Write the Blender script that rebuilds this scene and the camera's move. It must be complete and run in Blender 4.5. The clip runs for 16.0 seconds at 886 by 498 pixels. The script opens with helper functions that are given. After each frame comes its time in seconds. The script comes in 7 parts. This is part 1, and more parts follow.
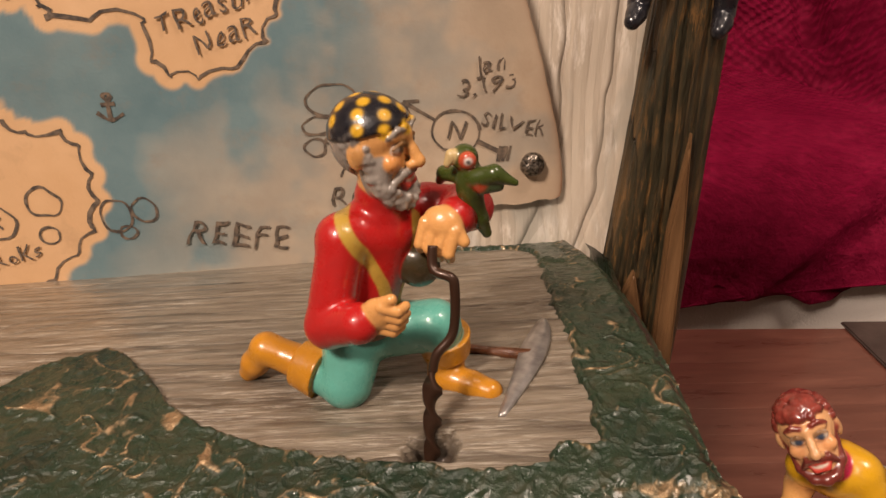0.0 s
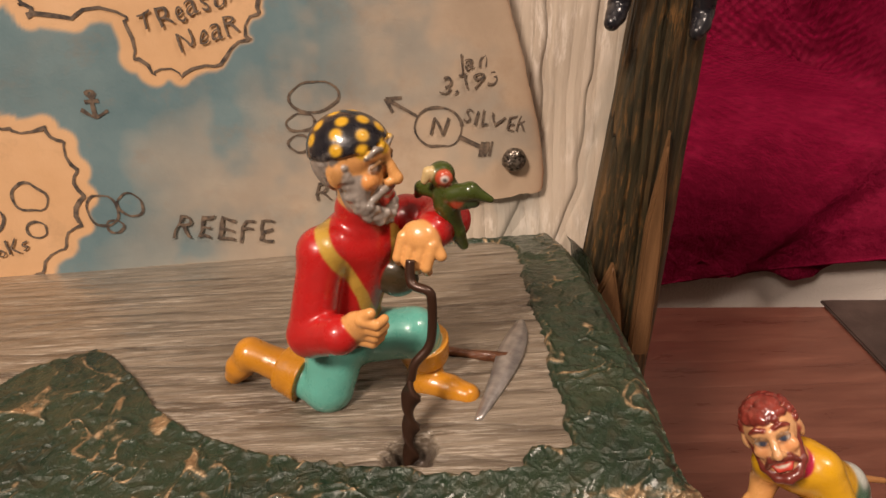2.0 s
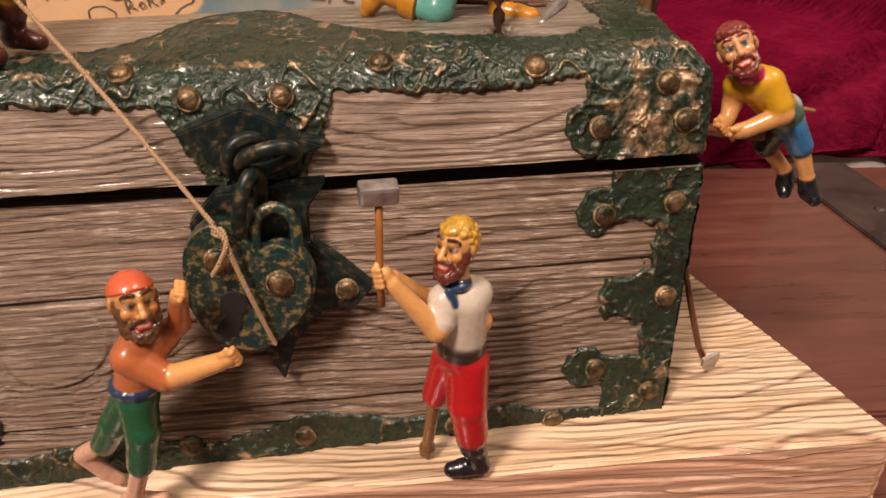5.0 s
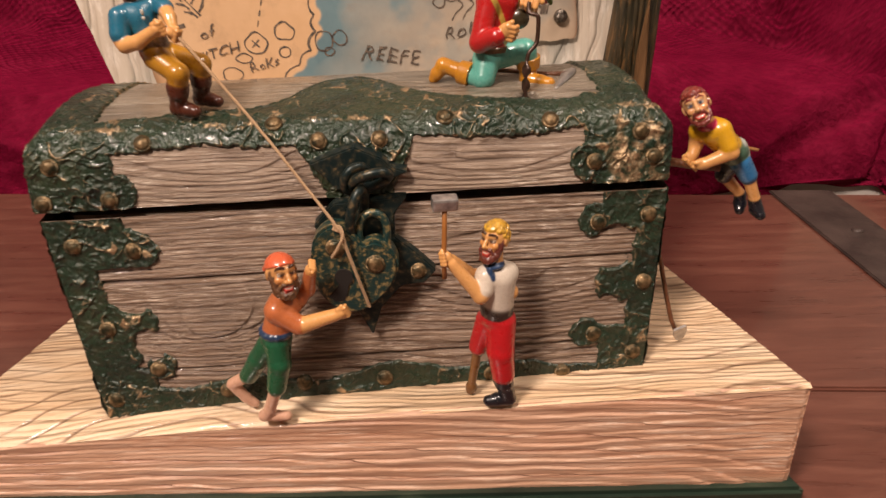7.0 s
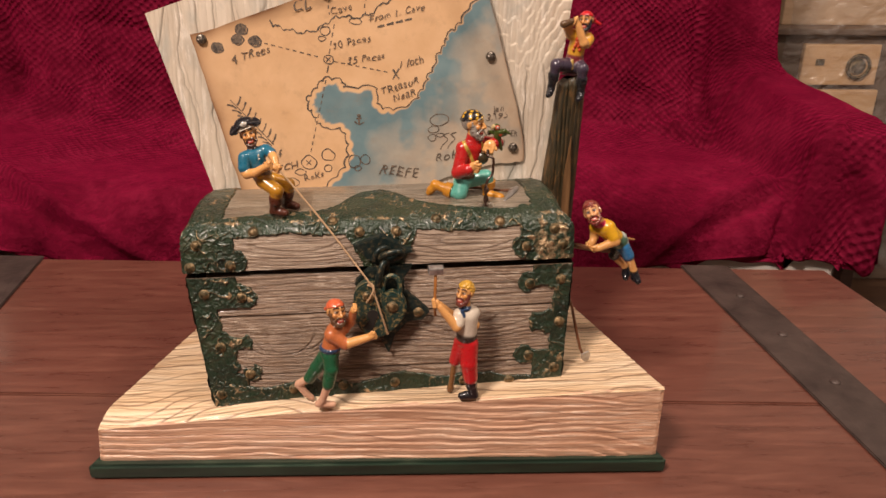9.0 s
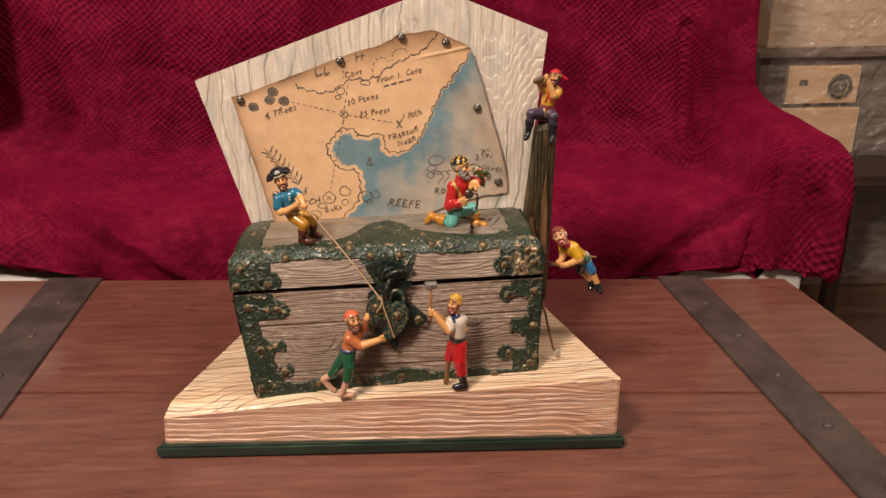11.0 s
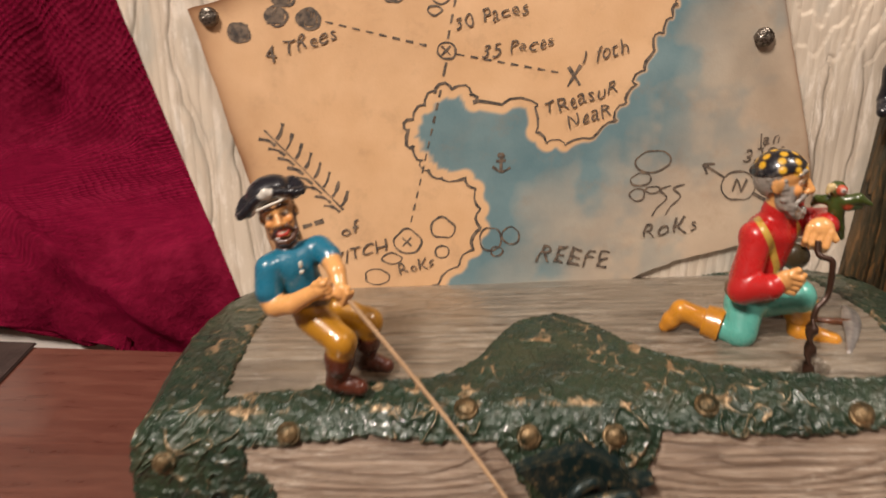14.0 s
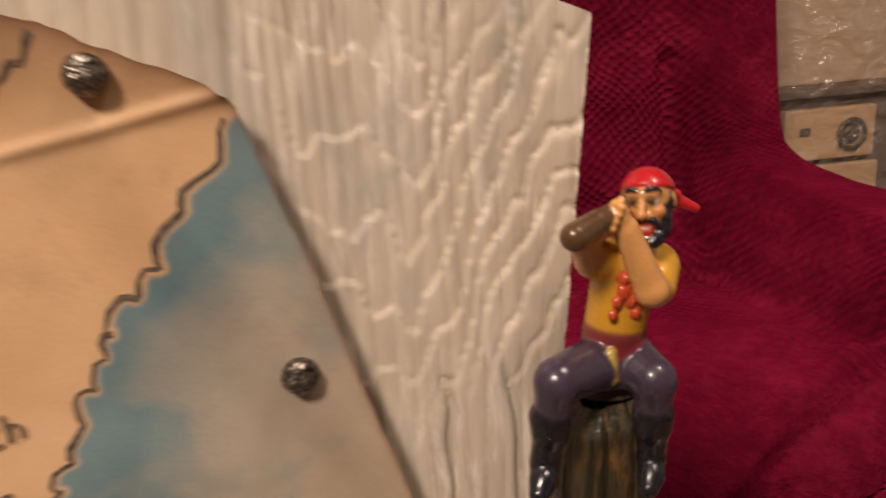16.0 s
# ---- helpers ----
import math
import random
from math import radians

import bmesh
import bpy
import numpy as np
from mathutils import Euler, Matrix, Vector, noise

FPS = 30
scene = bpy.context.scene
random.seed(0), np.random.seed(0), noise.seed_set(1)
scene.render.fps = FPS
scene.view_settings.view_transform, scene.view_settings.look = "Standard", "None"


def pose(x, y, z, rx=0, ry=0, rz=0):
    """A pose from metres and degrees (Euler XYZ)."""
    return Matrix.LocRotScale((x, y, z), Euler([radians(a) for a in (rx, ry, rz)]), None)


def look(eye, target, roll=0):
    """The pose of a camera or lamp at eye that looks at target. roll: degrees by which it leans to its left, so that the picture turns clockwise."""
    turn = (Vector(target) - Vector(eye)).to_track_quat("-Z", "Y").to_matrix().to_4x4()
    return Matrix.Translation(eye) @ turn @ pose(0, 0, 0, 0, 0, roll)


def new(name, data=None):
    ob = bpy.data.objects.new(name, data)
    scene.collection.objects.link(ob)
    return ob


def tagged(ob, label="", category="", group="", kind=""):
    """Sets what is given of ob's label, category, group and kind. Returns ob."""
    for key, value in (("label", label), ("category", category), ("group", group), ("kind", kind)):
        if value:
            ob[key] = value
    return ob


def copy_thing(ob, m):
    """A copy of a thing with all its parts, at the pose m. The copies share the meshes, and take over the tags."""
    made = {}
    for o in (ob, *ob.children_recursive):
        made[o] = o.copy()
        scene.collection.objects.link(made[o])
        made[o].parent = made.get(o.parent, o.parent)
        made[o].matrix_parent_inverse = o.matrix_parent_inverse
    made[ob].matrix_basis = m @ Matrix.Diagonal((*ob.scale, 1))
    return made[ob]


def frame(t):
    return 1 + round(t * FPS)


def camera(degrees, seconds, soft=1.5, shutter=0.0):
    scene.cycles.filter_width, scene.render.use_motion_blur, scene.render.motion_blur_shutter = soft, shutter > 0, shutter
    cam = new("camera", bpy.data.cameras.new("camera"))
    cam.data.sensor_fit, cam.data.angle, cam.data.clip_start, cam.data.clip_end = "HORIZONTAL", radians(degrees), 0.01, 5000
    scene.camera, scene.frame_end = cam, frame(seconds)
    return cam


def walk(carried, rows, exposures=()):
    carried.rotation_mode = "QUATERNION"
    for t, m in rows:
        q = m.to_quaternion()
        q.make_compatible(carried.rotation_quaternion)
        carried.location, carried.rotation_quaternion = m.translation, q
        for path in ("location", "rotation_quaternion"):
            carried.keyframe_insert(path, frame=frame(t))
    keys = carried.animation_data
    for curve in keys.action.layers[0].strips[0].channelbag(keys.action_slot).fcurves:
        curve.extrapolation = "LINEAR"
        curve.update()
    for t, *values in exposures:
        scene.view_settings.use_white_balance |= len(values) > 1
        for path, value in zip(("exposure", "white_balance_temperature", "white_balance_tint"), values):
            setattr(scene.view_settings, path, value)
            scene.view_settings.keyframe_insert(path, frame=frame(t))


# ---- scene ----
cam = camera(59.5, 16.0, soft=1.5, shutter=0.4)
PATH = [
    (0, (0.0860, -0.0595, 0.3164), (0.0790, 1.7036, -0.6282), -1.69),
    (0.5, (0.0870, -0.0594, 0.3134), (0.0820, 1.6999, -0.6363), -1.79),
    (1, (0.0860, -0.0586, 0.3204), (0.0940, 1.6741, -0.6791), -1.31),
    (1.5, (0.0870, -0.0588, 0.3244), (0.1030, 1.6664, -0.6873), -1.12),
    (2, (0.0890, -0.0588, 0.3274), (0.1040, 1.6596, -0.6945), -1.32),
    (2.5, (0.0860, -0.0699, 0.3281), (0.1100, 1.6372, -0.7142), -1.63),
    (3, (0.0740, -0.0924, 0.3124), (0.1320, 1.6593, -0.6515), -0.67),
    (3.5, (0.0680, -0.1151, 0.3007), (0.1600, 1.6318, -0.6704), 0.49),
    (4, (0.0570, -0.1646, 0.2852), (0.1580, 1.6068, -0.6371), 0.39),
    (4.5, (0.0530, -0.1804, 0.2757), (0.1540, 1.5560, -0.7116), 0.08),
    (4.7, (0.0510, -0.1831, 0.2676), (0.1610, 1.5466, -0.7309), -0.03),
    (6.8, (0.0370, -0.2722, 0.3020), (0.0690, 1.4880, -0.6457), -0.64),
    (7, (0.0380, -0.2925, 0.3114), (0.0580, 1.4735, -0.6271), -0.62),
    (7.5, (0.0350, -0.3482, 0.3347), (0.0500, 1.4291, -0.5824), -0.22),
    (8, (0.0310, -0.4007, 0.3511), (0.0390, 1.4209, -0.4746), -0.11),
    (8.5, (0.0310, -0.4505, 0.3757), (0.0550, 1.3889, -0.4095), 0.58),
    (9, (0.0290, -0.4973, 0.4033), (0.0960, 1.3448, -0.3728), 0.73),
    (9.2, (0.0270, -0.5212, 0.3985), (0.1040, 1.3377, -0.3360), 0.42),
    (11.3, (0.0540, -0.6273, 0.4684), (0.0390, 1.2279, -0.2793), -1.78),
    (11.5, (0.0560, -0.6062, 0.4640), (0.0280, 1.2546, -0.2695), -2.27),
    (12, (0.0470, -0.5269, 0.4554), (0.0560, 1.3386, -0.2660), -2.41),
    (12.5, (0.0220, -0.4316, 0.4473), (0.0310, 1.4301, -0.2832), -1.41),
    (13, (-0.0130, -0.3277, 0.4194), (-0.0410, 1.5228, -0.3385), -0.47),
    (13.5, (-0.0280, -0.2466, 0.3818), (-0.1260, 1.5795, -0.4278), -0.40),
    (14, (-0.0230, -0.1713, 0.3410), (-0.1690, 1.6780, -0.4069), -1.55),
    (14.5, (0.0040, -0.1087, 0.3559), (-0.1560, 1.7405, -0.3890), -2.44),
    (15, (0.0410, -0.0580, 0.3674), (-0.0090, 1.8092, -0.3469), -3.15),
    (15.5, (0.0760, -0.0127, 0.3898), (0.1550, 1.8841, -0.2406), -3.68),
    (16, (0.1040, 0.0309, 0.3721), (0.3840, 1.9205, -0.2205), -3.97),
]
walk(cam, [(t, look(eye, target, roll)) for t, eye, target, roll in PATH], exposures=[(0, -0.14, 6700, 11), (2.6, -0.14, 6650, 11), (3.4, 0.02, 6600, 12), (4.5, -0.06, 6650, 15), (7, -0.03, 6500, 12), (9, -0.02, 6450, 10), (11.5, 0.0, 6200, 7), (13.5, 0.0, 6050, 5), (14.5, -0.16, 6150, 6), (15, -0.3, 6400, 9), (15.5, -0.36, 6550, 10), (16, -0.42, 6650, 10)])

# ---- light ----
world = bpy.data.worlds.new("room_air")
scene.world = world
world.use_nodes = True
world.node_tree.nodes["Background"].inputs[0].default_value = (1.0, 0.86, 0.78, 1)
world.node_tree.nodes["Background"].inputs[1].default_value = 0.022


def area_lamp(name, eye, target, size, watts, colour):
    data = bpy.data.lights.new(name, "AREA")
    data.shape, data.size, data.energy, data.color = "DISK", size, watts, colour
    ob = new(name, data)
    ob.matrix_world = look(eye, target)
    return ob


area_lamp("ceiling_lamp_light", (-0.72, -0.98, 1.72), (0.0, 0.15, 0.1), 0.40, 55, (1.0, 0.82, 0.70))
# Fill added to brighten tops and the right side; no known fixture.
area_lamp("added_fill_light", (0.85, -0.25, 1.80), (0.25, 0.35, 0.1), 0.40, 18, (1.0, 0.82, 0.70))


# ---- materials ----
def material(name, colour=(0.5, 0.5, 0.5), rough=0.5, metal=0.0, coat=0.0, sheen=0.0):
    m = bpy.data.materials.new(name)
    m.use_nodes = True
    b = m.node_tree.nodes["Principled BSDF"]
    b.inputs["Base Color"].default_value = (*colour, 1)
    b.inputs["Roughness"].default_value = rough
    b.inputs["Metallic"].default_value = metal
    b.inputs["Coat Weight"].default_value = coat
    b.inputs["Coat Roughness"].default_value = 0.08
    if sheen:
        b.inputs["Sheen Weight"].default_value = sheen
        b.inputs["Sheen Roughness"].default_value = 0.45
    return m


class Nodes:
    """Short hand for node trees."""

    def __init__(self, m):
        self.m, self.t = m, m.node_tree
        self.b = m.node_tree.nodes["Principled BSDF"]

    def link(self, a, b):
        self.t.links.new(a, b)

    def coords(self, scale=(1, 1, 1), turn=(0, 0, 0), kind="Object"):
        c = self.t.nodes.new("ShaderNodeTexCoord")
        mp = self.t.nodes.new("ShaderNodeMapping")
        mp.inputs["Scale"].default_value = scale
        mp.inputs["Rotation"].default_value = turn
        self.link(c.outputs[kind], mp.inputs[0])
        return mp.outputs[0]

    def noise(self, vec, scale, detail=4, rough=0.55, warp=0.0):
        n = self.t.nodes.new("ShaderNodeTexNoise")
        n.inputs["Scale"].default_value = scale
        n.inputs["Detail"].default_value = detail
        n.inputs["Roughness"].default_value = rough
        n.inputs["Distortion"].default_value = warp
        self.link(vec, n.inputs["Vector"])
        return n.outputs["Fac"]

    def ramp(self, fac, stops):
        r = self.t.nodes.new("ShaderNodeValToRGB")
        e = r.color_ramp.elements
        while len(e) < len(stops):
            e.new(0.5)
        for el, (p, c) in zip(e, stops):
            el.position, el.color = p, (*c, 1) if len(c) == 3 else c
        self.link(fac, r.inputs[0])
        return r.outputs[0]

    def grey(self, fac, a, b, lo=0.0, hi=1.0):
        r = self.t.nodes.new("ShaderNodeMapRange")
        r.inputs["From Min"].default_value, r.inputs["From Max"].default_value = a, b
        r.inputs["To Min"].default_value, r.inputs["To Max"].default_value = lo, hi
        self.link(fac, r.inputs[0])
        return r.outputs[0]

    def mix(self, fac, a, b, kind="MIX"):
        n = self.t.nodes.new("ShaderNodeMix")
        n.data_type, n.blend_type = "RGBA", kind
        for value, socket in ((fac, n.inputs[0]), (a, n.inputs[6]), (b, n.inputs[7])):
            if hasattr(value, "is_linked"):
                self.link(value, socket)
            elif isinstance(value, (int, float)):
                socket.default_value = value
            else:
                socket.default_value = (*value, 1)
        return n.outputs[2]

    def maths(self, op, a, b=0.0):
        n = self.t.nodes.new("ShaderNodeMath")
        n.operation = op
        for value, socket in ((a, n.inputs[0]), (b, n.inputs[1])):
            if hasattr(value, "is_linked"):
                self.link(value, socket)
            else:
                socket.default_value = value
        return n.outputs[0]

    def attr(self, name, out="Fac"):
        n = self.t.nodes.new("ShaderNodeAttribute")
        n.attribute_name = name
        return n.outputs[out]

    def bump(self, height, dist, strength=1.0):
        n = self.t.nodes.new("ShaderNodeBump")
        n.inputs["Distance"].default_value, n.inputs["Strength"].default_value = dist, strength
        self.link(height, n.inputs["Height"])
        self.link(n.outputs[0], self.b.inputs["Normal"])

    def set(self, socket, value):
        self.link(value, self.b.inputs[socket])


def wood_material(name, dark, mid, light, along=(2, 60, 60), rough=0.5, coat=0.0, bump=0.0006, groove=None, rings=(), pale=None):
    """Wood whose grain runs along x; 'groove' is the stain that stays in the carved lines.
    Each of 'rings' is (axis, lines a metre, warp scale, warp, tight start, strength, colour): grain lines that
    grow slowly darker and then end sharply, as the yearly rings of softwood do."""
    m = material(name, mid, rough, coat=coat)
    n = Nodes(m)
    v = n.coords(along)
    a = n.noise(v, 3.0, 6, 0.65, 0.4)
    b = n.noise(n.coords((1, 1, 1)), 14.0, 3)
    col = n.ramp(a, [(0.28, dark), (0.5, mid), (0.72, light)])
    col = n.mix(n.grey(b, 0.35, 0.75, 0.0, 0.45), col, n.mix(0.5, col, dark))
    if pale:
        dry = n.noise(n.coords((along[0] * 1.8, along[1] * 2.3, along[2] * 2.3)), 5.0, 5, 0.75, 0.2)
        worn = n.maths("MULTIPLY", n.grey(dry, 0.52, 0.60), n.grey(n.noise(n.coords((1, 2, 2)), 22.0, 3), 0.40, 0.60, 0.15, 0.9))
        col = n.mix(worn, col, pale)
    relief = []
    for axis, freq, wscale, warp, start, strength, tint in rings:
        sep = n.t.nodes.new("ShaderNodeSeparateXYZ")
        n.link(n.coords(), sep.inputs[0])
        f = n.maths("MULTIPLY", sep.outputs[axis], freq)
        f = n.maths("ADD", f, n.maths("MULTIPLY", n.noise(n.coords(wscale), 1.0, 2, 0.45), warp))
        f = n.maths("ADD", f, n.maths("MULTIPLY", n.noise(n.coords(tuple(w * 5 for w in wscale)), 1.0, 3, 0.6), warp * 0.1))
        fr = n.maths("FRACT", f)
        line = n.maths("MULTIPLY", n.grey(fr, start, 0.95), n.grey(fr, 1.0, 0.97))
        broken = n.grey(n.noise(n.coords(tuple(w * 4 for w in wscale)), 1.0, 4, 0.65), 0.36, 0.58, 0.1, 1.0)
        line = n.maths("MULTIPLY", line, broken)
        edge_ = n.maths("MULTIPLY", n.maths("MULTIPLY", n.grey(fr, 0.30, 0.02), broken), strength * 0.55)
        col = n.mix(edge_, col, n.mix(0.6, col, light))
        col = n.mix(n.maths("MULTIPLY", line, strength), col, tint)
        relief.append(line)
    if groove:
        col = n.mix(n.attr("groove"), col, groove)
    n.set("Base Color", col)
    n.set("Roughness", n.grey(a, 0.2, 0.8, rough - 0.1, rough + 0.15))
    fine = n.noise(n.coords((along[0] * 3, along[1] * 3, along[2] * 3)), 5.0, 4, 0.7)
    height = n.maths("ADD", a, n.maths("MULTIPLY", fine, 0.5))
    for line in relief:
        height = n.maths("SUBTRACT", height, n.maths("MULTIPLY", line, 0.8))
    n.bump(height, bump)
    return m


TABLE_WOOD = wood_material("stained_plank", (0.105, 0.038, 0.026), (0.150, 0.056, 0.038), (0.205, 0.082, 0.055), (5.0, 34, 34), 0.30, 0.45, 0.00022, rings=((1, 40, (1.6, 5, 5), 2.6, 0.2, 0.22, (0.075, 0.022, 0.015)),))
STRAP_IRON = material("dark_painted_iron", (0.05, 0.04, 0.036), 0.5, 0.2)
_n = Nodes(STRAP_IRON)
_n.set("Base Color", _n.ramp(_n.noise(_n.coords(), 30, 5), [(0.3, (0.040, 0.027, 0.024)), (0.7, (0.095, 0.066, 0.056))]))
_n.bump(_n.noise(_n.coords(), 160, 4), 0.0008)
GREY_WOOD = wood_material("weathered_wood", (0.105, 0.060, 0.036), (0.220, 0.142, 0.090), (0.37, 0.262, 0.182), (9, 130, 130), 0.40, 0.2, 0.0010, (0.085, 0.052, 0.033),
                          ((2, 170, (5, 5, 20), 4.5, 0.62, 0.6, (0.085, 0.05, 0.03)), (2, 430, (6, 6, 24), 6.0, 0.5, 0.4, (0.11, 0.068, 0.043))), (0.62, 0.51, 0.40))
LID_FRONT_WOOD = wood_material("bleached_wood", (0.15, 0.098, 0.066), (0.30, 0.215, 0.150), (0.47, 0.365, 0.275), (9, 130, 130), 0.40, 0.2, 0.0010, (0.10, 0.062, 0.040),
                               ((2, 300, (6, 6, 24), 5.0, 0.55, 0.45, (0.13, 0.082, 0.053)),), (0.68, 0.58, 0.47))
LID_WOOD = wood_material("worn_lid_wood", (0.100, 0.075, 0.052), (0.200, 0.160, 0.114), (0.33, 0.275, 0.205), (10, 150, 150), 0.30, 0.5, 0.0008, (0.06, 0.042, 0.028),
                         ((1, 120, (6, 18, 4), 4.5, 0.6, 0.65, (0.055, 0.04, 0.025)),), (0.50, 0.45, 0.37))
# One pine block: overhead light is in the colours, pale top, darker reddish front.
PINE_LIT = wood_material("carved_pine_lit_top", (0.66, 0.44, 0.25), (0.77, 0.57, 0.37), (0.84, 0.68, 0.49), (3, 25, 25), 0.40, 0.15, 0.0010, (0.12, 0.042, 0.014),
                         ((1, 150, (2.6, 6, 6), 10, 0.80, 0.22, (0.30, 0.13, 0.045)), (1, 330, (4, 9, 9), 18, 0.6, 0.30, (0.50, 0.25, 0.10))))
PINE_SHADED = wood_material("carved_pine_shaded_front", (0.45, 0.235, 0.14), (0.57, 0.335, 0.215), (0.68, 0.46, 0.325), (3, 40, 40), 0.42, 0.15, 0.0009, (0.26, 0.095, 0.045),
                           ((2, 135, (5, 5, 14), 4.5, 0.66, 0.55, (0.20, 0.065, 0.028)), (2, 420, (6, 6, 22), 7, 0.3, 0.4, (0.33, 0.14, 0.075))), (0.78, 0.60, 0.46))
BOARD_WOOD = wood_material("whitewashed_board", (0.50, 0.42, 0.33), (0.62, 0.53, 0.42), (0.70, 0.61, 0.50), (18, 18, 2), 0.42, 0.15, 0.0005, (0.22, 0.18, 0.14), ((0, 210, (16, 16, 4), 7, 0.5, 0.28, (0.36, 0.27, 0.19)),), (0.80, 0.72, 0.62))
_n = Nodes(BOARD_WOOD)  # thin blue-grey wash left in patches
_base = _n.b.inputs["Base Color"].links[0].from_socket
_wash = _n.maths("MULTIPLY", _n.grey(_n.noise(_n.coords((1.2, 1.2, 0.5)), 34, 4, 0.6, 0.6), 0.50, 0.66), 0.55)
_n.set("Base Color", _n.mix(_wash, _base, (0.36, 0.36, 0.32)))
POST_WOOD = wood_material("dark_mossy_post", (0.014, 0.018, 0.010), (0.054, 0.040, 0.019), (0.150, 0.080, 0.028), (60, 60, 6), 0.45, 0.15, 0.0018, (0.01, 0.012, 0.008), ((0, 260, (24, 24, 5), 5, 0.5, 0.8, (0.010, 0.012, 0.006)),), (0.22, 0.11, 0.035))
GREEN_PAINT = material("green_painted_edge", (0.02, 0.055, 0.03), 0.4, coat=0.2)
_n = Nodes(GREEN_PAINT)
_n.set("Base Color", _n.ramp(_n.noise(_n.coords((4, 30, 30)), 4, 5), [(0.3, (0.006, 0.014, 0.009)), (0.6, (0.016, 0.034, 0.021)), (0.72, (0.06, 0.085, 0.055))]))
_n.bump(_n.noise(_n.coords((1, 1, 1)), 120, 4), 0.0006)

VERDIGRIS = material("verdigris_crumpled_metal", (0.03, 0.06, 0.04), 0.36, 0.25, coat=0.30)
_n = Nodes(VERDIGRIS)
_r = _n.attr("ridge")
_p = _n.noise(_n.coords(), 38, 5, 0.6)
_q = _n.noise(_n.coords(), 300, 4, 0.6)
_c = _n.ramp(_p, [(0.3, (0.007, 0.016, 0.010)), (0.52, (0.016, 0.034, 0.018)), (0.74, (0.034, 0.046, 0.022))])
_c = _n.mix(_n.grey(_q, 0.50, 0.75, 0.0, 0.6), _c, (0.050, 0.040, 0.018))
_brass = _n.ramp(_q, [(0.3, (0.20, 0.115, 0.05)), (0.7, (0.58, 0.42, 0.25))])
_w = _n.maths("MULTIPLY", _n.grey(_r, 0.45, 0.95), _n.grey(_n.noise(_n.coords(), 150, 4, 0.65), 0.43, 0.58))
_n.set("Base Color", _n.mix(_w, _c, _brass))
_n.set("Metallic", _n.grey(_w, 0.0, 1.0, 0.1, 0.75))
_n.set("Roughness", _n.grey(_q, 0.3, 0.7, 0.22, 0.46))
_k2 = _n.maths("SUBTRACT", 1.0, _n.maths("ABSOLUTE", _n.grey(_n.noise(_n.coords(), 130, 2, 0.5, 0.6), 0.34, 0.66, -1.0, 1.0)))
_n.bump(_n.maths("ADD", _n.maths("MULTIPLY", _n.noise(_n.coords(), 420, 4, 0.65, 0.4), 0.8), _n.maths("MULTIPLY", _k2, 0.5)), 0.0009)

BRASS = material("tarnished_brass", (0.30, 0.18, 0.07), 0.42, 0.6)
_n = Nodes(BRASS)
_n.set("Base Color", _n.ramp(_n.noise(_n.coords(), 240, 4), [(0.34, (0.022, 0.026, 0.013)), (0.50, (0.115, 0.078, 0.036)), (0.75, (0.36, 0.24, 0.12))]))
_n.bump(_n.noise(_n.coords(), 500, 3), 0.0006)
LOCK_METAL = material("green_brass_lock", (0.04, 0.06, 0.05), 0.38, 0.2, coat=0.2)
_n = Nodes(LOCK_METAL)
_n.set("Base Color", _n.ramp(_n.noise(_n.coords(), 380, 5, 0.65), [(0.44, (0.008, 0.036, 0.033)), (0.52, (0.035, 0.055, 0.036)), (0.62, (0.26, 0.19, 0.08))]))
_n.bump(_n.noise(_n.coords(), 300, 4), 0.0006)
DARK_IRON = material("dark_green_iron", (0.018, 0.03, 0.028), 0.40, 0.4)
_n = Nodes(DARK_IRON)
_n.set("Base Color", _n.ramp(_n.noise(_n.coords(), 320, 4), [(0.44, (0.007, 0.018, 0.018)), (0.58, (0.032, 0.036, 0.026)), (0.72, (0.17, 0.12, 0.06))]))
NAIL_METAL = material("grey_nail_head", (0.16, 0.13, 0.10), 0.34, 0.85)
_n = Nodes(NAIL_METAL)
_n.set("Base Color", _n.ramp(_n.noise(_n.coords(), 700, 3), [(0.35, (0.035, 0.028, 0.022)), (0.7, (0.36, 0.31, 0.26))]))
_n.bump(_n.noise(_n.coords(), 420, 2), 0.0011)
CLOTH = material("maroon_waffle_blanket", (0.16, 0.004, 0.014), 0.9, sheen=0.27)
_n = Nodes(CLOTH)
_n.b.inputs["Specular IOR Level"].default_value = 0.04
_v = _n.coords((1, 1, 1), kind="UV")
_b = _n.noise(_n.coords(), 7, 4)
_pile = _n.noise(_n.coords(), 55, 5, 0.7)
_n.b.inputs["Sheen Tint"].default_value = (1.0, 0.02, 0.16, 1)
_sep = _n.t.nodes.new("ShaderNodeSeparateXYZ")
_wob = _n.t.nodes.new("ShaderNodeVectorMath")
_wob.operation = "MULTIPLY_ADD"
_nz = _n.t.nodes.new("ShaderNodeTexNoise")
_nz.inputs["Scale"].default_value = 9.0
_n.link(_v, _nz.inputs["Vector"])
_n.link(_nz.outputs["Color"], _wob.inputs[0])
_wob.inputs[1].default_value = (0.045, 0.045, 0)
_n.link(_v, _wob.inputs[2])
_n.link(_wob.outputs[0], _sep.inputs[0])
_wx = _n.maths("SINE", _n.maths("MULTIPLY", _sep.outputs[0], 2 * math.pi / 0.0105))
_wy = _n.maths("SINE", _n.maths("MULTIPLY", _sep.outputs[1], 2 * math.pi / 0.0105))
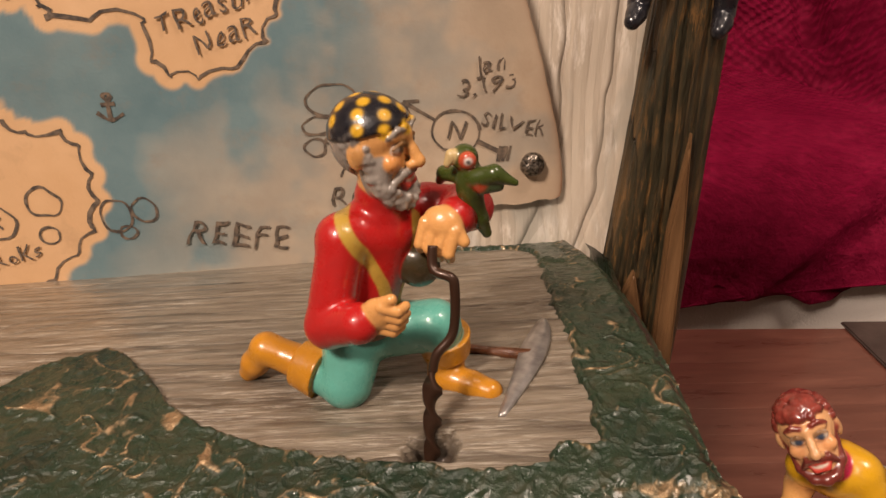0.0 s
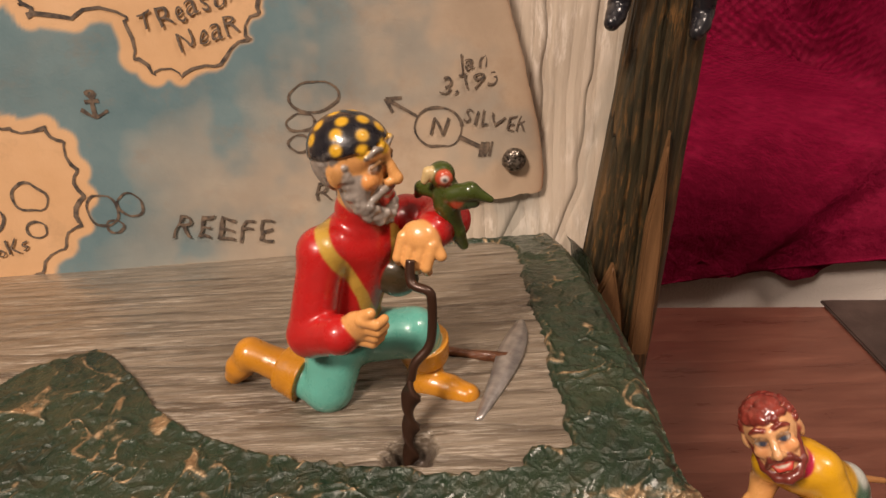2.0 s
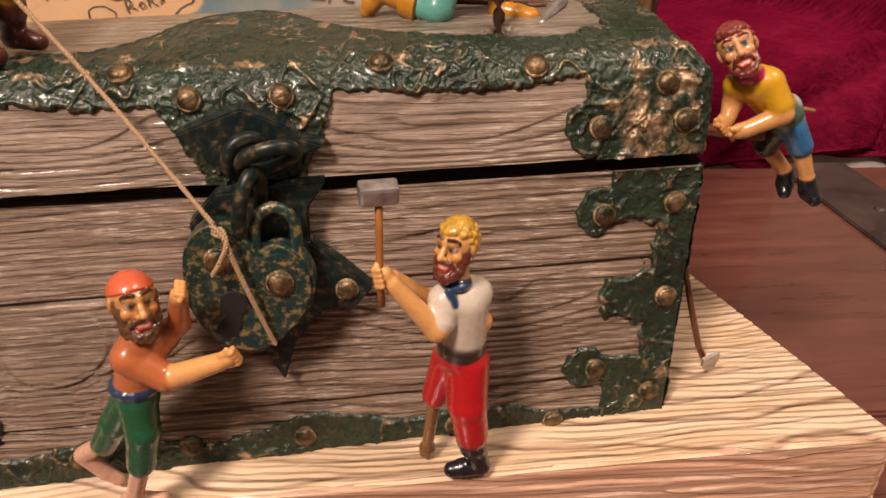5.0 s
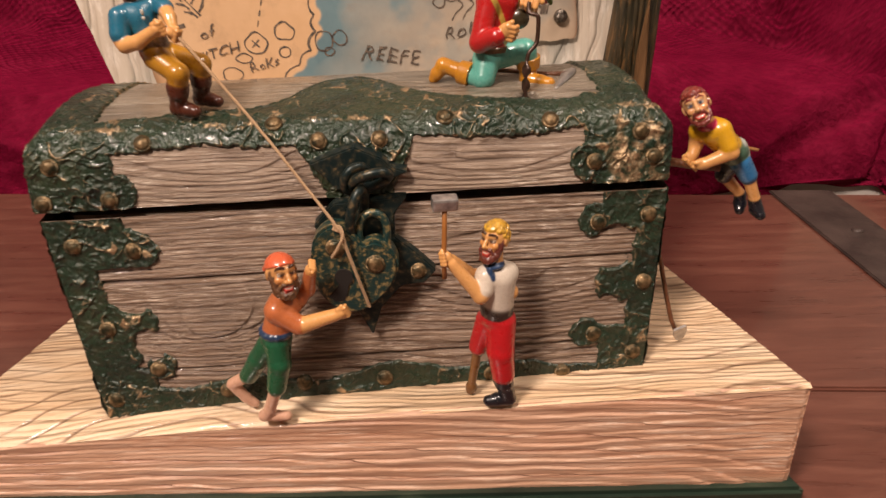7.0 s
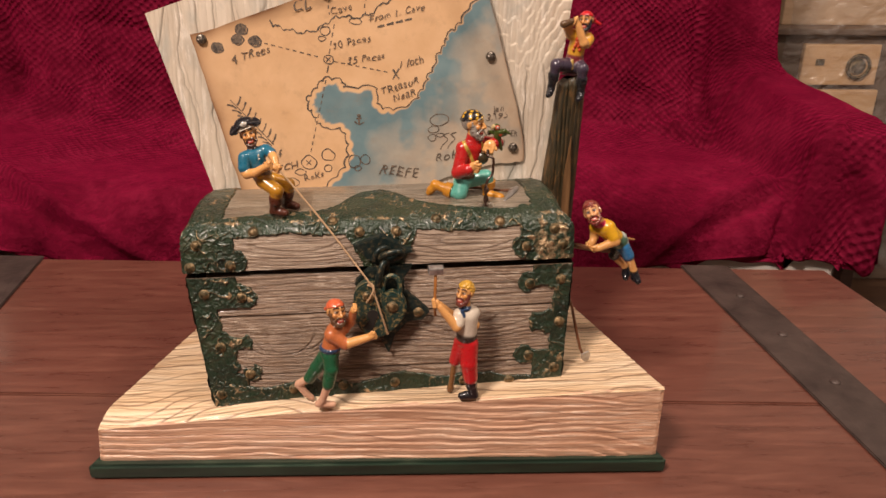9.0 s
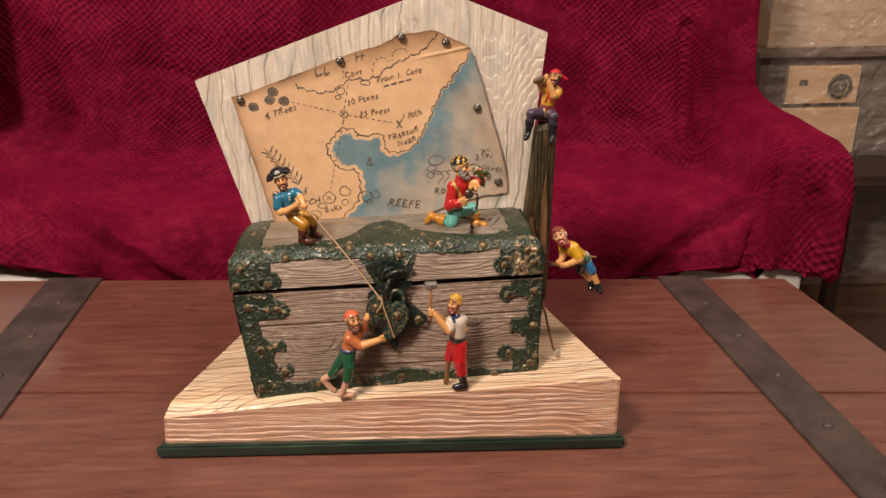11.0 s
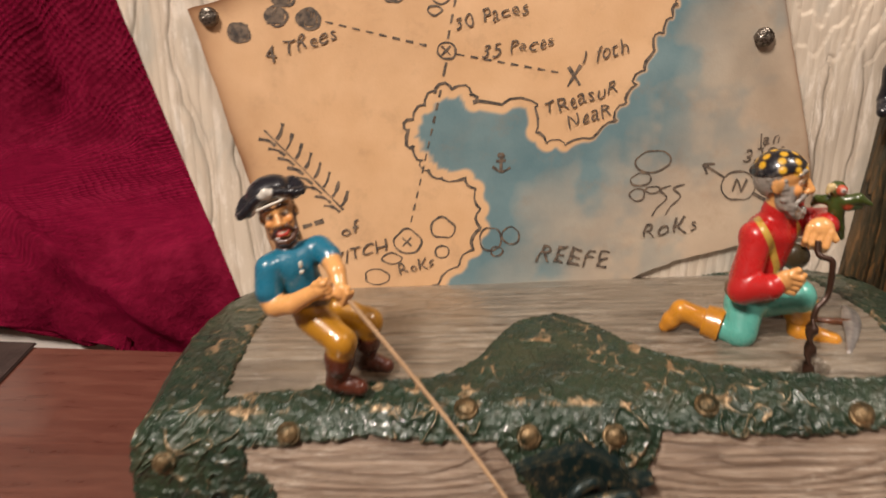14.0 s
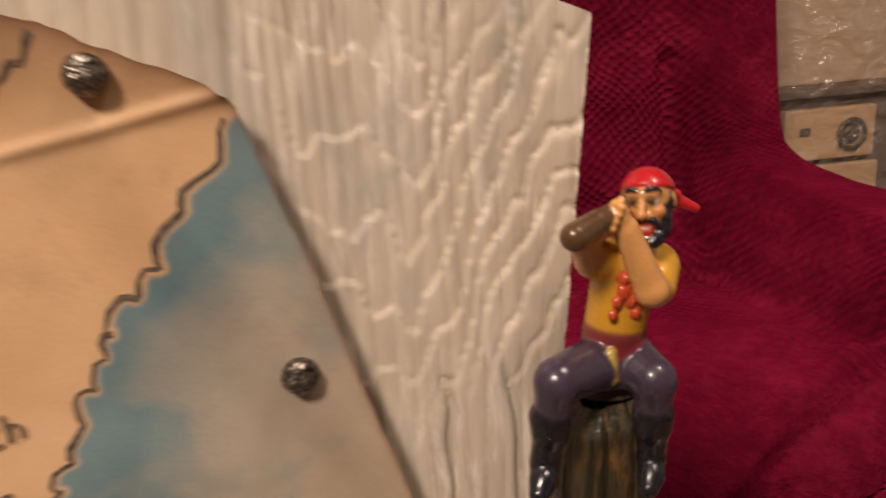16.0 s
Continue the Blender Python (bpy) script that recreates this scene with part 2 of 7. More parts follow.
_waf = _n.maths("MULTIPLY", _n.grey(_n.maths("ADD", _wx, _wy), -1.2, 1.9), _n.grey(_n.noise(_n.coords(), 2.6, 3), 0.42, 0.58, 0.08, 1.0))
_pile = _n.maths("ADD", _n.maths("MULTIPLY", _pile, 0.45), _n.maths("MULTIPLY", _b, 0.55))
_pile = _n.maths("ADD", _pile, _n.maths("MULTIPLY", _waf, 0.10))
_n.set("Base Color", _n.ramp(_pile, [(0.32, (0.074, 0.0016, 0.010)), (0.50, (0.138, 0.0042, 0.021)), (0.66, (0.250, 0.012, 0.044))]))
_n.bump(_n.maths("ADD", _n.maths("MULTIPLY", _waf, 1.7), _n.maths("MULTIPLY", _n.noise(_n.coords(), 110, 5, 0.7), 2.0)), 0.0035)
WHITE_FABRIC = material("white_upholstery", (0.72, 0.66, 0.60), 0.85)
_n = Nodes(WHITE_FABRIC)
_n.bump(_n.noise(_n.coords(), 400, 3), 0.001)
WALL_PAINT = material("grey_white_wall", (0.62, 0.58, 0.54), 0.8)
_n = Nodes(WALL_PAINT)
_n.set("Base Color", _n.ramp(_n.noise(_n.coords(), 3, 4), [(0.3, (0.58, 0.54, 0.50)), (0.7, (0.66, 0.62, 0.57))]))
FLOOR_WOOD = wood_material("brown_floor", (0.05, 0.025, 0.015), (0.10, 0.05, 0.028), (0.16, 0.09, 0.05), (2, 16, 16), 0.4)
CABINET_WOOD = wood_material("tan_cabinet_wood", (0.54, 0.31, 0.15), (0.68, 0.43, 0.23), (0.75, 0.50, 0.29), (3, 20, 20), 0.45)
DARK_WOOD = wood_material("dark_wood", (0.02, 0.010, 0.008), (0.04, 0.02, 0.014), (0.07, 0.035, 0.024), (3, 20, 20), 0.4)

# ---- tools ----
def part(name, bm, mat, parent=None, label="", smooth=False):
    """Link a bmesh as one mesh object under a thing."""
    me = bpy.data.meshes.new(name)
    bm.to_mesh(me)
    bm.free()
    return part_mesh(name, me, mat, parent, label, smooth)


def part_mesh(name, me, mat, parent=None, label="", smooth=False):
    if mat is not None and not me.materials:
        me.materials.append(mat)
    if smooth:
        me.polygons.foreach_set("use_smooth", [True] * len(me.polygons))
    ob = new(name, me)
    if parent is not None:
        ob.parent = parent
    if label:
        tagged(ob, label)
    return ob


def thing(name, label, category, group="", at=(0, 0, 0), kind=""):
    ob = new(name)
    ob.location = at
    ob.empty_display_size = 0.01
    return tagged(ob, label, category, group, kind)


def hash3(ix, iy, iz, seed):
    h = (ix.astype(np.int64) * 374761393 + iy.astype(np.int64) * 668265263 + iz.astype(np.int64) * 2147483647 + seed * 1274126177) & 0x7FFFFFFF
    h = ((h ^ (h >> 13)) * 1274126177) & 0x7FFFFFFF
    return ((h ^ (h >> 16)) & 0xFFFF) / 65535.0


def vnoise(x, y, z=0.0, seed=0):
    """Smooth value noise in 0..1 for whole arrays."""
    x, y, z = np.broadcast_arrays(np.asarray(x, float), np.asarray(y, float), np.asarray(z, float))
    ix, iy, iz = np.floor(x), np.floor(y), np.floor(z)
    fx, fy, fz = x - ix, y - iy, z - iz
    fx, fy, fz = (f * f * f * (f * (f * 6 - 15) + 10) for f in (fx, fy, fz))
    total = 0.0
    for dx in (0, 1):
        for dy in (0, 1):
            for dz in (0, 1):
                w = (fx if dx else 1 - fx) * (fy if dy else 1 - fy) * (fz if dz else 1 - fz)
                total = total + w * hash3(ix + dx, iy + dy, iz + dz, seed)
    return total


def fbm(x, y, z=0.0, octaves=4, seed=0):
    total, amp, norm = 0.0, 1.0, 0.0
    for k in range(octaves):
        total = total + amp * vnoise(x * 2 ** k, y * 2 ** k, z * 2 ** k, seed + k)
        norm, amp = norm + amp, amp * 0.5
    return total / norm


def ridged(x, y, z=0.0, octaves=3, seed=0):
    total, amp, norm = 0.0, 1.0, 0.0
    for k in range(octaves):
        total = total + amp * (1 - np.abs(2 * vnoise(x * 2 ** k, y * 2 ** k, z * 2 ** k, seed + k) - 1))
        norm, amp = norm + amp, amp * 0.55
    return total / norm


def smooth01(x, a, b):
    t = np.clip((x - a) / (b - a), 0, 1)
    return t * t * (3 - 2 * t)


def grid_mesh(name, pos, keep=None, attrs=None, uv=None):
    """A mesh from an (n, m, 3) array of places; keep marks the vertices to use."""
    n, m, _ = pos.shape
    idx = np.arange(n * m).reshape(n, m)
    quads = np.stack([idx[:-1, :-1], idx[1:, :-1], idx[1:, 1:], idx[:-1, 1:]], -1).reshape(-1, 4)
    if keep is not None:
        quads = quads[keep.reshape(-1)[quads].any(1)]
    return quad_mesh(name, pos.reshape(-1, 3), quads, attrs, uv)


def quad_mesh(name, verts, quads, attrs=None, uv=None):
    used = np.unique(quads)
    remap = np.full(len(verts), -1)
    remap[used] = np.arange(len(used))
    quads = remap[quads]
    me = bpy.data.meshes.new(name)
    me.vertices.add(len(used))
    me.vertices.foreach_set("co", np.ascontiguousarray(verts[used], dtype=np.float32).ravel())
    me.loops.add(quads.size)
    me.loops.foreach_set("vertex_index", quads.ravel().astype(np.int32))
    me.polygons.add(len(quads))
    me.polygons.foreach_set("loop_start", np.arange(0, quads.size, 4, dtype=np.int32))
    me.polygons.foreach_set("use_smooth", np.ones(len(quads), dtype=bool))
    for key, values in (attrs or {}).items():
        values = values.reshape(len(verts), -1)[used]
        if values.shape[1] == 1:
            a = me.attributes.new(key, "FLOAT", "POINT")
            a.data.foreach_set("value", values.astype(np.float32).ravel())
        else:
            a = me.attributes.new(key, "FLOAT_COLOR", "POINT")
            a.data.foreach_set("color", values.astype(np.float32).ravel())
    if uv is not None:
        layer = me.uv_layers.new(name="UVMap")
        layer.data.foreach_set("uv", uv.reshape(-1, 2)[used][quads.ravel()].astype(np.float32).ravel())
    me.update(calc_edges=True)
    return me


def box(x0, x1, y0, y1, z0, z1, bevel=0.0, segments=2):
    bm = bmesh.new()
    bmesh.ops.create_cube(bm, size=1)
    for v in bm.verts:
        v.co = Vector(((x0, x1)[v.co.x > 0], (y0, y1)[v.co.y > 0], (z0, z1)[v.co.z > 0]))
    if bevel:
        bmesh.ops.bevel(bm, geom=bm.edges[:], offset=bevel, segments=segments, profile=0.6, affect="EDGES")
    return bm


def prism(points, depth_vec, bevel=0.0):
    """A solid from a planar outline, pushed along depth_vec."""
    bm = bmesh.new()
    vs = [bm.verts.new(p) for p in points]
    f = bm.faces.new(vs)
    ext = bmesh.ops.extrude_face_region(bm, geom=[f])
    for v in (g for g in ext["geom"] if isinstance(g, bmesh.types.BMVert)):
        v.co += Vector(depth_vec)
    bmesh.ops.recalc_face_normals(bm, faces=bm.faces[:])
    if bevel:
        bmesh.ops.bevel(bm, geom=bm.edges[:], offset=bevel, segments=2, affect="EDGES")
    return bm


def tube(points, radius, sides=10, bm=None, closed=False):
    """A round rod along a line of points; radius may be a list."""
    bm = bm or bmesh.new()
    pts = [Vector(p) for p in points]
    rings, count = [], len(pts)
    for i, p in enumerate(pts):
        a = pts[(i - 1) % count] if closed or i > 0 else p
        b = pts[(i + 1) % count] if closed or i < count - 1 else p
        d = (b - a).normalized()
        q = d.to_track_quat("Z", "Y")
        r = radius[i] if isinstance(radius, (list, tuple)) else radius
        if i and rings:
            # keep the rings from twisting
            prev = rings[-1][0].co - pts[i - 1]
            side = (prev - d * prev.dot(d)).normalized()
        else:
            side = q @ Vector((1, 0, 0))
        up = d.cross(side)
        rings.append([bm.verts.new(p + r * (math.cos(k) * side + math.sin(k) * up)) for k in (2 * math.pi * j / sides for j in range(sides))])
    for i in range(count if closed else count - 1):
        r0, r1 = rings[i], rings[(i + 1) % count]
        for j in range(sides):
            bm.faces.new((r0[j], r0[(j + 1) % sides], r1[(j + 1) % sides], r1[j]))
    if not closed:
        bm.faces.new(rings[0][::-1])
        bm.faces.new(rings[-1])
    return bm


def dome(radius, height, sides=14, rings=4, flange=0.0):
    """A low bolt head whose rim lies at z = 0."""
    bm = bmesh.new()
    prof = [(radius + flange, -0.001)] + ([(radius + flange, height * 0.25), (radius, height * 0.3)] if flange else [])
    prof += [(radius * math.cos(k * math.pi / 2 / rings), height * (0.3 + 0.7 * math.sin(k * math.pi / 2 / rings))) for k in range(rings)]
    loops = [[bm.verts.new((r * math.cos(2 * math.pi * j / sides), r * math.sin(2 * math.pi * j / sides), z)) for j in range(sides)] for r, z in prof]
    for a, b in zip(loops, loops[1:]):
        for j in range(sides):
            bm.faces.new((a[j], a[(j + 1) % sides], b[(j + 1) % sides], b[j]))
    top = bm.verts.new((0, 0, height))
    for j in range(sides):
        bm.faces.new((loops[-1][j], loops[-1][(j + 1) % sides], top))
    return bm


def facing(place, normal, turn=0.0):
    q = Vector(normal).to_track_quat("Z", "Y")
    return Matrix.Translation(place) @ q.to_matrix().to_4x4() @ Matrix.Rotation(turn, 4, "Z")


# ---- room ----
FLOOR_Z = -0.45
def setting(name, bm, mat):
    ob = part(name, bm, mat)
    return tagged(ob, kind="structure")


setting("floor", box(-2.6, 2.6, -2.6, 2.3, FLOOR_Z - 0.05, FLOOR_Z), FLOOR_WOOD)
setting("ceiling", box(-2.6, 2.6, -2.6, 2.3, 1.95, 2.0), WALL_PAINT)
setting("wall_north", box(-2.6, 2.6, 2.2, 2.3, FLOOR_Z, 1.95), WALL_PAINT)
setting("wall_south", box(-2.6, 2.6, -2.6, -2.5, FLOOR_Z, 1.95), WALL_PAINT)
setting("wall_west", box(-2.6, -2.5, -2.5, 2.2, FLOOR_Z, 1.95), WALL_PAINT)
setting("wall_east", box(2.5, 2.6, -2.5, 2.2, FLOOR_Z, 1.95), WALL_PAINT)

# ---- table ----
table = thing("coffee_table", "reddish brown plank coffee table with dark iron straps", "table", at=(0, 0, FLOOR_Z))
TB = Matrix.Translation((0, 0, -FLOOR_Z))


def table_end(y, right):
    """Where the ends of the table lie."""
    return (0.603 - 0.14 * y) if right else (-0.70 - 0.09 * y)


def table_back(x):
    return 0.4125 - 0.040 * x


JOINTS = (-0.36, -0.165, 0.106, None)
for a, b in zip(JOINTS, JOINTS[1:]):
    bm = bmesh.new()
    far = [b - 0.0011 - 0.037 * x if b is not None else table_back(x) for x in (-0.72, 0.58)]
    near = [a + 0.0011 - 0.037 * x for x in (-0.72, 0.58)]
    ring_ = [(table_end(near[0], 0), near[0]), (table_end(near[1], 1), near[1]), (table_end(far[1], 1), far[1]), (table_end(far[0], 0), far[0])]
    bm.free()
    bm = prism([(x, y, -0.035) for x, y in ring_], (0, 0, 0.035), 0.0016)
    bm.transform(TB)
    part("plank", bm, TABLE_WOOD, table)
for y0, y1 in ((-0.335, -0.305), (0.345, 0.375)):
    bm = box(-0.66, 0.52, y0, y1, -0.12, -0.036, 0.002)
    bm.transform(TB)
    part("apron", bm, TABLE_WOOD, table)
for x, y in ((-0.64, -0.30), (0.50, -0.30), (-0.64, 0.34), (0.50, 0.34)):
    bm = box(x - 0.03, x + 0.03, y - 0.03, y + 0.03, FLOOR_Z, -0.036, 0.004)
    bm.transform(TB)
    part("leg", bm, TABLE_WOOD, table)
for x0, slope, w, rivets in ((-0.4485, -0.095, 0.080, (0.349, 0.252, 0.155, 0.058, -0.04)), (0.437, -0.103, 0.060, (0.310, 0.217, 0.124, 0.026, -0.07))):
    y0, y1 = -0.33, table_back(x0 + slope * 0.4) + 0.003
    bm = prism([(x0 + slope * y0 - w / 2, y0, 0.0), (x0 + slope * y0 + w / 2, y0, 0.0), (x0 + slope * y1 + w / 2, y1 - 0.04 * w / 2, 0.0), (x0 + slope * y1 - w / 2, y1 + 0.04 * w / 2, 0.0)], (0, 0, 0.0028), 0.0011)
    bm.transform(TB)
    strap = part("iron_strap", bm, STRAP_IRON, table, "dark iron strap")
    for y in rivets:
        bm = dome(0.0052, 0.0028, 12, 3)
        bm.transform(TB @ Matrix.Translation((x0 + slope * y + 0.004, y, 0.0028)))
        part("rivet", bm, STRAP_IRON, strap, smooth=True)

# ---- carved base ----
def base_top(x, y=0.0):
    """Height of the carved top: a plane that falls off to the uneven front edge."""
    edge_z = 0.0618 + 0.080 * x - 0.07 * x * x
    plane_z = 0.0637 + 0.054 * x + 0.03 * y
    w = smooth01(np.asarray(y, float), -0.004, 0.022)
    return edge_z * (1 - w) + plane_z * w


SETTLE = Matrix.Rotation(0.03, 4, "X")  # the carving leans forward a little on its base


def settle(*things):
    for ob in things:
        ob.matrix_world = SETTLE @ Matrix.Translation(ob.location)


def left_side(y):
    return -0.2155 + 0.33 * (y - 0.003)


def right_side(y):
    return 0.2195 - 0.34 * (y - 0.003)


def carve(f, width=0.10, seed=0):
    """How deep a carved line is where the field f crosses a whole number."""
    fr = np.abs(f - np.round(f))
    return np.exp(-(fr / width) ** 2)


base = thing("display_stand", "carved pine wedge stand with a green painted plinth on the table", "base", at=(0, 0.1, 0))
BI = Matrix.Translation((0, -0.1, 0))


def rel(me, at):
    me.transform(Matrix.Translation((-at[0], -at[1], -at[2])))
    return me


bm = prism([(-0.2265, -0.003, 0), (0.2275, -0.002, 0), (0.148, 0.236, 0), (-0.152, 0.236, 0)], (0, 0, 0.0135), 0.0025)
bm.transform(BI)
part("plinth", bm, GREEN_PAINT, base, "dark green painted plinth")
# front face with its raised horizontal grain
nx, nz = 640, 110
s, h = np.meshgrid(np.linspace(0, 1, nx), np.linspace(0, 1, nz), indexing="ij")
X = -0.2185 + 0.003 * h + s * (0.438 - 0.003 * h)
Z = 0.013 + h * (base_top(X, 0.003) - 0.013)
f = Z * 150 + 3.6 * fbm(X * 5, Z * 12, 0, 3, 5) + 0.9 * fbm(X * 22, Z * 50, 0, 3, 8) + 1.6 * np.exp(-((X - 0.21) / 0.035) ** 2) * np.abs(Z - 0.045) / 0.02
fr = f - np.floor(f)
keep_ = smooth01(fbm(X * 9, Z * 40, 0, 2, 3), 0.20, 0.45)
# every band swells forward and ends in a narrow ledge on its upper side
ledge = smooth01(fr, 0.0, 0.80) * (1 - smooth01(fr, 0.86, 1.0))
fine = fbm(X * 30, Z * 420, 0, 3, 17)
edge = smooth01(h, 0.96, 1.0) * 0.0016 + smooth01(s, 0.992, 1.0) * 0.0015 + smooth01(-s, -0.008, 0) * 0.0015
Y = 0.0042 - ((0.0004 + 0.0007 * fbm(X * 10, Z * 60, 3, 2, 4)) * ledge * keep_ + 0.0005 * fine) + edge
g = np.exp(-((fr - 0.05) / 0.10) ** 2) * keep_
me = grid_mesh("front_face", np.stack([X, Y, Z], -1), attrs={"groove": np.clip(g * 0.30, 0, 1)})
part_mesh("front_face", rel(me, (0, 0.1, 0)), PINE_SHADED, base, "carved reddish pine front with shade in its darker tone")
# top face
ny = 420
s, h = np.meshgrid(np.linspace(0, 1, nx), np.linspace(0, 1, ny), indexing="ij")
Y = 0.0035 + h * 0.223
X = left_side(Y) + s * (right_side(Y) - left_side(Y))
bow = 11.0 * fbm(X * 5, Y * 7, 0, 2, 21)
f = Y * 85 + bow + 3.0 * np.exp(-((X - 0.16) / 0.05) ** 2) * smooth01(Y, 0.0, 0.1) + 0.9 * fbm(X * 26, Y * 40, 0, 3, 9)
f = f + 1.3 * smooth01(X, 0.12, 0.19) * np.abs(Y - 0.045) / 0.02
g = carve(f, 0.075) * smooth01(fbm(X * 11, Y * 40, 0, 2, 13), 0.22, 0.5)
Z = base_top(X, Y) - g * 0.0005 + 0.00012 * np.sin(f * 2 * np.pi) - smooth01(-h, -0.012, 0) * 0.0012
me = grid_mesh("top_face", np.stack([X, Y, Z], -1), attrs={"groove": np.clip(g * 0.75, 0, 1)})
part_mesh("top_face", rel(me, (0, 0.1, 0)), PINE_LIT, base, "carved pine top, painted pale as if lit, with brown grain lines")
# solid core
bm = bmesh.new()
low = [(left_side(y) + 0.0015 if sx < 0 else right_side(y) - 0.0015, y, 0.0122) for sx, y in ((-1, 0.0065), (1, 0.0065), (1, 0.226), (-1, 0.226))]
vs = [bm.verts.new(p) for p in low] + [bm.verts.new((p[0], p[1], base_top(p[0], p[1]) - 0.0030)) for p in low]
for q in ((3, 2, 1, 0), (4, 5, 6, 7), (0, 1, 5, 4), (1, 2, 6, 5), (2, 3, 7, 6), (3, 0, 4, 7)):
    bm.faces.new([vs[i] for i in q])
bm.transform(BI)
part("core", bm, PINE_SHADED, base)
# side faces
# the sides share the front's darker, shaded tone
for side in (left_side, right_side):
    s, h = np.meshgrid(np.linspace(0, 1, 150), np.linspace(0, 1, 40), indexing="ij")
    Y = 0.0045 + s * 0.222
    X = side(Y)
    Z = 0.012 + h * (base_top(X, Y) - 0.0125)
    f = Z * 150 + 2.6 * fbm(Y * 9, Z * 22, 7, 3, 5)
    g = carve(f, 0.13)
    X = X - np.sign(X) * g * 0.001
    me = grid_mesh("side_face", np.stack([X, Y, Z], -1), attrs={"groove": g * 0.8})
    part_mesh("side_face", rel(me, (0, 0.1, 0)), PINE_SHADED, base)

# ---- back board ----
def plane_y(x, z):
    return 0.1738 + 0.0666 * x + 0.0778 * z


BOARD_AT = (0.0, 0.19, 0.06)
board = thing("back_board", "whitewashed carved wooden board with a pointed top behind the chest", "board", at=BOARD_AT)
OUT = [(-0.121, 0.05), (-0.1975, 0.325), (0.052, 0.4095), (0.168, 0.3625), (0.131, 0.05)]
bm = prism([(x, plane_y(x, z) + 0.0056, z) for x, z in OUT], (0.001, 0.0125, 0))
bm.transform(Matrix.Translation([-v for v in BOARD_AT]))
part("board_core", bm, BOARD_WOOD, board)
# carved face: from the left to the right edge at every height, the top following the gable
s, h = np.meshgrid(np.linspace(0, 1, 420), np.linspace(0, 1, 400), indexing="ij")
top = np.where(s < 0.683, 0.325 + (0.4095 - 0.325) * s / 0.683, 0.4095 + (0.3625 - 0.4095) * (s - 0.683) / 0.317)
Z = 0.05 + h * (top - 0.05)
XL = -0.121 - (0.0765) * (Z - 0.05) / 0.275
XR = 0.131 + 0.037 * (Z - 0.05) / 0.3125
topx = -0.1975 + s * 0.3655
mixx = smooth01(h, 0.6, 1.0)
X = np.clip((XL + s * (XR - XL)) * (1 - mixx) + topx * mixx, XL, XR)
jag = 1.1 * fbm(X * 30, Z * 22, 0, 3, 33)
f = X * 62 + 5.5 * fbm(X * 7, Z * 4.2, 0, 2, 31) + jag
off = X - 0.124 - 0.10 * (Z - 0.32)
peaks = Z * 62 - np.where(off < 0, -off / 0.0145, off / 0.0075) + 2.6 * fbm(X * 42, Z * 9, 0, 2, 37) + 1.1 * fbm(X * 150, Z * 50, 0, 2, 43)
right_w = smooth01(X, 0.075, 0.10) * smooth01(Z, 0.265, 0.295) * smooth01(-Z, -0.375, -0.35)
deep = smooth01(fbm(X * 14, Z * 7, 0, 2, 35), 0.28, 0.56)
g1, g2 = carve(f, 0.075) * deep, carve(peaks, 0.085) * smooth01(fbm(X * 30, Z * 12, 0, 2, 39), 0.25, 0.5)
g = g1 * (1 - right_w) + g2 * right_w
roll_ = (f - np.floor(f) - 0.5) * (1 - right_w) * 1.2 + (peaks - np.floor(peaks) - 0.5) * right_w * 1.6
Y = plane_y(X, Z) + 0.0048 + 0.0014 * g * (1 - 0.5 * right_w) - 0.0005 * roll_ * deep
g = g * (1 - 0.92 * right_w)
me = grid_mesh("carved_face", np.stack([X, Y, Z], -1), attrs={"groove": np.clip(g * 0.8, 0, 1)})
part_mesh("carved_face", rel(me, BOARD_AT), BOARD_WOOD, board)

# ---- post ----
POST_AT = (0.158, 0.204, 0.062)
post = thing("wooden_post", "dark mossy split wooden post standing beside the board", "post", at=POST_AT)
k, h = np.meshgrid(np.linspace(0, 2 * np.pi, 96), np.linspace(0, 1, 160), indexing="ij")
top = smooth01(h, 0.97, 1.0)
rx = (0.0205 - 0.0085 * h) * (1 - 0.35 * top)
ry = (0.0135 - 0.003 * h) * (1 - 0.35 * top)
ang = 0.0016 * (ridged(k * 7, h * 2.2, 0, 3, 51) - 0.5)
sq = 1 / (np.abs(np.cos(k)) ** 3 + np.abs(np.sin(k)) ** 3) ** (1 / 3)
X = 0.1550 + 0.0130 * h + (rx * sq + ang) * np.cos(k)
Y = 0.2065 - 0.001 * h + (ry * sq + ang) * np.sin(k)
Z = 0.06 + h * 0.2125 + 0.002 * np.cos(k)
g = smooth01(ridged(k * 9, h * 2.5, 0, 2, 57), 0.72, 0.92)
me = grid_mesh("post_shaft", np.stack([X, Y, Z], -1), attrs={"groove": g * 0.7})
shaft = part_mesh("post_shaft", rel(me, POST_AT), POST_WOOD, post)
bm = bmesh.new()
ring = [bm.verts.new((0.1675 - POST_AT[0] + 0.0095 * math.cos(a), 0.2055 - POST_AT[1] + 0.0082 * math.sin(a), 0.2119)) for a in [2 * math.pi * i / 24 for i in range(24)]]
bm.faces.new(ring)
part("post_end", bm, POST_WOOD, post)
bm = prism([(-0.009, 0, 0.062), (0.006, 0, 0.064), (0.003, 0, 0.085), (-0.002, 0, 0.108), (-0.008, 0, 0.09)], (0, 0.004, 0), 0.001)
bm.transform(Matrix.Translation((-0.002, -0.0165, 0)))
CHIP = wood_material("split_wood", (0.08, 0.04, 0.015), (0.18, 0.09, 0.035), (0.26, 0.14, 0.06), (60, 60, 4), 0.55)
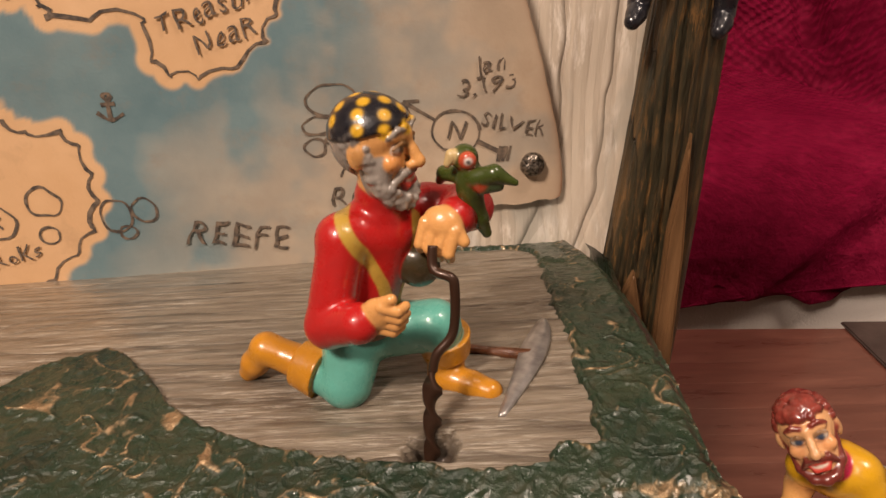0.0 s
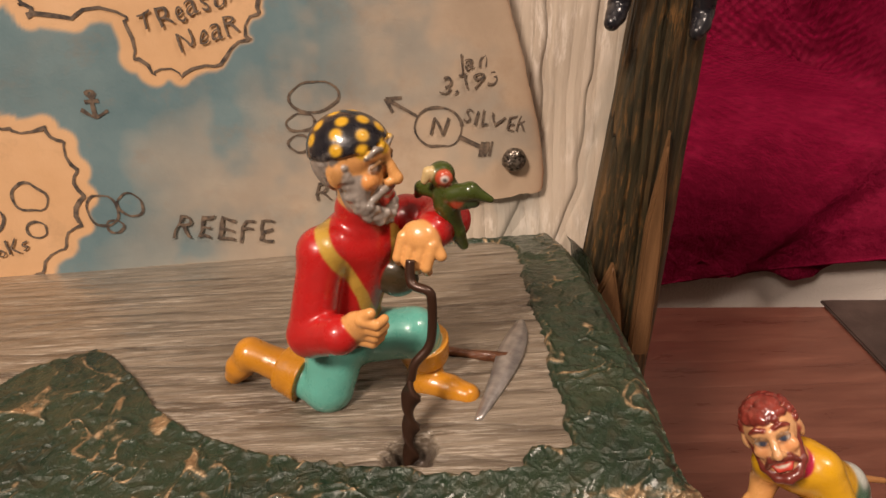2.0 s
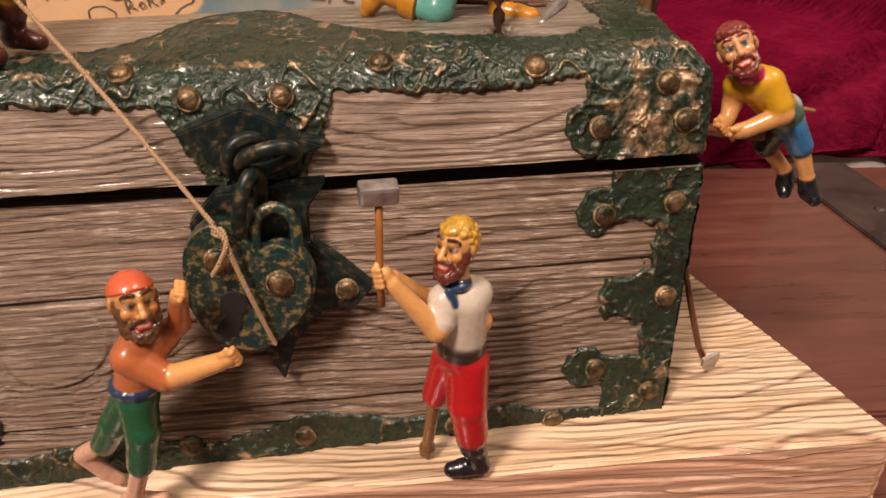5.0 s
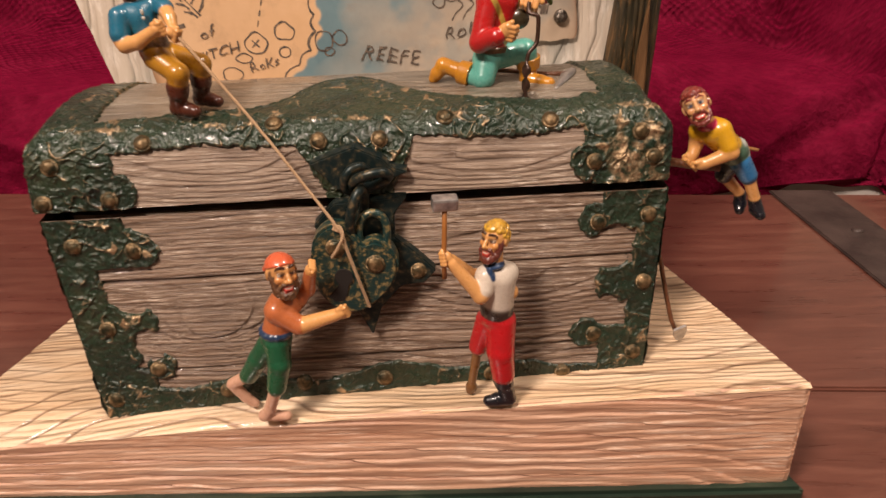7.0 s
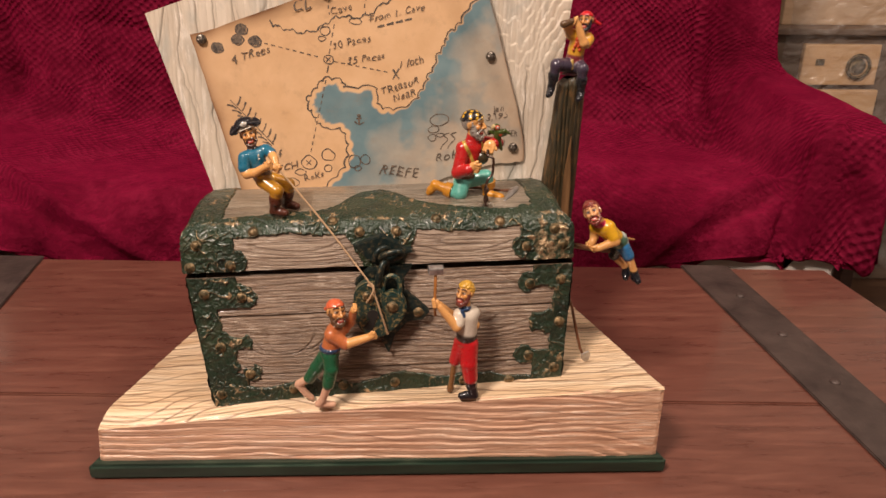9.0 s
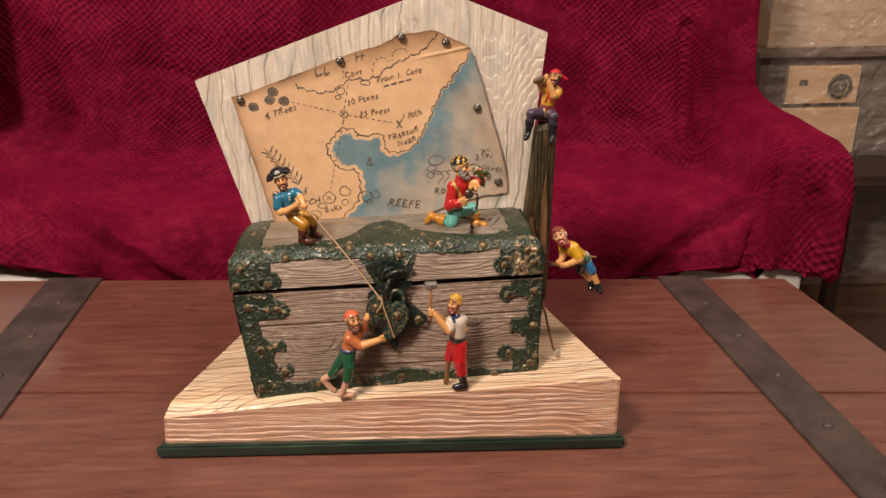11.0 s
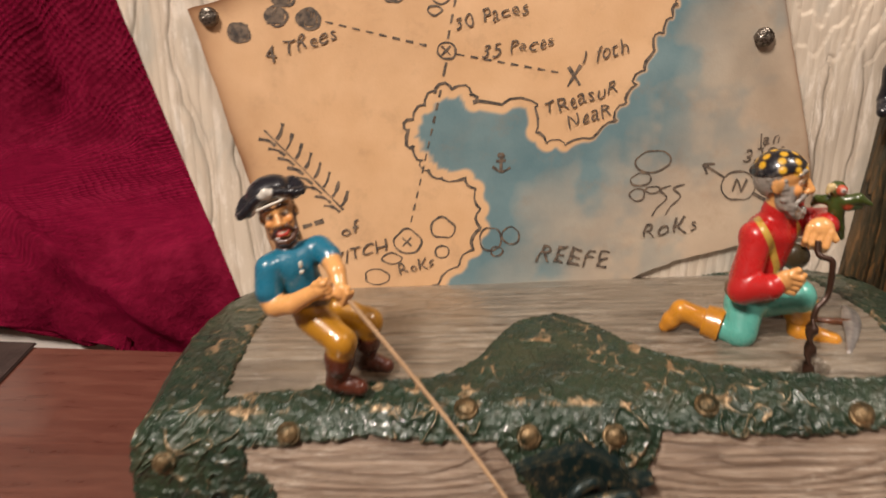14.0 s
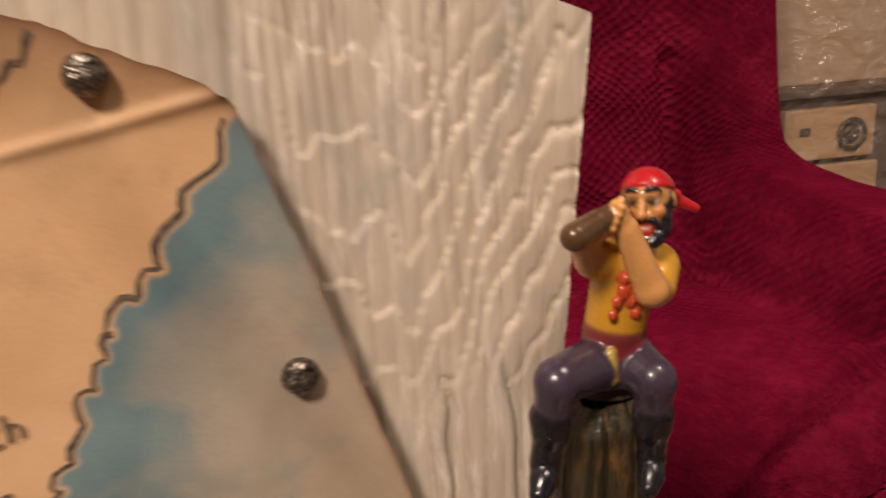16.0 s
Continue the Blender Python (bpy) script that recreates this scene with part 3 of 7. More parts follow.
part("split_chip", bm, CHIP, post, "bare split brown wood")
bm = prism([(-0.006, 0, 0.0), (0.007, 0, 0.0), (0.005, 0, 0.022), (0.001, 0, 0.046), (-0.003, 0, 0.030), (-0.007, 0, 0.026)], (0, 0.004, 0), 0.001)
bm.transform(Matrix.Translation((-0.012, -0.0150, 0.058)))
part("split_chip", bm, CHIP, post, "bare split brown wood")
bm = prism([(-0.004, 0, 0.0), (0.004, 0, 0.0), (0.003, 0, 0.05), (0.0, 0, 0.098), (-0.004, 0, 0.06)], (0, 0.004, 0), 0.001)
bm.transform(Matrix.Translation((0.0105, -0.0148, 0.062)))
part("split_chip", bm, CHIP, post, "bare split brown wood")

# ---- chest ----
CHEST_AT = (0.0, 0.1, 0.064)
chest = thing("treasure_chest", "weathered grey wooden treasure chest with crumpled green metal bands", "chest", at=CHEST_AT)
CT, ST = math.cos(math.atan(0.0436)), math.sin(math.atan(0.0436))


def chest_place(lx, ly, z):
    """From the chest's own width, depth and height to the room."""
    return np.stack([lx * CT - ly * ST, 0.0129 + lx * ST + ly * CT, z + 0.022 * lx], -1)


def xl_at(z):
    return -0.128 - 0.0125 * (z - 0.063) / 0.095


def xr_at(z):
    return 0.1435 + 0.0055 * (z - 0.07) / 0.092


DEPTH = 0.157


def cir(X, Z, cx, cz, r, k=1.0):
    return r - np.hypot((X - cx), (Z - cz) * k)


def slab(X, Z, x0, x1, z0, z1, r=0.003):
    dx = np.maximum(x0 + r - X, X - (x1 - r))
    dz = np.maximum(z0 + r - Z, Z - (z1 - r))
    return r - (np.hypot(np.maximum(dx, 0), np.maximum(dz, 0)) + np.minimum(np.maximum(dx, dz), 0))


def union(*shapes):
    out = shapes[0]
    for sh in shapes[1:]:
        out = np.maximum(out, sh)
    return out


KNOTS = ((-0.068, 0.109, 0.040, 0.015, 5.0), (0.085, 0.110, 0.046, 0.014, 3.6), (0.012, 0.141, 0.05, 0.012, 2.6), (0.060, 0.080, 0.04, 0.009, 2.2), (-0.055, 0.015, 0.05, 0.010, 2.4), (0.07, 0.012, 0.045, 0.010, 2.8))


def wood_relief(X, Z, seed, seams=()):
    """Weathered grain: height and stain of fine streaks and of bowed yearly rings."""
    streak = fbm(X * 16, Z * 800, 0, 3, seed)
    f = Z * 210 + 4.2 * fbm(X * 5, Z * 12, 0, 3, seed + 5) + 0.5 * fbm(X * 40, Z * 90, 0, 2, seed + 8)
    for kx, kz, kw, kh, amp in KNOTS:
        f = f + amp * np.exp(-((X - kx) / kw) ** 2 - ((Z - kz) / kh) ** 2)
    fr = f - np.floor(f)
    strong = smooth01(fbm(X * 7, Z * 60, 0, 2, seed + 9), 0.30, 0.62)
    ring_ = smooth01(fr, 0.45, 0.93) * (1 - smooth01(fr, 0.94, 1.0)) * (0.35 + 0.65 * strong)
    hgt = -0.0005 * smooth01(streak, 0.52, 0.75) - 0.0007 * ring_
    gr = 0.40 * smooth01(streak, 0.56, 0.8) + 0.62 * ring_
    gr = gr + 0.45 * np.exp(-((X + 0.066) / 0.026) ** 2 - ((Z - 0.109) / 0.009) ** 2) * (0.6 + 0.8 * streak)
    for z in seams:
        line = np.exp(-((Z - z - 0.0015 * (fbm(X * 12, 0, 0, 2, seed + 3) - 0.5)) / 0.0006) ** 2)
        hgt, gr = hgt - 0.0018 * line, np.maximum(gr, line)
    return hgt, np.clip(gr, 0, 1)


def crumple(X, Z, seed):
    """Foil-like creases: sharp raised lines between flatter fields."""
    wx, wz = 0.010 * fbm(X * 60, Z * 60, 0, 3, seed + 20), 0.010 * fbm(X * 60, Z * 60, 5, 3, seed + 21)
    U, V = 0.83 * X - 0.56 * Z + wx, 0.56 * X + 0.83 * Z + wz
    patch = smooth01(fbm(X * 95, Z * 95, 0, 2, seed + 30), 0.32, 0.58)
    lines = np.maximum(ridged(U * 130, V * 130, 0, 1, seed) ** 7, 0.8 * ridged(V * 250, U * 250, 0, 1, seed + 7) ** 6) * patch
    return lines, ridged(V * 340, U * 340, 0, 2, seed + 9)


def metal_sheet(name, pos, nrm, mask, X, Z, seed, parent, amp=0.0014, label="", worn=0.0):
    wob = 0.0012 * (fbm(X * 160, Z * 160, 0, 2, seed + 40) - 0.5) * 2 + 0.0009 * (fbm(X * 520, Z * 520, 0, 2, seed + 44) - 0.5) * 2
    m = mask + wob
    lines, fine_ = crumple(X, Z, seed)
    inner = smooth01(m, -0.0002, 0.002)
    lift = -0.0016 + 0.0024 * smooth01(m, -0.0006, 0.0010) + amp * (0.95 * lines + 0.55 * (fine_ - 0.5)) * inner
    rim_ = np.exp(-((m - 0.0010) / 0.0008) ** 2)
    lift = lift + 0.0005 * rim_
    P = pos + nrm * lift[..., None]
    me = grid_mesh(name, P, keep=m > -0.0012, attrs={"ridge": np.clip(smooth01(lines, 0.35, 0.85) + 0.45 * rim_ + 0.25 * smooth01(fine_, 0.6, 0.9) + worn, 0, 1)})
    return part_mesh(name, rel(me, CHEST_AT), VERDIGRIS, parent, label)


def bolt(place, normal, r=0.0037, hgt=0.0026, parent=None, name="bolt"):
    bm = dome(r, hgt, 16, 4, flange=0.0007)
    bm.transform(Matrix.Translation([-v for v in CHEST_AT]) @ facing(place, normal))
    return part(name, bm, BRASS, parent, smooth=True)


def front_body(lx, z):
    return chest_place(lx, 0.17 * z, z)


FRONT_N = np.array([0.0436, -1, 0.17]) / np.linalg.norm([0.0436, -1, 0.17])
body = part("chest_body", box(-0.127, 0.1425, 0.030, 0.165, 0.058, 0.158), GREY_WOOD, chest)
body.data.transform(Matrix.Translation([-v for v in CHEST_AT]) @ Matrix.Translation((0, 0.0129, 0)) @ Matrix.Rotation(math.atan(0.0436), 4, "Z"))
# front wood
s, h = np.meshgrid(np.linspace(0, 1, 470), np.linspace(0, 1, 190), indexing="ij")
Z = 0.055 + h * 0.105
X = xl_at(Z) + s * (xr_at(Z) - xl_at(Z))
knot = np.exp(-(((X + 0.075) / 0.03) ** 2 + ((Z - 0.098) / 0.013) ** 2))
hgt, gr = wood_relief(X, Z + 0.010 * knot, 61, (0.128, 0.083))
FRONT_POS = front_body(X, Z)
P = FRONT_POS + FRONT_N * hgt[..., None]
part_mesh("front_planks", rel(grid_mesh("front_planks", P, attrs={"groove": gr * 0.5}), CHEST_AT), GREY_WOOD, body, "weathered grey-brown planks")
L, R = xl_at(Z), xr_at(Z)
left_m = union(slab(X, Z, L - 0.01, L + 0.050 - 0.75 * np.abs(Z - 0.1435), 0.1355, 0.1545, 0.004), slab(X, Z, L - 0.01, L + 0.036, 0.150, 0.17), slab(X, Z, L - 0.01, L + 0.0175, 0.05, 0.17),
               cir(X, Z, L + 0.0245, 0.1065, 0.0125, 1.0), cir(X, Z, L + 0.0325, 0.1075, 0.0062), cir(X, Z, L + 0.034, 0.0835, 0.0072), slab(X, Z, L, L + 0.030, 0.05, 0.0835, 0.006), cir(X, Z, L + 0.0155, 0.0925, 0.011))
left_m = np.minimum(left_m, -cir(X, Z, L + 0.0290, 0.1235, 0.0098, 0.85))
left_m = np.minimum(left_m, -cir(X, Z, L + 0.0315, 0.0955, 0.0068, 0.9))
right_m = union(slab(X, Z, R - 0.0125, R + 0.01, 0.05, 0.17), slab(X, Z, R - 0.031, R + 0.01, 0.1475, 0.17, 0.004), cir(X, Z, R - 0.0325, 0.1465, 0.0088), slab(X, Z, R - 0.030, R, 0.141, 0.155, 0.004),
                cir(X, Z, R - 0.0185, 0.1145, 0.0105, 0.85), slab(X, Z, R - 0.020, R, 0.107, 0.122, 0.004), cir(X, Z, R - 0.0320, 0.0885, 0.0078), slab(X, Z, R - 0.031, R, 0.082, 0.092, 0.004), slab(X, Z, R - 0.024, R, 0.05, 0.086))
right_m = np.minimum(right_m, -cir(X, Z, R - 0.0225, 0.1325, 0.0098, 0.9))
right_m = np.minimum(right_m, -cir(X, Z, R - 0.0225, 0.0995, 0.0072, 0.9))
low_m = slab(X, Z, L, R, 0.04, 0.0735 + 0.0024 * np.sin(X * 95 + 0.6) + 0.0045 * np.exp(-((X - 0.03) / 0.022) ** 2))
bk = metal_sheet("corner_bracket", FRONT_POS, FRONT_N, left_m, X, Z, 71, body, label="crumpled green metal corner bracket")
br = metal_sheet("corner_bracket", FRONT_POS, FRONT_N, right_m, X, Z, 83, body, label="scalloped green metal corner bracket")
lowb = metal_sheet("bottom_band", FRONT_POS, FRONT_N, low_m, X, Z, 95, body, 0.0013)
for owner, lx, z in ((bk, -0.1285, 0.1475), (bk, -0.1015, 0.1440), (bk, -0.1195, 0.1055), (bk, -0.0985, 0.0830), (bk, -0.1215, 0.0675),
                     (lowb, -0.066, 0.0690), (lowb, -0.028, 0.0705), (lowb, 0.012, 0.0705), (lowb, 0.066, 0.0690), (lowb, 0.102, 0.0675),
                     (br, 0.117, 0.0875), (br, 0.1405, 0.1140), (br, 0.1405, 0.1480), (br, 0.1165, 0.1455), (br, 0.1375, 0.0765)):
    p = front_body(np.array(lx), np.array(z)) + FRONT_N * 0.0012
    bolt(p, FRONT_N, 0.0034, 0.0022, owner)
# body sides
for sx, edge_at in ((-1, xl_at), (1, xr_at)):
    s, h = np.meshgrid(np.linspace(0, 1, 120), np.linspace(0, 1, 90), indexing="ij")
    Z = 0.055 + h * 0.105
    LY = 0.17 * Z + s * (DEPTH - 0.012)
    pos = chest_place(edge_at(Z), LY, Z)
    nv = np.array([sx, sx * 0.0436, 0.0])
    edge_m = union(slab(LY, Z, -1, 0.017 * 1 + 0.17 * 0.11 + 0.012, 0, 1), slab(LY, Z, 0, 1, 0, 0.073))
    hgt, gr = wood_relief(LY, Z, 111, (0.128, 0.083))
    part_mesh("side_planks", rel(grid_mesh("side_planks", pos + nv * hgt[..., None], attrs={"groove": gr * 0.8}), CHEST_AT), GREY_WOOD, body)
    metal_sheet("side_band", pos, nv, edge_m, LY, Z, 103, body)

# lid
lid = part("lid", box(-0.139, 0.1445, 0.034, 0.170, 0.166, 0.168), GREY_WOOD, chest)
lid.data.transform(Matrix.Translation([-v for v in CHEST_AT]) @ Matrix.Translation((0, 0.0129, 0)) @ Matrix.Rotation(math.atan(0.0436), 4, "Z"))
PROFILE = np.array([(0.0265, 0.1640), (0.0278, 0.1725), (0.0300, 0.1850), (0.0325, 0.1920), (0.0370, 0.1962), (0.0440, 0.1985),
                    (0.0560, 0.1998), (0.0720, 0.2002), (0.0880, 0.1992), (0.1060, 0.1966), (0.1280, 0.1914), (0.1500, 0.1843), (0.1700, 0.1768), (0.1835, 0.1712)])
seg = np.r_[0, np.cumsum(np.hypot(*np.diff(PROFILE, axis=0).T))]
s, p = np.meshgrid(np.linspace(0, 1, 620), np.linspace(0, seg[-1], 400), indexing="ij")


def lid_at(p):
    ly, z = np.interp(p, seg, PROFILE[:, 0]), np.interp(p, seg, PROFILE[:, 1])
    for _ in range(1):
        ly = (np.interp(p - 0.0025, seg, PROFILE[:, 0]) + np.interp(p + 0.0025, seg, PROFILE[:, 0]) + ly) / 3
        z = (np.interp(p - 0.0025, seg, PROFILE[:, 1]) + np.interp(p + 0.0025, seg, PROFILE[:, 1]) + z) / 3
    return ly, z


def lid_normal(p):
    a, b = lid_at(p - 0.001), lid_at(p + 0.001)
    ty, tz = b[0] - a[0], b[1] - a[1]
    d = np.hypot(ty, tz) + 1e-9
    ny_, nz_ = -tz / d, ty / d
    return np.stack([-ny_ * ST, ny_ * CT, nz_], -1)


LY, LZ = lid_at(p)
inset = 0.0045 * smooth01(p, 0.022, 0.045)
XL, XR = -0.1435 + inset, 0.1495 - 1.9 * inset
X = XL + s * (XR - XL)
over = np.maximum(smooth01(-s, -0.012, 0.0), smooth01(s, 0.988, 1.0)) * 0.0022
N = lid_normal(p)
LID_POS = chest_place(X, LY, LZ) - N * over[..., None]
hgt, gr = wood_relief(X, p, 121)
hgt = np.where(p > 0.04, hgt * 0.35, hgt * 0.8)
ang_h = np.arctan2(p - 0.0520, X - 0.0850)
hole = np.exp(-((np.hypot((X - 0.0850) / 1.6, (p - 0.0520)) / (0.0034 * (0.75 + 0.6 * vnoise(ang_h * 2.2 + 9, 0.3, 0, 127)))) ** 6))
hgt = hgt - 0.007 * hole
lid_groove = np.clip(gr * np.where(p > 0.04, 0.35, 0.6) + hole, 0, 1)
fold_at = int(np.searchsorted(p[0], 0.034))
for nm, sl, mat_, lab in (("lid_front_plank", slice(0, fold_at + 1), LID_FRONT_WOOD, "weathered grey-brown lid front"), ("lid_planks", slice(fold_at, None), LID_WOOD, "worn grey-brown lid planks")):
    part_mesh(nm, rel(grid_mesh(nm, (LID_POS + N * hgt[..., None])[:, sl], attrs={"groove": lid_groove[:, sl]}), CHEST_AT), mat_, lid, lab)
EDGE_X = (-0.16, -0.1154, -0.0792, -0.0400, -0.0300, -0.0235, -0.0185, -0.0120, 0.0, 0.0065, 0.0140, 0.0201, 0.0303, 0.0404, 0.0603, 0.0766, 0.0995, 0.1112, 0.16)
EDGE_P = (0.0430, 0.0435, 0.0487, 0.0525, 0.0580, 0.0690, 0.0810, 0.0900, 0.0968, 0.0955, 0.0864, 0.0778, 0.0654, 0.0587, 0.0520, 0.0482, 0.0449, 0.0463, 0.047)
edge_p = sum(np.interp(X + o, EDGE_X, EDGE_P) for o in (-0.003, 0.0, 0.003)) / 3
band = np.minimum(p - (0.0258 + 0.0012 * np.sin(X * 70)), edge_p - p)
lcorner = union(slab(X, p, -0.2, -0.104, -0.01, 0.04), cir(X, p, -0.1045, 0.0075, 0.0095), slab(X, p, -0.2, -0.1140 - 0.008 * smooth01(p, 0.09, 0.16), 0.0, 0.3, 0.012))
rcorner = union(slab(X, p, 0.108, 0.2, 0.012, 0.05), cir(X, p, 0.113, 0.0115, 0.0105), slab(X, p, 0.112, 0.2, -0.01, 0.04, 0.004), slab(X, p, 0.1190 + 0.004 * smooth01(p, 0.10, 0.16) - 0.012 * smooth01(p, 0.165, 0.19), 0.2, 0.0, 0.3, 0.01))
tongue = slab(X, p, -0.0115 - 0.55 * np.maximum(p - 0.004, 0), 0.0215 + 0.42 * np.maximum(p - 0.004, 0), -0.02, 0.045, 0.003)
back = np.where(X > 0.02, p - (0.186 - 0.008 * smooth01(X, 0.06, 0.13)), -1)
backl = np.where(X < -0.06, p - (0.187 - 0.008 * smooth01(-X, 0.08, 0.13)), -1)
top_m = union(band, lcorner, rcorner, tongue, back, backl)
calm = 0.45 + 0.55 * (1 - smooth01(p, 0.036, 0.046))
metal_sheet("lid_band", LID_POS, N, top_m, X, p, 131, lid, 0.0017 * calm, "crumpled verdigris metal border over the lid", 0.8 * np.exp(-((p - 0.0375) / 0.0022) ** 2) * smooth01(fbm(X * 60, p * 60, 0, 2, 141), 0.35, 0.6) + 0.8 * smooth01(X, 0.112, 0.125) * smooth01(-p, -0.04, -0.025) * smooth01(fbm(X * 80, p * 80, 0, 2, 143), 0.4, 0.6))
settle(post, board)
for lx, pp in ((-0.1312, 0.0215), (-0.0899, 0.0296), (-0.0322, 0.0360), (-0.0122, 0.0270), (0.0150, 0.0265), (0.0450, 0.0350), (0.0926, 0.0310), (0.1338, 0.0242), (-0.1370, 0.0050), (-0.1075, 0.0055), (0.1132, 0.0115), (0.1405, 0.0124)):
    a, z = lid_at(np.array(pp))
    n = lid_normal(np.array(pp))
    bolt(chest_place(np.array(lx), a, z) + n * 0.0012, n, 0.0033, 0.0026, lid)
# lid ends
for sx, xe in ((-1, -0.1425), (1, 0.1485)):
    s2, t2 = np.meshgrid(np.linspace(0, seg[-1], 150), np.linspace(0, 1, 24), indexing="ij")
    ly, z = lid_at(s2)
    zb = 0.164 - 0.03 * (ly - 0.026) / 0.157
    zz = zb + (z - 0.0006 - zb) * t2
    lines, fine_ = crumple(ly, zz, 151)
    xx = xe + sx * (0.0012 * lines + 0.0006 * fine_ - 0.0006 - (0.0045 if sx < 0 else 0.0085) * smooth01(z, 0.18, 0.2) * t2 - 0.002 * smooth01(t2, 0.9, 1.0))
    me = grid_mesh("lid_end", chest_place(xx, ly, zz), attrs={"ridge": smooth01(lines, 0.35, 0.85)})
    part_mesh("lid_end", rel(me, CHEST_AT), VERDIGRIS, lid)

settle(chest)

# ---- sofa ----
SOFA_AT = (-0.4, 0.9, FLOOR_Z)
sofa = thing("sofa", "low sofa with white upholstery mostly hidden by a blanket", "sofa", at=SOFA_AT)
SM = Matrix.Translation([-v for v in SOFA_AT])
for nm, bx in (("seat", (-1.7, 0.59, 0.600, 1.0, -0.40, -0.036)), ("backrest", (-1.7, 0.60, 1.13, 1.32, -0.40, 0.30)), ("armrest", (0.648, 0.680, 0.600, 0.93, -0.40, 0.095))):
    bm = box(*bx, 0.02, 3)
    bm.transform(SM)
    part(nm, bm, WHITE_FABRIC, sofa, smooth=True)
bm = box(-1.7, 0.655, 0.5455, 1.0, -0.40, -0.046, 0.006, 2)
bm.transform(SM)
part("base", bm, WHITE_FABRIC, sofa, "white covered sofa base", True)
for x, y in ((-1.6, 0.62), (0.66, 0.62), (-1.6, 1.18), (0.66, 1.1)):
    bm = box(x - 0.025, x + 0.025, y - 0.025, y + 0.025, FLOOR_Z, -0.395, 0.003)
    bm.transform(SM)
    part("foot", bm, DARK_WOOD, sofa)
# blanket
PROF = np.array([(0.530, -0.16), (0.532, -0.05), (0.545, 0.014), (0.575, 0.044), (0.65, 0.050), (0.80, 0.044), (0.92, 0.044), (0.985, 0.075), (1.015, 0.19), (1.04, 0.35), (1.07, 0.52), (1.11, 0.66), (1.2, 0.68)])
ARM = np.array([(0.530, -0.16), (0.533, -0.05), (0.537, 0.040), (0.543, 0.112), (0.575, 0.146), (0.72, 0.153), (0.86, 0.152), (0.94, 0.160), (0.965, 0.21), (0.985, 0.35), (1.01, 0.52), (1.06, 0.66), (1.15, 0.68)])
bseg = np.r_[0, np.cumsum(np.hypot(*np.diff(PROF, axis=0).T))]
W = np.r_[np.linspace(-1.6, 0.50, 420), np.linspace(0.503, 1.02, 280)]
a, b = np.meshgrid(W, np.linspace(0, bseg[-1], 420), indexing="ij")


def drape(prof):
    y_, z_ = np.interp(b, bseg, prof[:, 0]), np.interp(b, bseg, prof[:, 1])
    for sh in (0.02, 0.035):
        y_ = (y_ + np.interp(b - sh, bseg, prof[:, 0]) + np.interp(b + sh, bseg, prof[:, 0])) / 3
        z_ = (z_ + np.interp(b - sh, bseg, prof[:, 1]) + np.interp(b + sh, bseg, prof[:, 1])) / 3
    return y_, z_


hemline = -0.071 + 0.027 * smooth01(a, 0.27, 0.50) - 0.014 * smooth01(a, 0.55, 0.68) + 0.085 * smooth01(-a, 0.30, 0.85) + 0.004 * np.sin(a * 23)
arm = smooth01(a, 0.572, 0.640)
(sy_, sz_), (ay_, az_) = drape(PROF), drape(ARM)
py, pz = sy_ + (ay_ - sy_) * arm, sz_ + (az_ - sz_) * arm
pz = np.where(b < 0.25, np.maximum(pz, hemline), pz)
backness = smooth01(b, 0.50, 0.60)
# past the outer edge of the arm the cloth turns down, and round the back and the front
past = np.maximum(a - 0.695, 0)
front_ = (1 - smooth01(b, 0.13, 0.20)) * (1 - backness)
xx = np.minimum(a, 0.695) + 0.020 * (1 - np.exp(-past / 0.014))
down = np.maximum(past - 0.012, 0) * (1 - backness) * (1 - front_)
zz = np.maximum(pz - down, np.minimum(pz, -0.06))
py = py + past * (0.9 * backness + 0.8 * front_)
fold = 0.034 * (fbm(a * 2.4 + b * 0.9, b * 3.0 - a * 0.8, 0, 3, 201) - 0.5) + 0.016 * (ridged(a * 5 - b * 3, b * 4 + a * 4, 0, 2, 205) - 0.5)
fold = fold * (1 - 0.55 * smooth01(a, 0.50, 0.60))
droop = 0.013 * np.sin((a * 1.0 - b * 0.55) * 42 + 5 * fbm(a * 3, b * 2, 0, 2, 207)) * smooth01(-b, -0.30, -0.12) * smooth01(np.abs(a - 0.1), 0.25, 0.45)


def crease(line, width, height):
    """A fold (or a hollow, if negative) along a line over the cloth."""
    near = np.full(a.shape, 9.0)
    for (x0, y0), (x1, y1) in zip(line, line[1:]):
        dx, dy = x1 - x0, y1 - y0
        t = np.clip(((a - x0) * dx + (b - y0) * dy) / (dx * dx + dy * dy + 1e-9), 0, 1)
        near = np.minimum(near, np.hypot(a - x0 - t * dx, b - y0 - t * dy))
    near = near + 0.25 * width * (fbm(a * 22, b * 22, 0, 2, 211) - 0.5)
    return height * np.exp(-(near / width) ** 2)


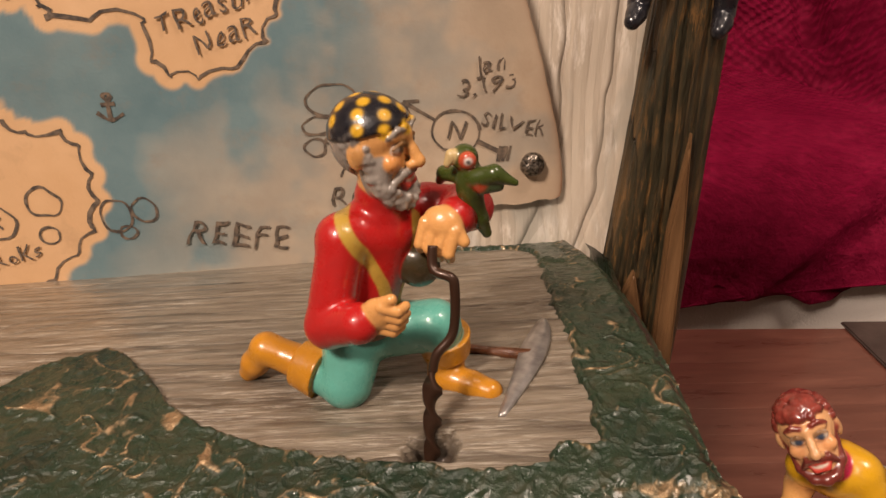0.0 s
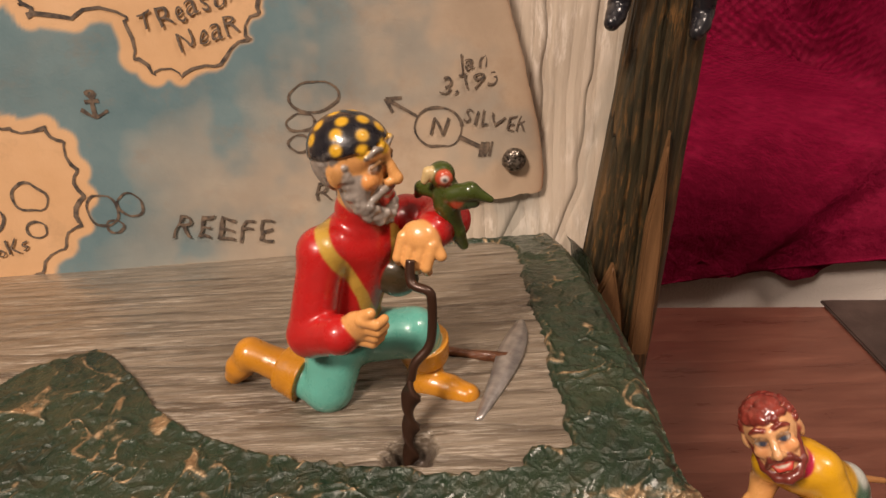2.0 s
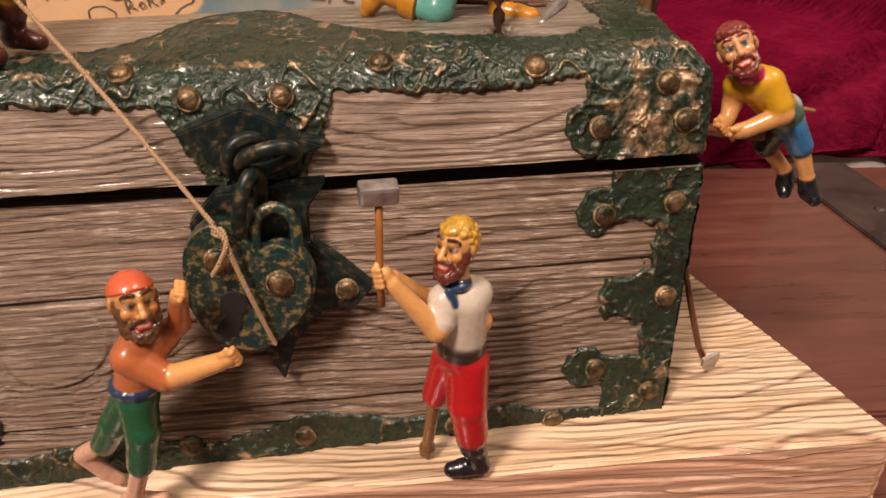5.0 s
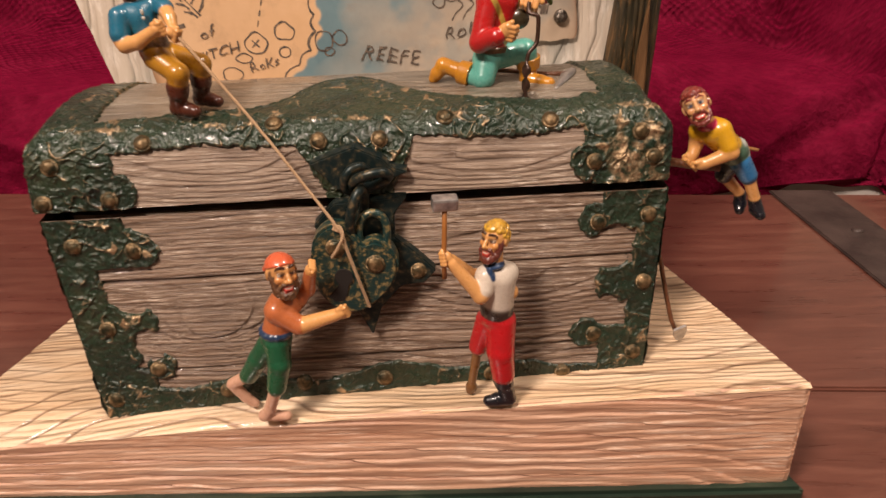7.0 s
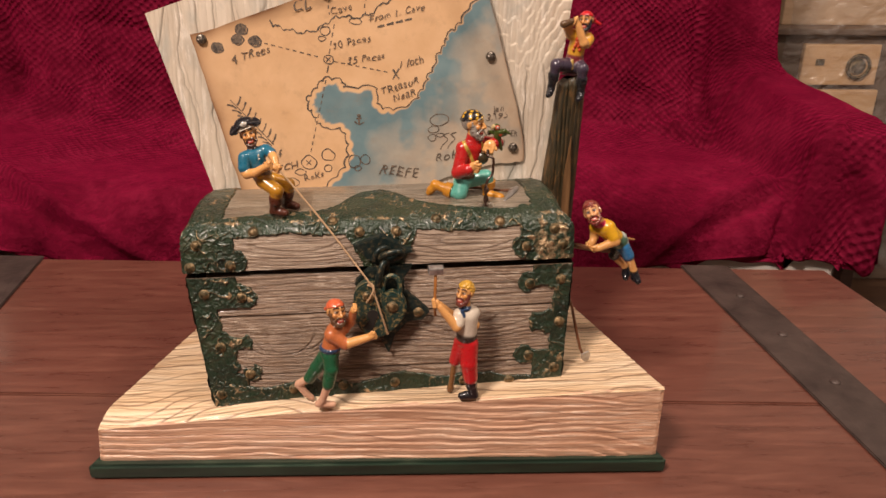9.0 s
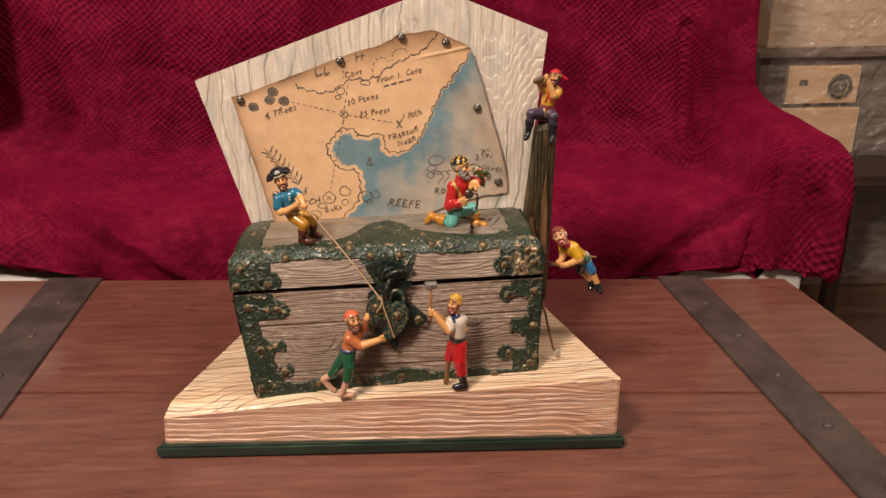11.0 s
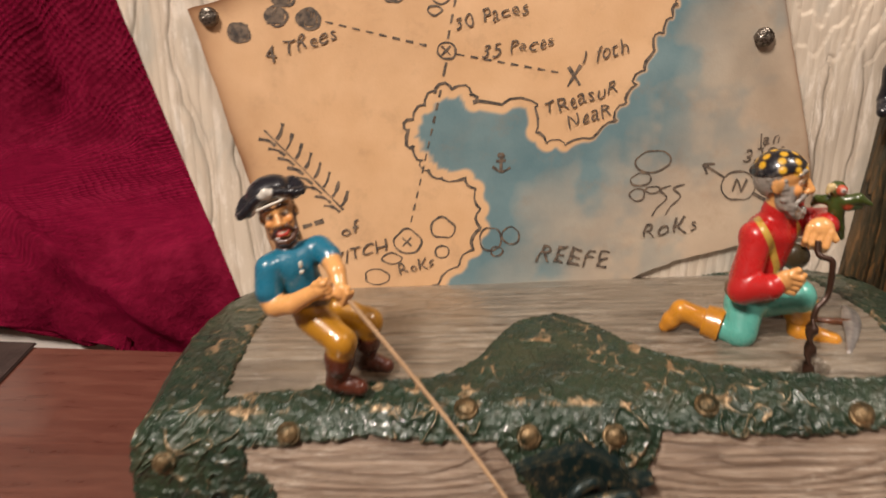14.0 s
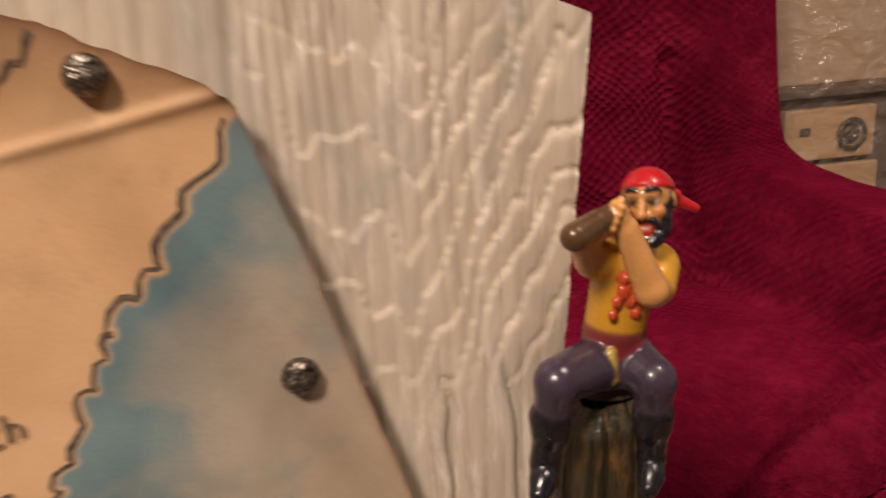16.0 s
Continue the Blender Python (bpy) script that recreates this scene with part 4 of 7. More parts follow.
relief = crease([(0.558, 0.527), (0.573, 0.396), (0.577, 0.268)], 0.020, -0.016) + crease([(0.575, 0.85), (0.572, 0.605)], 0.014, -0.018) + crease([(0.615, 0.85), (0.60, 0.62)], 0.020, 0.012)
relief = relief + crease([(0.20, 0.612), (0.30, 0.614), (0.415, 0.598), (0.558, 0.527)], 0.018, -0.012) + crease([(0.575, 0.259), (0.48, 0.206), (0.39, 0.146), (0.33, 0.08)], 0.016, 0.017) + crease([(0.545, 0.215), (0.46, 0.15), (0.41, 0.08)], 0.013, -0.013)
relief = relief + crease([(0.63, 0.29), (0.60, 0.19), (0.581, 0.10), (0.575, 0.05)], 0.017, 0.018) + crease([(0.605, 0.25), (0.565, 0.16), (0.545, 0.06)], 0.012, -0.012) + crease([(0.678, 0.19), (0.70, 0.05)], 0.016, 0.014) + crease([(0.655, 0.20), (0.652, 0.05)], 0.012, -0.012)
relief = relief + crease([(0.10, 0.30), (0.249, 0.293), (0.42, 0.33), (0.53, 0.30)], 0.03, 0.008) + crease([(0.66, 0.60), (0.60, 0.57), (0.52, 0.585)], 0.010, 0.008) + crease([(0.15, 0.95), (0.35, 0.78), (0.50, 0.66)], 0.03, 0.012)
relief = relief + crease([(-0.90, 0.54), (-0.823, 0.48), (-0.532, 0.2275), (-0.357, 0.118), (-0.30, 0.07)], 0.010, 0.016) + crease([(-0.845, 0.455), (-0.55, 0.205), (-0.375, 0.095)], 0.012, -0.014) + crease([(-0.80, 0.38), (-0.743, 0.333), (-0.467, 0.1215), (-0.42, 0.06)], 0.016, 0.014)
relief = relief + crease([(-0.90, 0.62), (-0.868, 0.614), (-0.648, 0.514), (-0.357, 0.48)], 0.022, 0.011) + crease([(-0.733, 0.69), (-0.73, 0.68)], 0.035, -0.030) + crease([(-0.738, 0.85), (-0.723, 0.695)], 0.014, -0.012) + crease([(-0.69, 0.84), (-0.64, 0.70), (-0.55, 0.60)], 0.022, 0.014)
relief = relief + crease([(-0.62, 0.86), (-0.57, 0.74), (-0.45, 0.64)], 0.016, 0.008) + crease([(-0.563, 0.79), (-0.367, 0.748), (-0.10, 0.75)], 0.014, -0.008) + crease([(-0.82, 0.76), (-0.74, 0.80), (-0.70, 0.95)], 0.03, 0.014)
P = np.stack([xx + 0.4 * fold * smooth01(a, 0.7, 0.75), py - fold * (backness + smooth01(-pz, -0.03, 0.05)) - np.maximum(droop, -0.004) * 0.8, zz + fold * (1 - backness) + 0.5 * droop], -1)
across, up_ = np.gradient(P, axis=0), np.gradient(P, axis=1)
cloth_n = np.cross(across, up_)
cloth_n /= np.linalg.norm(cloth_n, axis=-1, keepdims=True) + 1e-12
P = P + cloth_n * relief[..., None]
P[..., 1] = np.where((P[..., 2] < -0.02) & (b < 0.3), np.minimum(P[..., 1], 0.5425), P[..., 1])  # the drape hangs in front of the base
blanket = part_mesh("blanket", grid_mesh("blanket", P, uv=np.stack([0.77 * a + 0.64 * b, 0.77 * b - 0.64 * a], -1)), CLOTH)
tagged(blanket, "maroon waffle-textured fleece blanket draped over the sofa", "blanket")

# ---- far corner ----
CAB_AT = (1.06, 1.5, FLOOR_Z)
CAB_UP = 0.04
cab = thing("cabinet", "tan wooden cabinet with a drawer in a dark frame", "cabinet", at=CAB_AT)
CM = Matrix.Translation((-CAB_AT[0], -CAB_AT[1], -CAB_AT[2] + CAB_UP))


def cab_part(name, bm, mat, parent=cab, label="", smooth=False):
    bm.transform(CM)
    return part(name, bm, mat, parent, label, smooth)


CAB_FRAME = wood_material("brown_cabinet_frame", (0.10, 0.065, 0.045), (0.16, 0.11, 0.08), (0.22, 0.16, 0.12), (3, 20, 20), 0.45)
cab_part("carcass", box(0.86, 1.30, 1.32, 1.75, FLOOR_Z - CAB_UP, 0.135, 0.004), CAB_FRAME)
cab_part("top_board", box(0.845, 1.315, 1.30, 1.76, 0.1355, 0.150, 0.003), CAB_FRAME)
drawer = cab_part("drawer", box(0.925, 1.105, 1.302, 1.32, 0.022, 0.115, 0.003), CABINET_WOOD)
ring = [(1.055 + 0.026 * math.cos(i * math.pi / 12), 1.296, 0.066 + 0.026 * math.sin(i * math.pi / 12)) for i in range(24)]
cab_part("ring_handle", tube(ring, 0.004, 8, closed=True), BRASS, drawer, "round brass ring handle", True)
bm = dome(0.016, 0.008, 18, 4, 0.003)
bm.transform(facing((1.055, 1.301, 0.066), (0, -1, 0)))
cab_part("handle_boss", bm, BRASS, drawer, "", True)
cab_part("label_plate", box(0.955, 0.975, 1.2995, 1.303, 0.068, 0.082, 0.001), BRASS, drawer)
cab_part("door", box(0.905, 1.12, 1.304, 1.32, -0.32, 0.010, 0.003), CABINET_WOOD)
PLASTIC = material("clear_plastic_sheet", (0.62, 0.60, 0.57), 0.16, 0.35)
PLASTIC.node_tree.nodes["Principled BSDF"].inputs["Alpha"].default_value = 0.22
_n = Nodes(PLASTIC)
_n.bump(_n.noise(_n.coords(), 14, 4, 0.5, 1.5), 0.05)
a, b = np.meshgrid(np.linspace(0, 1, 130), np.linspace(0, 1, 170), indexing="ij")
cr = ridged(a * 7, b * 9, 0, 3, 301)
over_ = smooth01(b, 0.50, 0.56)
X = 0.86 - 0.09 * over_ * smooth01(b, 0.55, 0.75) + (0.50 + 0.09 * over_) * a
Y = 1.270 - 0.03 * over_ + 0.16 * smooth01(b, 0.62, 1.0) - (0.014 + 0.035 * over_) * (cr - 0.5) + 0.06 * np.abs(a - 0.5) * over_
Z = -0.40 + 1.12 * b + 0.02 * (cr - 0.5) - 0.012 * np.exp(-((b - 0.53) / 0.02) ** 2)
sheet = part_mesh("plastic_sheet", grid_mesh("plastic_sheet", np.stack([X, Y, Z], -1)), PLASTIC)
sheet.visible_shadow = False
tagged(sheet, "crumpled clear plastic sheet hanging over the cabinet", "plastic sheet")
CARDBOARD = wood_material("brown_cardboard", (0.50, 0.33, 0.20), (0.58, 0.40, 0.25), (0.64, 0.46, 0.30), (6, 6, 40), 0.7)
BOX_AT = (1.08, 1.5, 0.190)
crate = tagged(part("cardboard_box", box(-0.19, 0.20, -0.13, 0.2, 0.0, 0.42, 0.004), CARDBOARD), "tan cardboard box under the plastic on the cabinet", "box")
crate.location = BOX_AT
panel = setting("wall_panel", box(1.335, 2.2, 1.62, 1.68, FLOOR_Z, 1.2, 0.004), WALL_PAINT)
setting("baseboard", box(1.335, 2.2, 1.603, 1.62, FLOOR_Z, -0.33, 0.004), WALL_PAINT)
CH_AT = (1.02, 1.12, FLOOR_Z)
chair = thing("chair", "dark wooden chair standing beside the sofa", "chair", at=CH_AT)
for nm, bx in (("leg", (-0.012, 0.018, -0.02, 0.015, 0, 0.36)), ("leg", (0.36, 0.39, -0.02, 0.015, 0, 0.36)), ("leg", (-0.012, 0.018, 0.34, 0.37, 0, 0.36)), ("leg", (0.36, 0.39, 0.34, 0.37, 0, 0.36)), ("seat", (-0.02, 0.40, -0.03, 0.38, 0.36, 0.385))):
    part(nm, box(*bx, 0.003), DARK_WOOD, chair)
pil = box(-0.16, 0.16, -0.05, 0.05, -0.13, 0.13, 0.045, 4)
pillow = tagged(part("pillow", pil, WHITE_FABRIC, smooth=True), "white pillow resting on the blanket-covered sofa", "pillow")
pillow.matrix_world = pose(-0.965, 0.90, 0.32, -14, 0, 8)

# ---- map ----
MAP_AT = (0.0, 0.19, 0.18)
map_thing = thing("treasure_map", "hand-drawn parchment treasure map nailed to the board", "map", at=MAP_AT)
settle(map_thing)


def smooth_line(points, steps=10, closed=False):
    """A Catmull-Rom line through a few points."""
    pts = [np.array(p, float) for p in points]
    n = len(pts)
    out = []
    for i in range(n if closed else n - 1):
        p0, p1, p2, p3 = (pts[(i + k) % n] if closed else pts[min(max(i + k, 0), n - 1)] for k in (-1, 0, 1, 2))
        for t in np.arange(steps) / steps:
            out.append(0.5 * (2 * p1 + (p2 - p0) * t + (2 * p0 - 5 * p1 + 4 * p2 - p3) * t * t + (3 * p1 - p0 - 3 * p2 + p3) * t ** 3))
    if not closed:
        out.append(pts[-1])
    return np.array(out)


def map_y(x, z):
    wave = 0.0012 * (fbm(x * 22, z * 22, 0, 2, 401) - 0.5) - 0.0009 * np.exp(-((z - 0.3426 - 0.198 * (x - 0.034)) / 0.0016) ** 2) * smooth01(x, 0.02, 0.05)
    curl = -0.0035 * smooth01(z - 0.352 + 0.25 * np.abs(x - 0.05), 0.0, 0.03) - 0.004 * smooth01(x - 0.6 * (0.22 - z), 0.115, 0.14)
    return plane_y(x, z) + 0.0022 + wave + curl


TOP = smooth_line([(-0.1615, 0.3075), (-0.12, 0.3215), (-0.0479, 0.3455), (-0.0276, 0.3520), (-0.0087, 0.3562), (0.0034, 0.3610), (0.0129, 0.3668), (0.0344, 0.3680), (0.0441, 0.3712), (0.0548, 0.3686), (0.0661, 0.3632), (0.0821, 0.3552), (0.0880, 0.3502)], 12)
LOW = smooth_line([(-0.122, 0.140), (-0.03, 0.146), (0.020, 0.163), (0.0548, 0.1806), (0.0979, 0.1914), (0.1265, 0.1940)], 12)


def along(line, u):
    k = u * (len(line) - 1)
    i = np.arange(len(line))
    return np.stack([np.interp(k, i, line[:, 0]), np.interp(k, i, line[:, 1])], -1)


u, v = np.meshgrid(np.linspace(0, 1, 360), np.linspace(0, 1, 280), indexing="ij")
A, B = along(LOW, u), along(TOP, u)
XZ = A * (1 - v[..., None]) + B * v[..., None]
X = XZ[..., 0] + 0.0052 * np.sin(np.sqrt(v) * np.pi) * smooth01(u, 0.6, 1.0) + 0.0012 * (fbm(v * 14, u * 2, 0, 3, 405) - 0.5) * smooth01(np.abs(u - 0.5), 0.45, 0.5)
Z = XZ[..., 1] + 0.0025 * (fbm(u * 18, v * 2, 0, 3, 407) - 0.5) * smooth01(np.abs(v - 0.5), 0.45, 0.5)
COAST = smooth_line([(0.0872, 0.3495), (0.076, 0.3335), (0.0656, 0.3185), (0.0566, 0.3070), (0.0516, 0.2990), (0.0462, 0.2868), (0.0394, 0.2750), (0.0349, 0.2637), (0.0265, 0.2509), (0.0084, 0.2443), (-0.0048, 0.2483), (-0.0077, 0.2635),
                     (-0.0323, 0.2629), (-0.0361, 0.2694), (-0.0503, 0.2703), (-0.0595, 0.2636), (-0.0663, 0.2547), (-0.0654, 0.2441), (-0.0591, 0.2353), (-0.0525, 0.2289), (-0.0379, 0.2257), (-0.0331, 0.2116), (-0.036, 0.1959), (-0.0467, 0.1815), (-0.062, 0.168)], 8)
COAST = COAST + 0.0018 * (np.stack([fbm(np.arange(len(COAST)) * 0.32, 0, 0, 2, 411), fbm(np.arange(len(COAST)) * 0.32, 9, 0, 2, 412)], -1) - 0.5) * 2
COAST = COAST + 0.0012 * np.stack([np.cos(np.arange(len(COAST)) * 1.2), np.sin(np.arange(len(COAST)) * 1.2)], -1)
SEA = np.concatenate([COAST, [(0.2, 0.10), (0.2, 0.37)]])


def inside(x, z, poly):
    res = np.zeros(x.shape, bool)
    for (x0, z0), (x1, z1) in zip(poly, np.roll(poly, -1, axis=0)):
        res ^= ((z0 > z) != (z1 > z)) & (x < (x1 - x0) * (z - z0) / (z1 - z0 + 1e-12) + x0)
    return res


def line_distance(x, z, line):
    best = np.full(x.shape, 9.0)
    for (x0, z0), (x1, z1) in zip(line, line[1:]):
        dx, dz = x1 - x0, z1 - z0
        t = np.clip(((x - x0) * dx + (z - z0) * dz) / (dx * dx + dz * dz + 1e-12), 0, 1)
        best = np.minimum(best, np.hypot(x - x0 - t * dx, z - z0 - t * dz))
    return best


d = line_distance(X, Z, COAST)
sd = np.where(inside(X, Z, SEA), d, -d)
mott = fbm(X * 40, Z * 40, 0, 3, 415)
shore = 0.0030 * smooth01(-X, -0.030, 0.002)  # a bare strip inside the bay's coast line
sea = smooth01(sd - shore - 0.0022 * (mott - 0.5), 0.0004, 0.0022)
bay = np.exp(-(((X + 0.035) / 0.035) ** 2 + ((Z - 0.245) / 0.02) ** 2))
blue = sea * np.clip(1.05 * np.exp(-np.maximum(sd, 0) / 0.024) * (0.55 + 0.9 * mott) + 0.6 * bay + 0.12 + 0.25 * smooth01(-X, -0.07, 0.02) + 0.3 * smooth01(fbm(X * 50, Z * 50, 0, 4, 417), 0.42, 0.72), 0, 1)
rim = np.minimum(np.minimum(u, 1 - u) * 0.26, np.minimum(v + 0.3, (1 - v)) * 0.17)
burnt = np.exp(-rim / 0.0030) * 0.55 + 0.20 * np.exp(-rim / 0.014) + 0.30 * np.exp(-(1 - v) * 0.17 / 0.010) * smooth01(fbm(X * 30, Z * 30, 0, 2, 419), 0.3, 0.6) + 0.14 * np.exp(-(((X - 0.055) / 0.03) ** 2 + ((Z - 0.362) / 0.008) ** 2))
burnt = np.clip(burnt * (0.5 + mott), 0, 1)
MAP_PAPER = material("painted_parchment", (0.6, 0.4, 0.2), 0.62)
_n = Nodes(MAP_PAPER)
_f = _n.noise(_n.coords(), 26, 5, 0.6)
_g = _n.noise(_n.coords(), 900, 2)
_land = _n.ramp(_f, [(0.3, (0.62, 0.375, 0.19)), (0.7, (0.72, 0.465, 0.26))])
_far = _n.ramp(_f, [(0.3, (0.48, 0.345, 0.23)), (0.7, (0.61, 0.455, 0.31))])
_blue = _n.ramp(_f, [(0.3, (0.10, 0.180, 0.205)), (0.7, (0.18, 0.265, 0.280))])
_s = _n.noise(_n.coords(), 13, 5, 0.65, 0.5)
_t = _n.noise(_n.coords(), 60, 5, 0.7)
_c = _n.mix(_n.attr("sea"), _land, _far)
_c = _n.mix(_n.attr("blue"), _c, _blue)
_c = _n.mix(_n.grey(_s, 0.52, 0.72, 0.0, 0.28), _c, (0.34, 0.19, 0.095))
_c = _n.mix(_n.grey(_t, 0.55, 0.75, 0.0, 0.30), _c, (0.30, 0.18, 0.10))
_c = _n.mix(_n.attr("burnt"), _c, (0.17, 0.065, 0.022))
_n.set("Base Color", _c)
_n.bump(_n.maths("ADD", _f, _n.maths("MULTIPLY", _g, 0.2)), 0.00035)
P = np.stack([X, map_y(X, Z), Z], -1)
sheet_me = grid_mesh("sheet", P, attrs={"sea": sea, "blue": blue, "burnt": burnt})
part_mesh("sheet", rel(sheet_me, MAP_AT), MAP_PAPER, map_thing, "parchment sheet with a blue painted bay")

INK = material("dark_ink", (0.045, 0.035, 0.03), 0.7)
_n = Nodes(INK)
_n.set("Base Color", _n.ramp(_n.noise(_n.coords(), 420, 4), [(0.35, (0.045, 0.037, 0.032)), (0.68, (0.20, 0.145, 0.10))]))


def ink(lines, width=0.0010, name="ink_drawing"):
    """Thin raised ink strokes that follow the paper."""
    verts, quads, base_i = [], [], 0
    for line in lines:
        line = np.array(line, float)
        if len(line) < 2:
            continue
        tan = np.gradient(line, axis=0)
        tan /= np.linalg.norm(tan, axis=1, keepdims=True) + 1e-9
        side = np.stack([-tan[:, 1], tan[:, 0]], -1)
        w = width * (0.26 + 0.5 * vnoise(np.arange(len(line)) * 0.45, len(verts) * 0.37, 0, 421))[:, None]
        for q in (line + side * w, line - side * w):
            verts.append(np.stack([q[:, 0], map_y(q[:, 0], q[:, 1]) - 0.00025, q[:, 1]], -1))
        n = len(line)
        i = base_i + np.arange(n - 1)
        quads.append(np.stack([i, i + 1, i + 1 + n, i + n], -1))
        base_i += 2 * n
    me = quad_mesh(name, np.concatenate(verts), np.concatenate(quads))
    return tagged(part_mesh(name, rel(me, MAP_AT), INK, map_thing), kind="stuff")


def ring_line(cx, cz, rx, rz, seed, turn=0.0, n=26):
    k = np.linspace(0, 2 * np.pi * 1.03, n)
    r = 1 + 0.28 * (vnoise(np.cos(k) * 1.5 + seed, np.sin(k) * 1.5, 0, seed) - 0.5)
    x, z = rx * r * np.cos(k), rz * r * np.sin(k)
    return np.stack([cx + x * math.cos(turn) - z * math.sin(turn), cz + x * math.sin(turn) + z * math.cos(turn)], -1)


def dashes(a, b, step=0.0058, fill=0.55):
    a, b = np.array(a), np.array(b)
    n = max(1, int(np.linalg.norm(b - a) / step))
    return [np.linspace(a + (b - a) * i / n, a + (b - a) * (i + fill) / n, 4) for i in range(n)]


ink([COAST[2:]], 0.0011, "coast_line")
ridge_line = smooth_line([(-0.0950, 0.3190), (-0.0915, 0.3160), (-0.0816, 0.3128), (-0.0696, 0.3100), (-0.0577, 0.3117), (-0.0468, 0.3182), (-0.0372, 0.3232), (-0.0247, 0.3222), (-0.0116, 0.3245), (-0.0006, 0.3328), (0.0128, 0.3392), (0.0254, 0.3449), (0.0363, 0.3492), (0.0447, 0.3574), (0.0532, 0.3670)], 14)
ridge_line[:, 1] += 0.0011 * np.sin(np.arange(len(ridge_line)) * 0.42) + 0.0006 * np.sin(np.arange(len(ridge_line)) * 0.95)
ink([ridge_line], 0.0011, "mountain_line")
drawn = []
for p, q in (((-0.101, 0.3014), (-0.0535, 0.2892)), ((-0.0425, 0.2858), (0.0062, 0.2759)), ((-0.0474, 0.2823), (-0.0502, 0.2711)), ((-0.0502, 0.2700), (-0.0591, 0.2345)), ((-0.0591, 0.2345), (-0.0669, 0.2040)), ((-0.0465, 0.2925), (-0.0405, 0.320))):
    drawn += dashes(p, q)
for arch in ([(-0.0144, 0.3248), (-0.0149, 0.3342), (-0.0097, 0.3428), (-0.0024, 0.3436), (0.0015, 0.3395)], [(0.0056, 0.3399), (0.0062, 0.3473), (0.0104, 0.3514), (0.0177, 0.3523), (0.0215, 0.3480)], [(-0.0450, 0.3245), (-0.0455, 0.3330), (-0.0425, 0.3400), (-0.0375, 0.3420)]):
    line = smooth_line(arch, 10)
    drawn += [line[i:i + 4] for i in range(0, len(line) - 3, 6)]
drawn.append(smooth_line([(-0.1330, 0.2535), (-0.1150, 0.2330), (-0.0985, 0.2140)], 10))
drawn.append(ring_line(-0.0474, 0.2875, 0.0042, 0.0040, 3))
for cx, cz, rr in ((-0.0474, 0.2875, 0.002), (-0.0685, 0.1968, 0.0022)):
    drawn += [np.linspace((cx - rr, cz - rr), (cx + rr, cz + rr), 5), np.linspace((cx - rr, cz + rr), (cx + rr, cz - rr), 5)]
for cx, cz, rx, rz, sd_ in ((-0.0685, 0.1968, 0.0066, 0.0062, 5), (-0.0510, 0.2035, 0.0058, 0.0052, 6), (-0.0512, 0.1914, 0.0034, 0.0030, 7), (-0.0762, 0.1882, 0.0048, 0.0030, 8), (-0.0840, 0.1790, 0.0062, 0.0040, 9), (-0.0272, 0.1975, 0.0052, 0.0060, 10),
                            (-0.0180, 0.1990, 0.0044, 0.0045, 11), (-0.0245, 0.1908, 0.0028, 0.0026, 12), (0.0491, 0.2340, 0.0086, 0.0058, 13), (0.0440, 0.2255, 0.0046, 0.0032, 14), (0.0425, 0.2180, 0.0036, 0.0030, 15), (0.0500, 0.2200, 0.0034, 0.0018, 16),
                            (0.0903, 0.2212, 0.0078, 0.0074, 17), (-0.049, 0.3112, 0.0040, 0.0034, 18), (-0.052, 0.3050, 0.003, 0.002, 19), (-0.0232, 0.3190, 0.005, 0.0025, 20)):
    drawn.append(ring_line(cx, cz, rx, rz, sd_))
for cx, cz in ((0.0555, 0.2160), (0.0620, 0.2165)):
    drawn.append(smooth_line([(cx + 0.003, cz + 0.006), (cx - 0.002, cz + 0.004), (cx + 0.0015, cz), (cx - 0.003, cz - 0.005), (cx - 0.005, cz - 0.009)], 6))
ink(drawn, 0.00085)
bold = [np.linspace((0.0078, 0.2700), (0.0135, 0.2795), 8), np.linspace((0.0135, 0.2705), (0.0080, 0.2788), 8)]
bold += [np.linspace((0.0835, 0.2255), (0.0730, 0.2322), 6), np.linspace((0.0730, 0.2322), (0.0785, 0.2322), 5), np.linspace((0.0730, 0.2322), (0.0752, 0.2272), 5), np.linspace((0.0975, 0.2175), (0.1065, 0.2125), 6)]
bold += [np.linspace((0.1050 + i * 0.0016, 0.2095), (0.1062 + i * 0.0016, 0.2150), 5) for i in range(3)]
bold += [smooth_line([(-0.0265, 0.2335), (-0.0225, 0.2308), (-0.0180, 0.2328)], 6), np.linspace((-0.0225, 0.2310), (-0.0225, 0.2375), 6), np.linspace((-0.0248, 0.2360), (-0.0202, 0.2362), 5), ring_line(-0.0225, 0.2386, 0.0010, 0.0010, 4)]
for i in range(8):
    cx, cz = -0.1286 + 0.0283 * i / 7, 0.2490 - 0.0330 * i / 7
    bold.append(smooth_line([(cx - 0.0075, cz + 0.0005), (cx - 0.003, cz - 0.0005), (cx, cz - 0.003)], 5))
    bold.append(smooth_line([(cx + 0.0045, cz + 0.0075), (cx + 0.003, cz + 0.003), (cx + 0.001, cz)], 5))
for cx, cz in ((-0.1228, 0.3043), (-0.1084, 0.3030), (-0.1398, 0.2978), (-0.1188, 0.3128)):
    bold.append(ring_line(cx, cz, 0.0048, 0.0042, int(abs(cx) * 9000)))
    bold += [np.linspace((cx - 0.004 + i * 0.0013, cz - 0.0032), (cx - 0.003 + i * 0.0013, cz + 0.0034), 4) for i in range(6)]
ink(bold, 0.0013, "ink_sketch")


